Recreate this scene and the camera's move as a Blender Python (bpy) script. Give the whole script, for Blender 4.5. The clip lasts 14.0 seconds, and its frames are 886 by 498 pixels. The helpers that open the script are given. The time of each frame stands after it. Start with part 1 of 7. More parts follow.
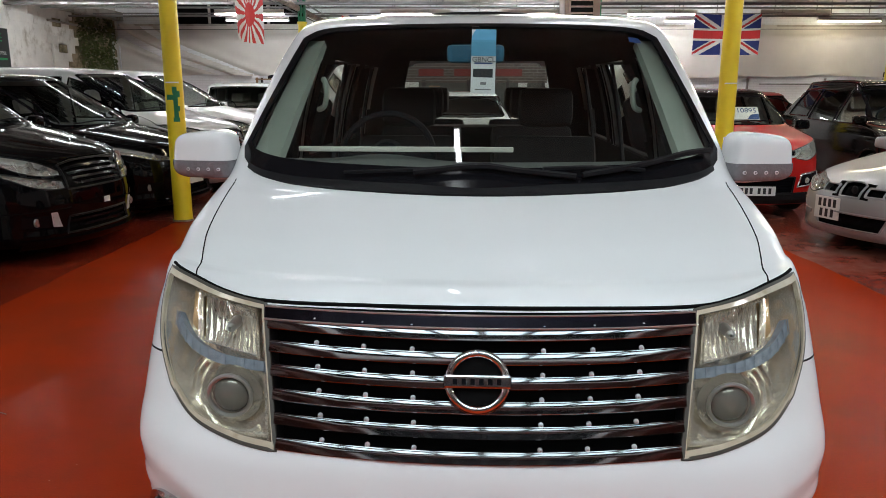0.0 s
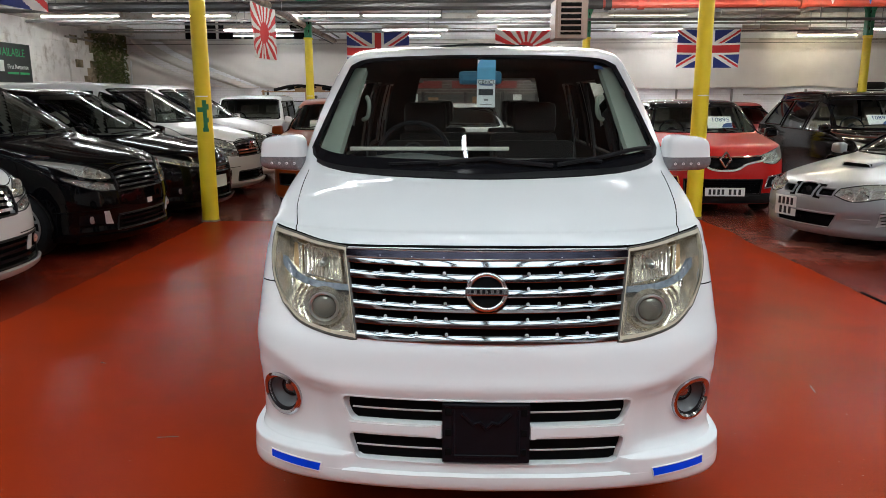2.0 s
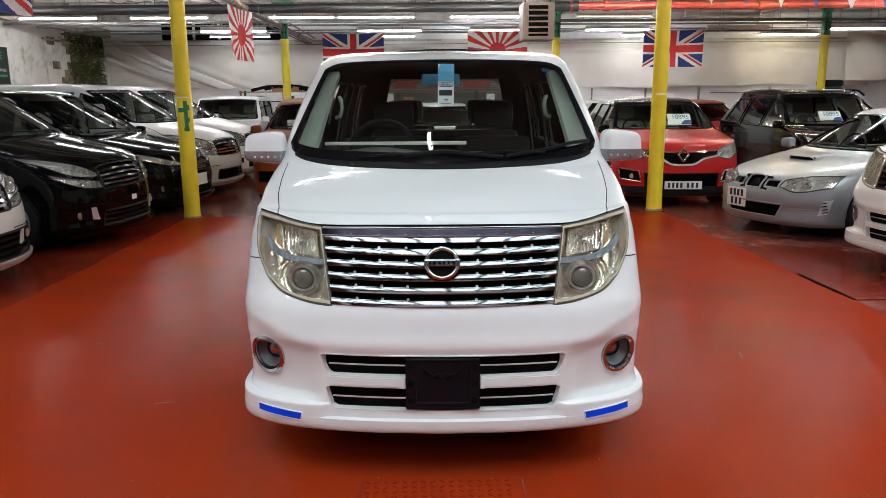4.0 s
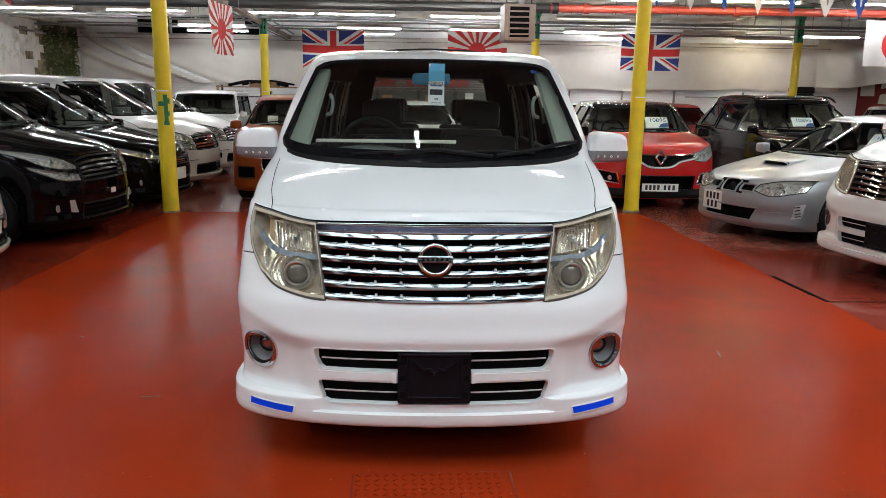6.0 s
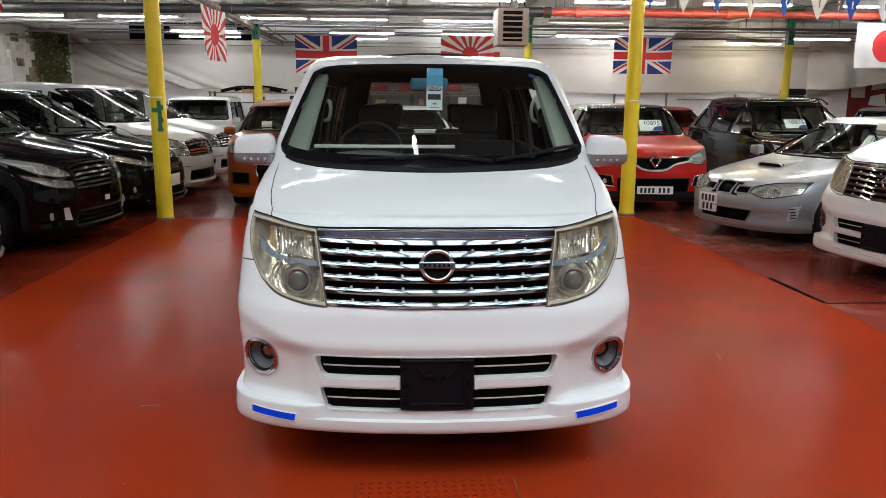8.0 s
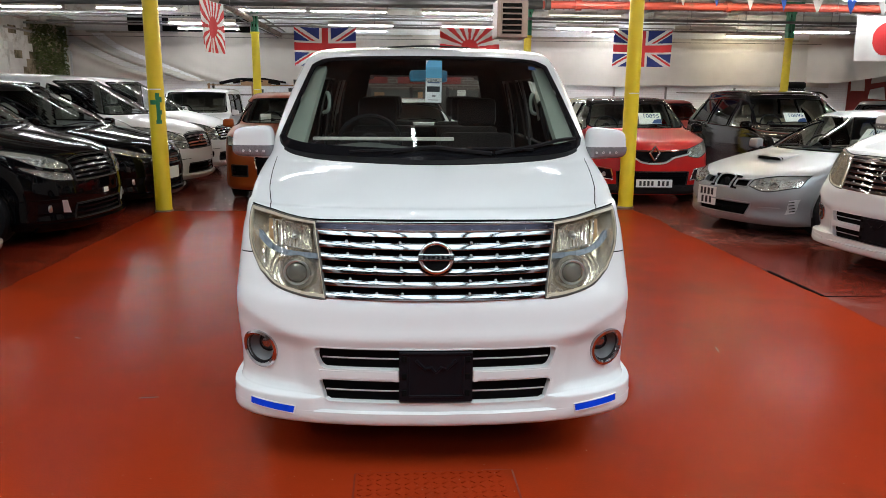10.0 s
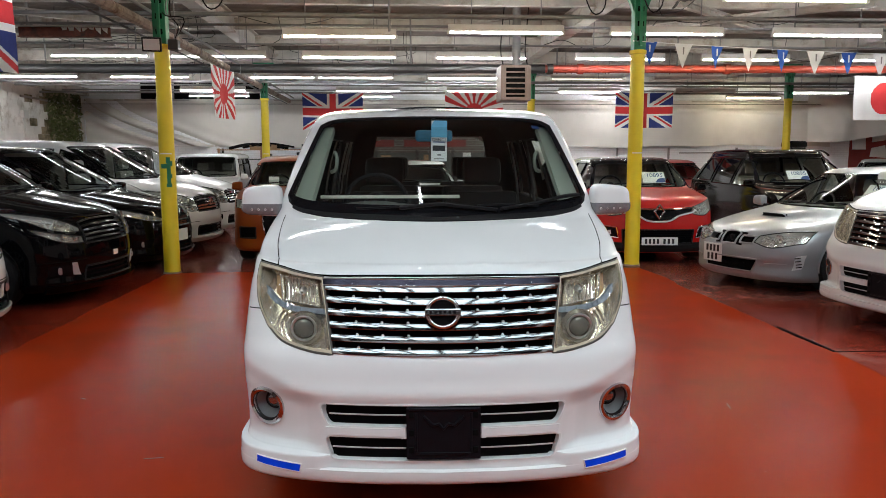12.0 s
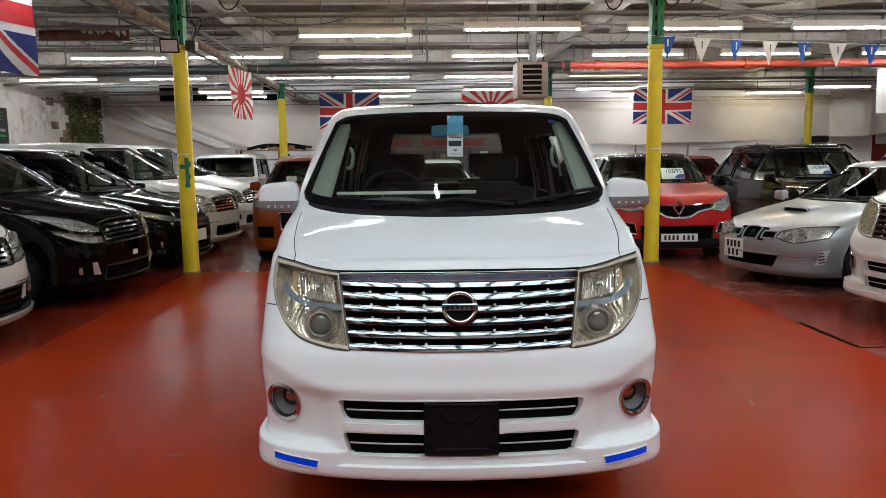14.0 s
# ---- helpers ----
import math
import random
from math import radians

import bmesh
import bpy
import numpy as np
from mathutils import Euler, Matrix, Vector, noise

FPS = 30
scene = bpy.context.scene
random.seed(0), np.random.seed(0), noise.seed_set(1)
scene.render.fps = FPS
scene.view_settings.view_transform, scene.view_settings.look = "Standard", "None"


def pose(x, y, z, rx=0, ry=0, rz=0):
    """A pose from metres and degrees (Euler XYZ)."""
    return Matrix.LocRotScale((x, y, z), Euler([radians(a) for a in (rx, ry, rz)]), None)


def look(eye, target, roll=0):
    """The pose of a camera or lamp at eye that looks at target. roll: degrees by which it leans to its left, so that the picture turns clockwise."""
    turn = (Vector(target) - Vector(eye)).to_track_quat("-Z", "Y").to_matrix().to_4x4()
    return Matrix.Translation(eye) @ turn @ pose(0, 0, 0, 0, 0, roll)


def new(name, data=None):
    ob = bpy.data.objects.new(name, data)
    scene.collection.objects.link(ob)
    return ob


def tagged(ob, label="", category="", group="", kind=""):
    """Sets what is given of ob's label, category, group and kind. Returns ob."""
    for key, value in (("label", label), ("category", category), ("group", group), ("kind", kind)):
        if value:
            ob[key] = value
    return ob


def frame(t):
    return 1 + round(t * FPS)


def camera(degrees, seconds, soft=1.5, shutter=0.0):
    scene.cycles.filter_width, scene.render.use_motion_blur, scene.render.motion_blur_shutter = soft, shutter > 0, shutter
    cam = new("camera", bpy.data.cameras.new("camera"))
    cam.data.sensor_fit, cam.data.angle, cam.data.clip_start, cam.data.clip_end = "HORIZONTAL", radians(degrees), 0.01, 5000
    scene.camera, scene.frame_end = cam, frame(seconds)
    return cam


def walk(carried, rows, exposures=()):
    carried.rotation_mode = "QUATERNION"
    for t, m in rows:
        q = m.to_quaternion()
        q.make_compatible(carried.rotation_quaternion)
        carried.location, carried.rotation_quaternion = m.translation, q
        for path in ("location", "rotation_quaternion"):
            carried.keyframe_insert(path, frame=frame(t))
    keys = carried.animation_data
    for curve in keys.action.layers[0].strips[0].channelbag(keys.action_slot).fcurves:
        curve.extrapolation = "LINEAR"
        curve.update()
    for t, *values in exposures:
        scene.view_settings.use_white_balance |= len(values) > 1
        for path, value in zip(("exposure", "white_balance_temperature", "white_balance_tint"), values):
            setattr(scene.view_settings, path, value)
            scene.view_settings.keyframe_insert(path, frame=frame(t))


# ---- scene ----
cam = camera(61.5, 14.0, 0.85)
PATH = [
    (0, (-0.065, 0.153, 1.607), (-0.078, 2.106, 1.176), 0.1),
    (0.5, (-0.074, -0.148, 1.607), (-0.082, 1.81, 1.2), 0.1),
    (1, (-0.07, -0.438, 1.63), (-0.077, 1.52, 1.222), -0.1),
    (1.5, (-0.13, -0.669, 1.626), (-0.14, 1.291, 1.227), -0.1),
    (2, (-0.15, -0.824, 1.634), (-0.152, 1.135, 1.23), -0.1),
    (2.5, (-0.08, -0.996, 1.634), (-0.064, 0.963, 1.231), -0.6),
    (3, (-0.051, -1.135, 1.636), (-0.032, 0.823, 1.231), -0.8),
    (5.5, (-0.147, -1.36, 1.642), (-0.024, 0.594, 1.236), 0.7),
    (6, (-0.161, -1.349, 1.643), (-0.037, 0.605, 1.234), 0.8),
    (6.5, (-0.173, -1.335, 1.644), (-0.042, 0.619, 1.236), 0.7),
    (7, (-0.19, -1.347, 1.648), (-0.052, 0.607, 1.244), 0.6),
    (7.5, (-0.194, -1.344, 1.649), (-0.053, 0.61, 1.25), 0.5),
    (8, (-0.196, -1.33, 1.645), (-0.054, 0.625, 1.247), 0.4),
    (10.5, (-0.196, -1.331, 1.64), (-0.051, 0.619, 1.222), 0.5),
    (11, (-0.195, -1.343, 1.635), (-0.056, 0.61, 1.228), 0.5),
    (11.5, (-0.199, -1.352, 1.625), (-0.065, 0.611, 1.266), 0.4),
    (12, (-0.196, -1.356, 1.616), (-0.068, 0.624, 1.363), -0.1),
    (12.5, (-0.203, -1.346, 1.602), (-0.089, 0.637, 1.365), -0.3),
    (13, (-0.201, -1.341, 1.599), (-0.1, 0.644, 1.375), -0.2),
    (13.5, (-0.197, -1.331, 1.597), (-0.105, 0.654, 1.369), -0.3),
    (14, (-0.189, -1.334, 1.592), (-0.109, 0.649, 1.338), -0.7),
]
walk(cam, [(t, look(eye, target, roll)) for t, eye, target, roll in PATH], exposures=[(0, -0.25, 6300, 9), (1.5, -0.22, 6300, 9), (3, -0.1, 6300, 9), (8, -0.1, 6300, 9), (10.5, -0.05, 6300, 9), (11.3, -0.08, 6300, 9), (12, -0.24, 6300, 9), (14, -0.27, 6300, 9)])

# ---- world and large lights ----
world = bpy.data.worlds.new("overcast_sky")
scene.world = world
world.use_nodes = True
wn = world.node_tree
sky = wn.nodes.new("ShaderNodeTexSky")
sky.sky_type, sky.sun_disc = "NISHITA", False
sky.sun_elevation, sky.sun_rotation = radians(48), radians(200)
wn.nodes["Background"].inputs["Strength"].default_value = 0.12
wn.links.new(sky.outputs["Color"], wn.nodes["Background"].inputs["Color"])

ROOM_W, ROOM_E, ROOM_S, ROOM_N = -10.3, 17.6, -12.0, 24.0
CEIL = 4.35
SKYLIGHTS = [(-6.8, -0.7), (0.0, -0.7), (6.8, -0.7), (0.0, -5.0), (-7.0, 3.4), (7.2, 3.4)]  # roof lights, centre x, y; the last two are unseen, added for light
SKY_SIZE = (5.4, 3.4)
SKY_WATTS, TUBE_POWER = 365.0, 165.0


def sky_lamp(x, y):
    lamp = bpy.data.lights.new("roof_light_sky", "AREA")
    lamp.shape, lamp.size, lamp.size_y = "RECTANGLE", *SKY_SIZE
    # Watts differ by opening, set for the brightness wanted below each one.
    lamp.energy, lamp.color = SKY_WATTS * (0.05 if x < -6 and y < 0 else 0.5 if x > 6 and y < 0 else 0.75 if y < -3 else 1.05 if y < 0 else 1.1 if x < 0 else 1.8), (0.88, 0.95, 1.0)
    ob = new("roof_light_sky", lamp)
    ob.matrix_world = pose(x, y, CEIL + 0.42)
    return ob


for sx, sy in SKYLIGHTS:
    sky_lamp(sx, sy)

# ---- materials ----
def mat(name, base, rough=0.5, metal=0.0, coat=0.0, vary=0.08, scale=6.0, bump=0.0, bump_scale=40.0, dirt=None, dirt_at=0.62, spec=0.5, emit=None, rvar=0.2, world=False):
    """A procedural surface: base colour, two scales of variation, fine relief and an optional dirt colour in blotches."""
    m = bpy.data.materials.new(name)
    m.use_nodes = True
    t = m.node_tree
    b = t.nodes["Principled BSDF"]
    add, link = t.nodes.new, t.links.new
    co = add("ShaderNodeTexCoord")
    vec = add("ShaderNodeNewGeometry").outputs["Position"] if world else co.outputs["Object"]
    b.inputs["Metallic"].default_value, b.inputs["Coat Weight"].default_value = metal, coat
    b.inputs["Coat Roughness"].default_value, b.inputs["Specular IOR Level"].default_value = 0.04, spec
    n1 = add("ShaderNodeTexNoise")
    n1.inputs["Scale"].default_value, n1.inputs["Detail"].default_value = scale, 6
    link(vec, n1.inputs["Vector"])
    ramp = add("ShaderNodeMapRange")
    ramp.inputs["From Min"].default_value, ramp.inputs["From Max"].default_value = 0.3, 0.7
    ramp.inputs["To Min"].default_value, ramp.inputs["To Max"].default_value = 1 - vary, 1 + vary
    link(n1.outputs["Fac"], ramp.inputs["Value"])
    mul = add("ShaderNodeVectorMath")
    mul.operation = "SCALE"
    mul.inputs[0].default_value = base[:3]
    link(ramp.outputs["Result"], mul.inputs["Scale"])
    colour = mul.outputs["Vector"]
    r = add("ShaderNodeMapRange")
    r.inputs["To Min"].default_value, r.inputs["To Max"].default_value = rough * (1 - rvar), min(1, rough * (1 + rvar))
    n2 = add("ShaderNodeTexNoise")
    n2.inputs["Scale"].default_value, n2.inputs["Detail"].default_value = scale * 5.3, 4
    link(vec, n2.inputs["Vector"])
    link(n2.outputs["Fac"], r.inputs["Value"])
    link(r.outputs["Result"], b.inputs["Roughness"])
    if dirt:
        n3 = add("ShaderNodeTexNoise")
        n3.inputs["Scale"].default_value, n3.inputs["Detail"].default_value, n3.inputs["Roughness"].default_value = scale * 0.6, 9, 0.68
        link(vec, n3.inputs["Vector"])
        k = add("ShaderNodeMapRange")
        k.inputs["From Min"].default_value, k.inputs["From Max"].default_value = dirt_at - 0.06, dirt_at + 0.1
        link(n3.outputs["Fac"], k.inputs["Value"])
        mix = add("ShaderNodeMix")
        mix.data_type = "RGBA"
        mix.inputs[7].default_value = (*dirt[:3], 1)
        link(k.outputs["Result"], mix.inputs[0])
        link(colour, mix.inputs[6])
        colour = mix.outputs[2]
    link(colour, b.inputs["Base Color"])
    if bump:
        n4 = add("ShaderNodeTexNoise")
        n4.inputs["Scale"].default_value, n4.inputs["Detail"].default_value = bump_scale, 5
        link(vec, n4.inputs["Vector"])
        bp = add("ShaderNodeBump")
        bp.inputs["Strength"].default_value, bp.inputs["Distance"].default_value = bump, 0.01
        link(n4.outputs["Fac"], bp.inputs["Height"])
        link(bp.outputs["Normal"], b.inputs["Normal"])
    if emit:
        b.inputs["Emission Color"].default_value, b.inputs["Emission Strength"].default_value = (*emit[0], 1), emit[1]
    return m


def glass(name, tint, ior=1.5, rough=0.0):
    """Thin pane: tinted see-through with a Fresnel gloss."""
    m = bpy.data.materials.new(name)
    m.use_nodes = True
    t = m.node_tree
    t.nodes.remove(t.nodes["Principled BSDF"])
    a, g, f, x = (t.nodes.new(k) for k in ("ShaderNodeBsdfTransparent", "ShaderNodeBsdfGlossy", "ShaderNodeFresnel", "ShaderNodeMixShader"))
    a.inputs["Color"].default_value = (*tint, 1)
    g.inputs["Roughness"].default_value = rough
    f.inputs["IOR"].default_value = ior
    t.links.new(f.outputs["Fac"], x.inputs["Fac"])
    t.links.new(a.outputs["BSDF"], x.inputs[1])
    t.links.new(g.outputs["BSDF"], x.inputs[2])
    t.links.new(x.outputs["Shader"], t.nodes["Material Output"].inputs["Surface"])
    return m


def flake(name, base, rough=0.28, metal=0.0, coat=0.7, spec=0.5):
    return mat(name, base, rough, metal, coat, vary=0.012, scale=1.1, rvar=0.03, spec=spec)


PEARL = flake("pearl_white_paint", (0.74, 0.745, 0.74), 0.5, 0.0, 1.0, 0.2)
WHITE = flake("white_paint", (0.73, 0.735, 0.73), 0.5, 0.0, 0.9, 0.2)
BLACK = flake("black_paint", (0.0018, 0.0018, 0.0022), 0.07, 0.0, 0.0, 0.24)
BROWN_BLACK = flake("dark_brown_paint", (0.004, 0.003, 0.0026), 0.06, 0.0, 0.0, 0.30)
RED = flake("red_paint", (0.42, 0.0045, 0.0035), 0.35, 0.0, 0.9, 0.2)
MAROON = flake("faded_red_paint", (0.36, 0.03, 0.025), 0.35)
ORANGE = flake("orange_paint", (0.27, 0.050, 0.006), 0.28, 0.35)
SILVER = flake("silver_paint", (0.31, 0.32, 0.335), 0.34, 0.5, 0.6)
GREY_PAINT = flake("grey_paint", (0.25, 0.26, 0.27), 0.32, 0.5)
CHROME = mat("chrome", (0.86, 0.86, 0.88), 0.05, 1.0, vary=0.02, scale=9)
SLAT_CHROME = mat("grille_chrome", (0.34, 0.34, 0.36), 0.06, 1.0, vary=0.05, scale=9)
RING_CHROME = mat("tarnished_chrome", (0.50, 0.50, 0.52), 0.12, 1.0, vary=0.06, scale=14)
TRIM = mat("black_trim", (0.010, 0.010, 0.011), 0.42, vary=0.2, scale=14, bump=0.08, bump_scale=220, spec=0.15)
HOLDER = mat("moulded_black_plastic", (0.006, 0.006, 0.008), 0.42, vary=0.15, scale=20, spec=0.13)
GLOSS = mat("gloss_black", (0.005, 0.005, 0.006), 0.14, vary=0.1, spec=0.13)
VOID = mat("dark_cavity", (0.004, 0.004, 0.004), 0.9, vary=0.2, spec=0.05)
RUBBER = mat("rubber", (0.012, 0.012, 0.013), 0.72, vary=0.18, scale=30, bump=0.15, bump_scale=160, spec=0.2)
GASKET = mat("aged_gasket", (0.05, 0.045, 0.035), 0.6, vary=0.2, scale=20)
ALLOY = mat("alloy", (0.66, 0.67, 0.68), 0.3, 0.45, vary=0.06, scale=12)
WHEEL_METAL = mat("wheel_metal", (0.42, 0.43, 0.44), 0.3, 0.7, vary=0.08, scale=12)
TINT = glass("windscreen_glass", (0.80, 0.85, 0.82), 1.55)
SCREEN_GLASS = glass("parked_car_glass", (0.78, 0.84, 0.80), 1.22)
CLEAR = glass("clear_glass", (0.80, 0.85, 0.83), 1.45)
PRIVACY = glass("privacy_glass", (0.10, 0.11, 0.11), 1.28)
LENS = glass("headlamp_lens", (0.96, 0.95, 0.90), 1.42)
LENS_OLD = glass("yellowed_headlamp_lens", (0.98, 0.96, 0.915), 1.42, 0.03)
LENS_RIM = mat("yellowed_lens_rim", (0.47, 0.41, 0.31), 0.25, coat=0.5, vary=0.14, scale=18, dirt=(0.3, 0.25, 0.15))
REFLECT = mat("lamp_reflector", (0.92, 0.92, 0.90), 0.16, 0.75, vary=0.08, scale=40, bump=0.25, bump_scale=60)
REFLECT_OLD = mat("aged_lamp_reflector", (0.90, 0.84, 0.74), 0.13, 0.80, vary=0.15, scale=30, bump=0.4, bump_scale=22)
PROJECTOR = mat("projector_glass", (0.27, 0.26, 0.235), 0.08, 0.6, vary=0.1, scale=30, coat=0.5)
FOG_CUP = mat("grey_fog_cup", (0.13, 0.135, 0.14), 0.45, 0.2, vary=0.08, scale=20)
FOG_GLASS = mat("dark_fog_lens", (0.36, 0.36, 0.37), 0.05, 0.85, vary=0.1, scale=30, coat=0.6)
INDICATOR = mat("clear_indicator_lens", (0.26, 0.26, 0.27), 0.12, 0.45, vary=0.12, scale=60, bump=0.4, bump_scale=110)
AMBER = mat("amber_lens", (0.42, 0.27, 0.13), 0.25, vary=0.1, coat=0.4)
BLUE_BAND = mat("blue_grey_lamp_strip", (0.24, 0.28, 0.33), 0.25, 0.3, vary=0.2, scale=60, bump=0.3, bump_scale=120)
BLUE_TAPE = mat("blue_reflector", (0.0, 0.06, 0.80), 0.4, vary=0.1, scale=20, spec=0.2)
CABIN = mat("dark_cabin_lining", (0.030, 0.029, 0.029), 0.85, vary=0.15, scale=12, bump=0.2, bump_scale=200)
CREAM = mat("pale_cabin_trim", (0.27, 0.30, 0.25), 0.7, vary=0.06, scale=8, bump=0.1, bump_scale=200)
SEAT = mat("dark_seat_cloth", (0.022, 0.021, 0.021), 0.9, vary=0.2, scale=30, bump=0.3, bump_scale=300)
SEAT_GREY = mat("grey_seat_cloth", (0.30, 0.29, 0.26), 0.9, vary=0.2, scale=30, bump=0.3, bump_scale=300)
PALE_LINING = mat("pale_headlining", (0.30, 0.29, 0.26), 0.9, vary=0.08, scale=12, bump=0.1, bump_scale=200)
SEAT_TAN = mat("beige_seat_cloth", (0.25, 0.22, 0.17), 0.85, vary=0.15, scale=25, bump=0.3, bump_scale=300)
DASH = mat("dashboard_vinyl", (0.070, 0.073, 0.070), 0.55, vary=0.12, scale=20, bump=0.2, bump_scale=260)
VAN_DASH = mat("grey_green_dashboard", (0.115, 0.125, 0.112), 0.6, vary=0.12, scale=20, bump=0.2, bump_scale=260)
SATIN = mat("satin_metal", (0.55, 0.55, 0.54), 0.3, 0.9, vary=0.05)
PAPER = mat("white_card", (0.76, 0.77, 0.76), 0.6, vary=0.04, scale=20)
PALE_STRIP = mat("pale_dash_strip", (0.62, 0.60, 0.52), 0.4, vary=0.05)
GRILLE_DARK = mat("smoked_chrome", (0.028, 0.025, 0.036), 0.16, 1.0, vary=0.05, scale=9)
MIRROR_BLUE = mat("blue_mirror_back", (0.045, 0.16, 0.25), 0.3, vary=0.1, scale=14)
CARD_BLUE = mat("blue_card", (0.10, 0.40, 0.62), 0.45, vary=0.08, scale=14)
CARD_NAVY = mat("navy_card", (0.02, 0.06, 0.20), 0.5, vary=0.08)
INK = mat("black_ink", (0.012, 0.013, 0.016), 0.6, vary=0.1)
PLATE_W = mat("white_plate", (0.70, 0.71, 0.70), 0.35, vary=0.03, scale=20)
YELLOW = mat("yellow_column_paint", (0.74, 0.58, 0.018), 0.38, vary=0.06, scale=5, bump=0.12, bump_scale=18, dirt=(0.52, 0.42, 0.06), dirt_at=0.66)
GREEN = mat("green_column_paint", (0.012, 0.17, 0.075), 0.45, vary=0.12, scale=8, bump=0.15, bump_scale=30, dirt=(0.05, 0.06, 0.04), dirt_at=0.68)
BEAM = mat("grey_white_beam_paint", (0.46, 0.44, 0.40), 0.7, vary=0.12, scale=3, bump=0.3, bump_scale=25, dirt=(0.24, 0.19, 0.14), dirt_at=0.58)
BOARD = mat("grey_roof_boards", (0.20, 0.175, 0.158), 0.85, vary=0.3, scale=1.2, bump=0.3, bump_scale=30, dirt=(0.13, 0.115, 0.10), dirt_at=0.55, spec=0.2)
STEEL = mat("grey_steel", (0.22, 0.22, 0.22), 0.55, 0.3, vary=0.15, scale=6, bump=0.1, dirt=(0.16, 0.13, 0.10), dirt_at=0.62)
RUST = mat("rusty_lagged_pipe", (0.30, 0.24, 0.19), 0.75, vary=0.25, scale=9, bump=0.6, bump_scale=22, dirt=(0.12, 0.07, 0.04), dirt_at=0.55)
RUST_RED = mat("red_brown_rust", (0.13, 0.035, 0.022), 0.8, vary=0.3, scale=9, bump=0.6, bump_scale=30, dirt=(0.05, 0.022, 0.016), dirt_at=0.55)
PIPE_DARK = mat("dark_pipe", (0.025, 0.024, 0.024), 0.5, vary=0.2, scale=8)
PIPE_RED = mat("red_oxide_pipe", (0.42, 0.055, 0.03), 0.5, vary=0.15, scale=6, dirt=(0.16, 0.06, 0.04), dirt_at=0.62)
WALL_PAINT = mat("flaking_white_wall", (0.82, 0.81, 0.77), 0.8, vary=0.1, scale=2.5, bump=0.5, bump_scale=14, dirt=(0.40, 0.35, 0.28), dirt_at=0.61, world=True)
WALL_STAIN = mat("damp_stained_wall", (0.40, 0.33, 0.22), 0.85, vary=0.3, scale=3.0, bump=0.5, bump_scale=14, dirt=(0.10, 0.09, 0.04), dirt_at=0.5, world=True)
DRAPE = mat("grey_beige_sheeting", (0.70, 0.67, 0.63), 0.75, vary=0.06, scale=1.5, bump=0.25, bump_scale=5)
FLAG_W = mat("white_flag_cloth", (0.72, 0.72, 0.72), 0.8, vary=0.04, bump=0.15, bump_scale=300)
FLAG_R = mat("red_flag_cloth", (0.56, 0.03, 0.035), 0.8, vary=0.06, bump=0.15, bump_scale=300)
FLAG_B = mat("blue_flag_cloth", (0.018, 0.035, 0.20), 0.8, vary=0.08, bump=0.15, bump_scale=300)
BUNT_B = mat("blue_bunting", (0.02, 0.10, 0.50), 0.6, vary=0.05)
BUNT_W = mat("white_bunting", (0.74, 0.74, 0.75), 0.6, vary=0.04)
BATTEN = mat("white_batten", (0.70, 0.69, 0.65), 0.45, vary=0.05, scale=6)
TUBE = mat("lit_tube", (0.9, 0.9, 0.88), 0.4, emit=((1.0, 0.985, 0.95), TUBE_POWER))
TUBE_WARM = mat("lit_tube_warm", (0.9, 0.88, 0.8), 0.4, emit=((1.0, 0.86, 0.58), TUBE_POWER * 0.7))
TUBE_DIM = mat("ageing_lit_tube", (0.9, 0.88, 0.82), 0.4, emit=((1.0, 0.90, 0.70), 1.4))
TUBE_SLIM = mat("slim_lit_tube", (0.9, 0.9, 0.88), 0.4, emit=((0.95, 0.98, 1.0), 48.0))
TUBE_OFF = mat("unlit_tube", (0.78, 0.77, 0.72), 0.3, vary=0.05)
HEATER = mat("beige_heater_case", (0.18, 0.13, 0.108), 0.45, 0.2, vary=0.08, scale=8)
CARTON = mat("brown_carton", (0.33, 0.20, 0.11), 0.85, vary=0.12, scale=8)
IVY = mat("ivy_leaf", (0.085, 0.105, 0.028), 0.6, vary=0.35, scale=10)
SIGN_BLACK = mat("black_sign_board", (0.010, 0.012, 0.011), 0.4, vary=0.1)
SIGN_GREEN = mat("green_sign_paint", (0.02, 0.40, 0.12), 0.5, vary=0.05)
MURAL_RED = mat("dark_red_mural", (0.20, 0.025, 0.02), 0.7, vary=0.1, scale=4)


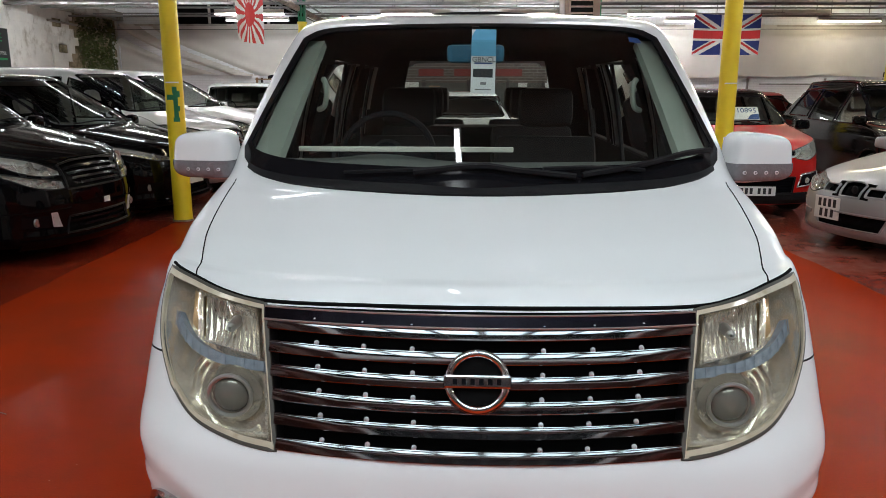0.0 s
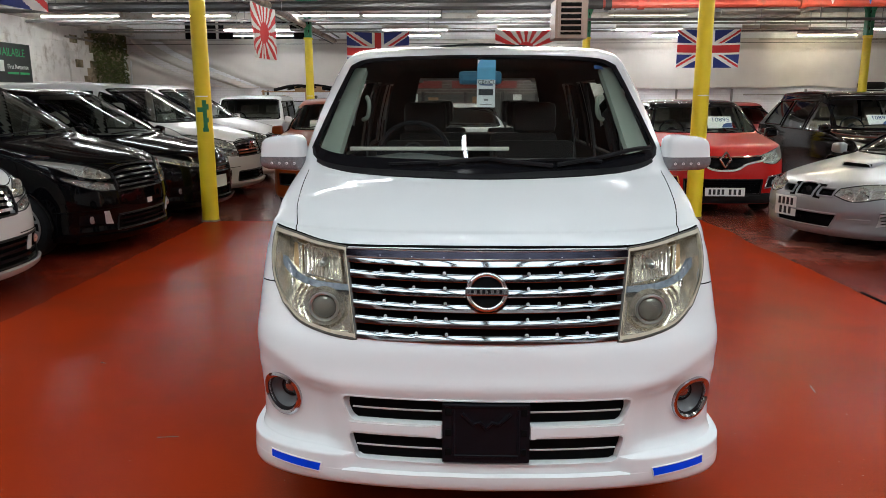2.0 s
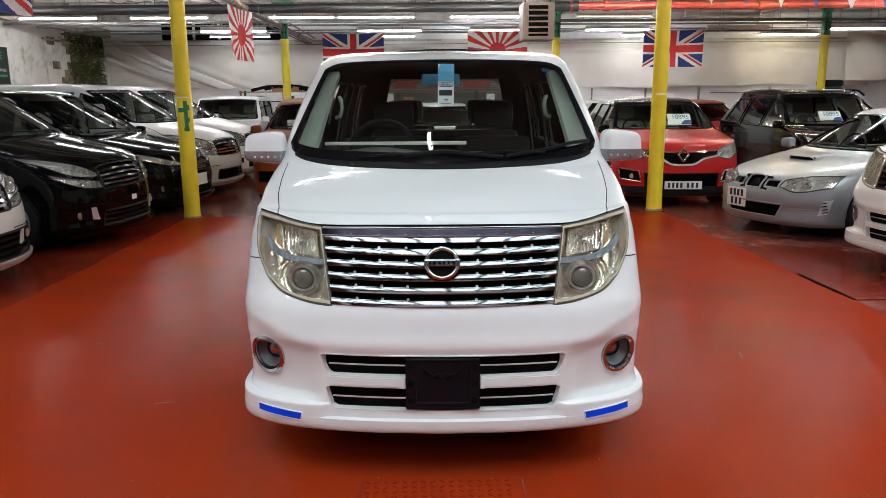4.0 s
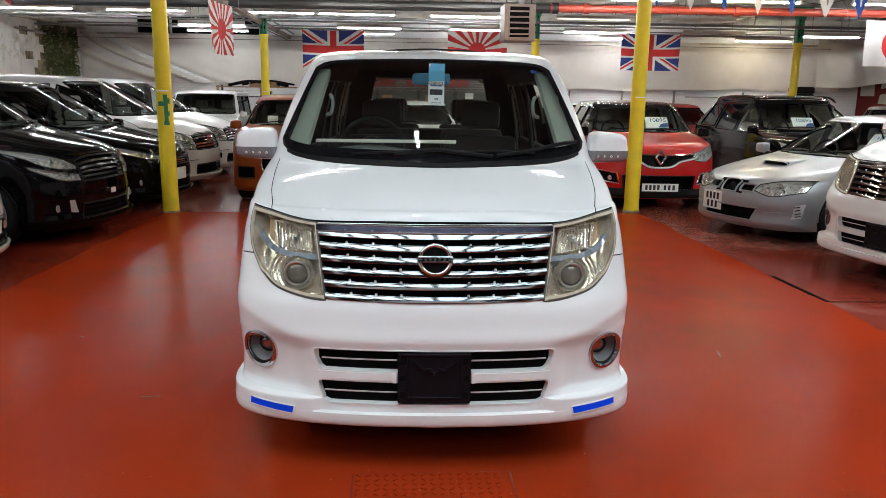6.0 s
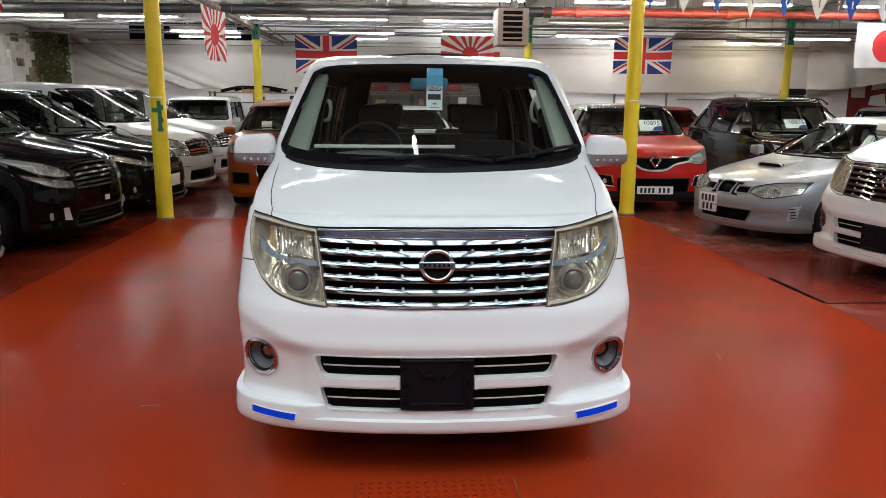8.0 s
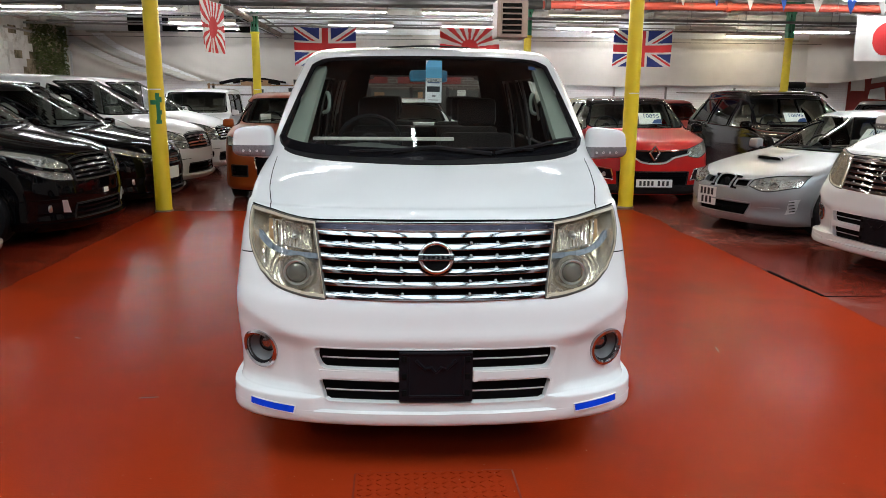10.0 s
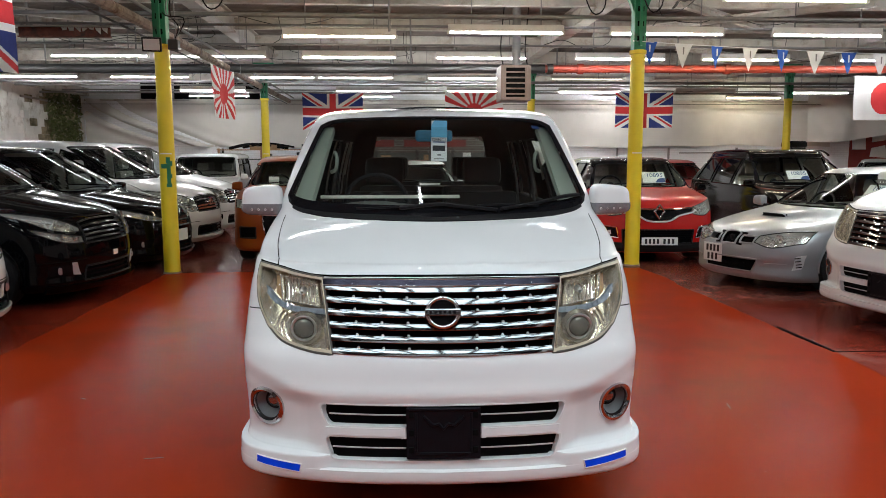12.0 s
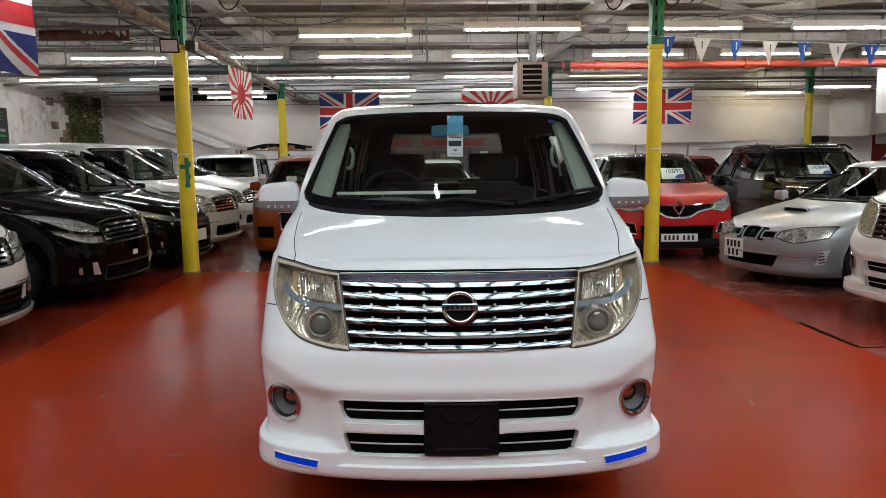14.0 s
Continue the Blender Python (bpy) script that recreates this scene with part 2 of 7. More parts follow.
def floor_paint(name, base, scuff, scuff_at, rough, spec):
    """Painted concrete: blotchy gloss, scuffs, fine dust specks."""
    m = mat(name, base, rough, vary=0.07, scale=1.1, bump=0.02, bump_scale=7, rvar=0.06, dirt=scuff, dirt_at=scuff_at, spec=spec)
    t = m.node_tree
    b = t.nodes["Principled BSDF"]
    co = [n for n in t.nodes if n.bl_idname == "ShaderNodeTexCoord"][0]
    v = t.nodes.new("ShaderNodeTexNoise")
    v.inputs["Scale"].default_value, v.inputs["Detail"].default_value = 55, 3
    k = t.nodes.new("ShaderNodeMapRange")
    k.inputs["From Min"].default_value, k.inputs["From Max"].default_value = 0.715, 0.77
    mix = t.nodes.new("ShaderNodeMix")
    mix.data_type = "RGBA"
    mix.inputs[7].default_value = (0.42, 0.22, 0.16, 1)
    t.links.new(co.outputs["Object"], v.inputs["Vector"])
    t.links.new(v.outputs["Fac"], k.inputs["Value"])
    t.links.new(k.outputs["Result"], mix.inputs[0])
    t.links.new(b.inputs["Base Color"].links[0].from_socket, mix.inputs[6])
    g = t.nodes.new("ShaderNodeTexNoise")
    g.inputs["Scale"].default_value, g.inputs["Detail"].default_value = 150, 5
    r = t.nodes.new("ShaderNodeMapRange")
    r.inputs["From Min"].default_value, r.inputs["From Max"].default_value = 0.3, 0.7
    r.inputs["To Min"].default_value, r.inputs["To Max"].default_value = 0.84, 1.16
    s = t.nodes.new("ShaderNodeVectorMath")
    s.operation = "SCALE"
    t.links.new(co.outputs["Object"], g.inputs["Vector"])
    t.links.new(g.outputs["Fac"], r.inputs["Value"])
    t.links.new(mix.outputs[2], s.inputs[0])
    t.links.new(r.outputs["Result"], s.inputs["Scale"])
    t.links.new(s.outputs["Vector"], b.inputs["Base Color"])
    return m


FLOOR_RED = floor_paint("red_floor_paint", (0.272, 0.0250, 0.0055), (0.215, 0.0265, 0.0090), 0.55, 0.24, 0.014)
FLOOR_WORN = floor_paint("worn_maroon_floor", (0.185, 0.0260, 0.0150), (0.25, 0.105, 0.080), 0.52, 0.18, 0.10)

# Darker red than the aisle, for the floor west of it.
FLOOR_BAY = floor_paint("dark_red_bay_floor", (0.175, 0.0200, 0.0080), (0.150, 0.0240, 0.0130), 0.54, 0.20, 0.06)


def brick_paint(name, c1, c2, mortar):
    m = bpy.data.materials.new(name)
    m.use_nodes = True
    t = m.node_tree
    b = t.nodes["Principled BSDF"]
    co, mp, br, bp, nz = (t.nodes.new(k) for k in ("ShaderNodeTexCoord", "ShaderNodeMapping", "ShaderNodeTexBrick", "ShaderNodeBump", "ShaderNodeTexNoise"))
    mp.inputs["Rotation"].default_value = (radians(90), 0, 0)
    t.links.new(co.outputs["Object"], mp.inputs["Vector"])
    t.links.new(mp.outputs["Vector"], br.inputs["Vector"])
    br.inputs["Color1"].default_value, br.inputs["Color2"].default_value, br.inputs["Mortar"].default_value = (*c1, 1), (*c2, 1), (*mortar, 1)
    br.inputs["Scale"].default_value = 1.0
    br.inputs["Brick Width"].default_value, br.inputs["Row Height"].default_value, br.inputs["Mortar Size"].default_value = 0.225, 0.075, 0.008
    t.links.new(br.outputs["Color"], b.inputs["Base Color"])
    bp.inputs["Strength"].default_value = 0.5
    t.links.new(br.outputs["Fac"], bp.inputs["Height"])
    t.links.new(bp.outputs["Normal"], b.inputs["Normal"])
    b.inputs["Roughness"].default_value = 0.75
    return m


WHITE_BRICK = brick_paint("white_painted_brick", (0.90, 0.92, 0.94), (0.87, 0.89, 0.92), (0.80, 0.81, 0.83))
GREY_BRICK = brick_paint("grey_brick", (0.12, 0.09, 0.08), (0.08, 0.063, 0.058), (0.22, 0.21, 0.20))

# ---- building helpers ----
def mesh_data(name, verts, faces, materials, smooth=True, index=None, sharp=35):
    me = bpy.data.meshes.new(name)
    me.from_pydata([tuple(map(float, v)) for v in verts], [], [tuple(map(int, f)) for f in faces])
    for m in materials if isinstance(materials, (list, tuple)) else [materials]:
        me.materials.append(m)
    if index is not None:
        me.polygons.foreach_set("material_index", list(index))
    bm = bmesh.new()
    bm.from_mesh(me)
    bmesh.ops.recalc_face_normals(bm, faces=bm.faces)
    bm.to_mesh(me)
    bm.free()
    if smooth:
        me.shade_smooth()
        me.set_sharp_from_angle(angle=radians(sharp))
    return me


def piece(name, verts, faces, material, parent=None, label="", smooth=True, index=None, sharp=35):
    """One mesh object, under parent when that is given."""
    ob = new(name, mesh_data(name, verts, faces, material, smooth, index, sharp))
    if parent:
        ob.parent = parent
    return tagged(ob, label)


def part(name, bm, material, parent, label="", smooth=False):
    me = bpy.data.meshes.new(name)
    bmesh.ops.recalc_face_normals(bm, faces=bm.faces)
    bm.to_mesh(me)
    bm.free()
    me.materials.append(material)
    if smooth:
        me.shade_smooth()
        me.set_sharp_from_angle(angle=radians(40))
    ob = new(name, me)
    if parent:
        ob.parent = parent
    return tagged(ob, label)


def thing(name, m, label, category, group="", kind=""):
    ob = new(name)
    ob.empty_display_size = 0.2
    ob.matrix_world = m
    return tagged(ob, label, category, group, kind)


def box(bm, lo, hi, bevel=0.0, m=None):
    """A box between two corners with bevelled edges, added to bm."""
    c = [(a + b) / 2 for a, b in zip(lo, hi)]
    s = [abs(b - a) for a, b in zip(lo, hi)]
    got = bmesh.ops.create_cube(bm, size=1, matrix=(m or Matrix()) @ Matrix.Translation(c) @ Matrix.Diagonal((*s, 1)))
    if bevel:
        edges = list({e for v in got["verts"] for e in v.link_edges})
        bmesh.ops.bevel(bm, geom=edges, offset=min(bevel, min(s) * 0.45), segments=2, affect="EDGES", profile=0.6)
    return bm


def box_part(name, lo, hi, material, parent=None, bevel=0.004, label="", m=None):
    return part(name, box(bmesh.new(), lo, hi, bevel, m), material, parent, label)


def grid_faces(n, m, base=0, close=False):
    out = []
    for i in range(n - 1):
        for j in range(m if close else m - 1):
            a, b = base + i * m + j, base + i * m + (j + 1) % m
            out.append((a, b, b + m, a + m))
    return out


def tube(points, r, sides=8, close=False):
    """Verts and faces of a round tube along points; r may differ from point to point."""
    p = [Vector(q) for q in points]
    n = len(p)
    rs = r if isinstance(r, (list, tuple)) else [r] * n
    verts, last = [], None
    for i in range(n):
        d = (p[(i + 1) % n] - p[i - 1]) if close else (p[min(i + 1, n - 1)] - p[max(i - 1, 0)])
        d.normalize()
        ref = last if last is not None else (Vector((0, 0, 1)) if abs(d.z) < 0.9 else Vector((1, 0, 0)))
        a = (ref - d * ref.dot(d)).normalized()
        last = a
        b = d.cross(a)
        for k in range(sides):
            w = 2 * math.pi * k / sides
            verts.append(p[i] + (a * math.cos(w) + b * math.sin(w)) * rs[i])
    faces = grid_faces(n, sides, close=True)
    if close:
        faces += [((n - 1) * sides + k, (n - 1) * sides + (k + 1) % sides, (k + 1) % sides, k) for k in range(sides)]
    else:
        faces += [tuple(range(sides))[::-1], tuple(range((n - 1) * sides, n * sides))]
    return verts, faces


def joined(*chunks):
    verts, faces = [], []
    for v, f in chunks:
        base = len(verts)
        verts += list(v)
        faces += [tuple(i + base for i in q) for q in f]
    return verts, faces


def lathe(profile, sides=32, axis="x", centre=(0, 0, 0)):
    """Verts and faces of a turned shape; profile of (along, radius)."""
    verts = []
    for h, r in profile:
        for k in range(sides):
            w = 2 * math.pi * k / sides
            a, b = r * math.cos(w), r * math.sin(w)
            v = (h, a, b) if axis == "x" else (a, h, b) if axis == "y" else (a, b, h)
            verts.append(tuple(q + c for q, c in zip(v, centre)))
    return verts, grid_faces(len(profile), sides, close=True)


def line(points, n):
    """n points evenly along a smooth curve through the control points."""
    p = np.array(points, float)
    if len(p) > 2:
        t = np.arange(len(p))
        q = np.vstack([2 * p[0] - p[1], p, 2 * p[-1] - p[-2]])
        fine = []
        for i in range(len(p) - 1):
            a, b, c, d = q[i:i + 4]
            for w in np.linspace(0, 1, 16, endpoint=False):
                fine.append(0.5 * (2 * b + (c - a) * w + (2 * a - 5 * b + 4 * c - d) * w ** 2 + (3 * b - a - 3 * c + d) * w ** 3))
        p = np.array(fine + [p[-1]])
    s = np.concatenate([[0], np.cumsum(np.hypot(*np.diff(p, axis=0).T[:2]) if p.shape[1] == 2 else np.linalg.norm(np.diff(p, axis=0), axis=1))])
    return np.stack([np.interp(np.linspace(0, s[-1], n), s, p[:, k]) for k in range(p.shape[1])], 1)


def coons(bottom, top, left=None, right=None, n=16, m=24):
    """A grid of n rows and m columns filling four border curves; bottom and top run left to right, left and right run up."""
    B, T = line(bottom, m), line(top, m)
    Lc = line(left, n) if left else np.linspace(B[0], T[0], n)
    R = line(right, n) if right else np.linspace(B[-1], T[-1], n)
    u, v = np.linspace(0, 1, m)[None, :, None], np.linspace(0, 1, n)[:, None, None]
    return ((1 - v) * B[None] + v * T[None] + (1 - u) * Lc[:, None] + u * R[:, None]
            - ((1 - u) * (1 - v) * B[0] + u * (1 - v) * B[-1] + (1 - u) * v * T[0] + u * v * T[-1]))


def border(g):
    """The closed border of a grid of points."""
    return np.concatenate([g[0, :-1], g[:-1, -1], g[-1, :0:-1], g[:0:-1, 0]])


def inside(poly, x, y):
    """Which of the points lie in the polygon."""
    hit = np.zeros(np.shape(x), bool)
    for (ax, ay), (bx, by) in zip(poly, np.roll(poly, -1, 0)):
        if ay != by:
            hit ^= ((ay > y) != (by > y)) & (x < (bx - ax) * (y - ay) / (by - ay) + ax)
    return hit


def nearest_on(poly, q):
    a, b = poly, np.roll(poly, -1, 0)
    d = b - a
    w = np.clip(((q - a) * d).sum(1) / np.maximum((d * d).sum(1), 1e-12), 0, 1)
    p = a + d * w[:, None]
    return p[np.argmin(((p - q) ** 2).sum(1))]


def smooth_curve(t, v):
    """Monotone cubic through the control values v at t; returns a function."""
    t, v = np.asarray(t, float), np.asarray(v, float)
    h, s = np.diff(t), np.diff(v, axis=0) / np.diff(t)[:, None]
    m = np.vstack([s[:1], s])
    for k in range(1, len(t) - 1):
        a, b = s[k - 1], s[k]
        m[k] = np.where(a * b > 0, 2 * a * b / np.where(a + b == 0, 1, a + b), 0)
    m[-1] = s[-1]

    def at(q):
        q = np.clip(np.asarray(q, float), t[0], t[-1])
        k = np.clip(np.searchsorted(t, q, side="right") - 1, 0, len(t) - 2)
        w = ((q - t[k]) / h[k])[..., None]
        hk = h[k][..., None]
        return ((1 + 2 * w) * (1 - w) ** 2 * v[k] + w * (1 - w) ** 2 * hk * m[k] + w * w * (3 - 2 * w) * v[k + 1] + w * w * (w - 1) * hk * m[k + 1])
    return at


class Shell:
    """A car body as rings from the sill to the roof. Nose at y = 0, facing -y. Each row: z, front y, bow, corner depth, corner power, half width, rear y."""

    def __init__(self, rows, dent=None):
        rows, self.dent = np.array(rows, float), dent
        step = np.hypot(np.hypot(np.diff(rows[:, 0]) * 1.5, np.diff(rows[:, 1])), np.diff(rows[:, 5]) * 0.7)
        t = np.concatenate([[0], np.cumsum(np.maximum(step, 0.012))])
        self.end, self.at = t[-1], smooth_curve(t, rows)
        self.tt = np.linspace(0, t[-1], 1500)
        self.zz = np.maximum.accumulate(self.at(self.tt)[:, 0]) + np.arange(1500) * 1e-9

    def level(self, z):
        return self.at(np.interp(z, self.zz, self.tt))

    def front(self, x, z):
        """The y of the front surface at x, z."""
        r = self.level(z)
        u = np.clip(np.abs(x) / np.maximum(r[..., 5], 1e-4), 0, 0.99999)
        y = r[..., 1] + r[..., 2] * u ** 2 + r[..., 3] * (1 - (1 - u ** r[..., 4]) ** (1 / r[..., 4]))
        return y + self.dent(np.abs(x), z) if self.dent else y

    def side(self, y, z):
        """The half width at y, z."""
        r = self.level(z)
        lo, hi = np.zeros(np.shape(r[..., 0])), np.ones(np.shape(r[..., 0])) * 0.99999
        for _ in range(24):
            u = (lo + hi) / 2
            f = r[..., 1] + r[..., 2] * u ** 2 + r[..., 3] * (1 - (1 - u ** r[..., 4]) ** (1 / r[..., 4]))
            lo, hi = np.where(f < y, u, lo), np.where(f < y, hi, u)
        return r[..., 5] * lo

    def place(self, where, a, b, off=0.0, sign=1):
        """Points on the front (a = x, b = z) or on a flank (a = y, b = z), moved outwards by off."""
        a, b, e = np.asarray(a, float), np.asarray(b, float), 0.004
        if where == "front":
            y = self.front(a, b)
            nx, nz = (self.front(a + e, b) - self.front(a - e, b)) / (2 * e), (self.front(a, b + e) - self.front(a, b - e)) / (2 * e)
            k = 1 / np.sqrt(nx ** 2 + nz ** 2 + 1)
            return np.stack([a + nx * k * off, y - k * off, b + nz * k * off], -1)
        x = self.side(a, b)
        ny, nz = (self.side(a + e, b) - self.side(a - e, b)) / (2 * e), (self.side(a, b + e) - self.side(a, b - e)) / (2 * e)
        k = 1 / np.sqrt(ny ** 2 + nz ** 2 + 1)
        return np.stack([sign * (x + k * off), a - ny * k * off, b - nz * k * off], -1)

    def sheet(self, where, g, off=0.0, depth=0.0, sign=1):
        """A patch of the surface over the grid g, with a turned-in rim of that depth."""
        n, m = g.shape[:2]
        p = self.place(where, g[..., 0], g[..., 1], off, sign)
        verts, faces = list(p.reshape(-1, 3)), grid_faces(n, m)
        if depth:
            ring = [j for j in range(m - 1)] + [i * m + m - 1 for i in range(n - 1)] + [(n - 1) * m + j for j in range(m - 1, 0, -1)] + [i * m for i in range(n - 1, 0, -1)]
            back = self.place(where, g[..., 0], g[..., 1], off - depth, sign).reshape(-1, 3)
            base = len(verts)
            verts += [back[k] for k in ring]
            faces += [(ring[k], ring[(k + 1) % len(ring)], base + (k + 1) % len(ring), base + k) for k in range(len(ring))]
        return verts, faces

    def band(self, where, outer, inner, off=0.0, depth=0.006, sign=1):
        """A flat frame between two borders of equal length."""
        k = len(outer)
        a, b = self.place(where, outer[:, 0], outer[:, 1], off, sign), self.place(where, inner[:, 0], inner[:, 1], off, sign)
        c, d = self.place(where, outer[:, 0], outer[:, 1], off - depth, sign), self.place(where, inner[:, 0], inner[:, 1], off - depth, sign)
        verts = [*c, *a, *b, *d]
        return verts, [(r * k + j, r * k + (j + 1) % k, (r + 1) * k + (j + 1) % k, (r + 1) * k + j) for r in range(3) for j in range(k)]

    def seam(self, where, pts, r, off=0.0, sign=1, n=24, close=False):
        q = line(pts, n) if not close else np.asarray(pts)
        return tube(self.place(where, q[:, 0], q[:, 1], off, sign), r, 6, close)

    def ring_points(self, t, shrink=0.0, nf=40, ns=44, nr=14):
        """A half ring: nose to corner, flank, tail."""
        z, yf, b, d, n, w, yr = self.at(t)
        phi = np.linspace(0, math.pi / 2, nf)
        u = np.sin(phi) ** (2 / n)
        front = np.stack([u * w, yf + b * u ** 2 + d * (1 - np.cos(phi) ** (2 / n)), np.full(nf, z)], 1)
        if self.dent:
            front[:, 1] += self.dent(front[:, 0], front[:, 2])
        rd = min(0.35, w)
        y0, y1 = front[-1, 1], max(yr - rd, front[-1, 1] + 0.01)
        flank = np.stack([np.full(ns, w), np.linspace(y0, y1, ns + 1)[1:], np.full(ns, z)], 1)
        ph = np.linspace(0, math.pi / 2, nr + 1)[1:]
        tail = np.stack([w * np.cos(ph) ** 0.4, y1 + (yr - y1) * np.sin(ph) ** 0.4, np.full(nr, z)], 1)
        return np.vstack([front, flank, tail])

    def body(self, cuts, rings=90, low=0.0, high=None, shrink=1.0, closed=True, dense=()):
        """Verts and faces of the whole skin with openings. cuts: (where, polygon, sign)."""
        ts = [t for t in np.linspace(self.tt[0] if not low else np.interp(low, self.zz, self.tt), self.end, rings)]
        ts = sorted(ts + [float(np.interp(z, self.zz, self.tt)) for z in dense])
        rows = []
        for t in ts:
            h = self.ring_points(t)
            if shrink != 1.0:
                h = h * np.array([shrink, 1, 1]) + np.array([0, (1 - shrink) * (2.4 - h[:, 1]).mean() * 0, -(1 - shrink) * 0.6])
                h[:, 1] = 2.4 + (h[:, 1] - 2.4) * (shrink * 0.995)
            left = h[-2:0:-1] * np.array([-1, 1, 1])
            rows.append(np.vstack([h, left]))
        P = np.array(rows)
        n, m = P.shape[:2]
        nf = 40
        fronts = np.zeros(m, bool)
        fronts[:nf] = True
        fronts[-(nf - 1):] = True
        V, F = P.reshape(-1, 3).copy(), np.array(grid_faces(n, m, close=True))
        C = V[F].mean(1)
        col = F[:, 0] % m
        gone = np.zeros(len(F), bool)
        snap = []
        for where, poly, sign in cuts:
            if where == "front":
                kill = inside(poly, C[:, 0], C[:, 2]) & fronts[col] & ~gone
            elif where == "rear":
                kill = inside(poly, C[:, 0], C[:, 2]) & (C[:, 1] > V[:, 1].max() - 1.0) & ~fronts[col] & ~gone
            else:
                kill = inside(poly, C[:, 1], C[:, 2]) & (C[:, 0] * sign > 0.3) & ~gone
            gone |= kill
            snap.append((where, poly, sign, kill))
        kept = np.zeros(len(V), bool)
        kept[F[~gone].ravel()] = True
        for where, poly, sign, kill in snap:
            for k in np.unique(F[kill].ravel()):
                if kept[k] and where != "rear":
                    if where == "front":
                        x, z = nearest_on(poly, V[k][[0, 2]])
                        if shrink == 1.0 and abs(x - V[k][0]) < 0.05 and abs(z - V[k][2]) < 0.05:
                            V[k] = (x, self.front(np.float64(x), np.float64(z)), z)
                    else:
                        y, z = nearest_on(poly, V[k][[1, 2]])
                        if shrink == 1.0 and abs(y - V[k][1]) < 0.09 and abs(z - V[k][2]) < 0.05:
                            V[k] = (sign * float(self.side(np.float64(y), np.float64(z))), y, z)
        faces = [tuple(f) for f in F[~gone]]
        if closed:
            faces.append(tuple((n - 1) * m + j for j in range(m)))
        return V, faces


# ---- car parts shared by all vehicles ----
def wheel_data(r, width):
    tyre = lathe([(-width * 0.42, r * 0.68), (-width * 0.5, r * 0.80), (-width * 0.47, r * 0.93), (-width * 0.36, r * 0.99), (width * 0.36, r * 0.99), (width * 0.47, r * 0.93), (width * 0.5, r * 0.80), (width * 0.42, r * 0.68), (-width * 0.42, r * 0.68)], 40)
    dish = lathe([(-width * 0.40, r * 0.70), (-width * 0.47, r * 0.69), (-width * 0.47, r * 0.64), (-width * 0.28, r * 0.62), (-width * 0.1, r * 0.58), (-width * 0.05, 0.01)], 40)
    chunks = [dish]
    for k in range(10):
        w = 2 * math.pi * k / 10
        bm = bmesh.new()
        box(bm, (-width * 0.42, -r * 0.045, r * 0.10), (-width * 0.30, r * 0.045, r * 0.66), 0.006, Matrix.Rotation(w, 4, "X"))
        chunks.append(([v.co.copy() for v in bm.verts], [tuple(v.index for v in f.verts) for f in bm.faces]))
        bm.free()
    dark = [1 if 80 <= k < len(dish[1]) else 0 for k in range(len(dish[1]) + sum(len(c[1]) for c in chunks[1:]) + 60)]
    hub = lathe([(-width * 0.46, 0.012), (-width * 0.46, r * 0.10), (-width * 0.40, r * 0.16), (-width * 0.25, r * 0.17)], 20)
    return mesh_data("tyre", *tyre, RUBBER), mesh_data("rim", *joined(*chunks, hub), [WHEEL_METAL, TRIM], index=dark)


def add_wheels(car, spots, r, width, half):
    tyre, rim = wheel_data(r, width)
    for y in spots:
        for s in (-1, 1):
            w = new("wheel")
            w.empty_display_size = 0.1
            w.parent = car
            w.matrix_local = pose(s * (half - width * 0.5 - 0.012), y, r, 0, 0, 0 if s < 0 else 180)
            for nm, d in (("tyre", tyre), ("rim", rim)):
                o = new(nm, d)
                o.parent = w


def add_text(name, words, size, material, parent, m, label=""):
    """Flat lettering in the built-in font, turned into a mesh."""
    cu = bpy.data.curves.new(name, "FONT")
    cu.body, cu.size, cu.align_x, cu.align_y, cu.extrude = words, size, "CENTER", "CENTER", 0.0006
    tmp = new("tmp", cu)
    me = bpy.data.meshes.new_from_object(tmp.evaluated_get(bpy.context.evaluated_depsgraph_get()))
    bpy.data.objects.remove(tmp)
    bpy.data.curves.remove(cu)
    me.materials.clear()
    me.materials.append(material)
    ob = new(name, me)
    ob.parent = parent
    ob.matrix_local = m
    return tagged(ob, label)


def seat_chunks(width=0.52):
    """Verts and faces of one car seat: cushion, back and headrest, as three lists."""
    out = []
    for lo, hi, tilt in (((-width / 2, -0.05, 0.0), (width / 2, 0.48, 0.17), -6), ((-width / 2, 0, 0), (width / 2, 0.15, 0.62), -14), ((-0.14, 0, 0.66), (0.14, 0.11, 0.86), -12)):
        bm = bmesh.new()
        box(bm, lo, hi, 0.05)
        m = pose(0, 0.42 if tilt != -6 else 0, 0.10 if tilt != -6 else 0, tilt)
        out.append(([m @ v.co for v in bm.verts], [tuple(v.index for v in f.verts) for f in bm.faces]))
        bm.free()
    return out


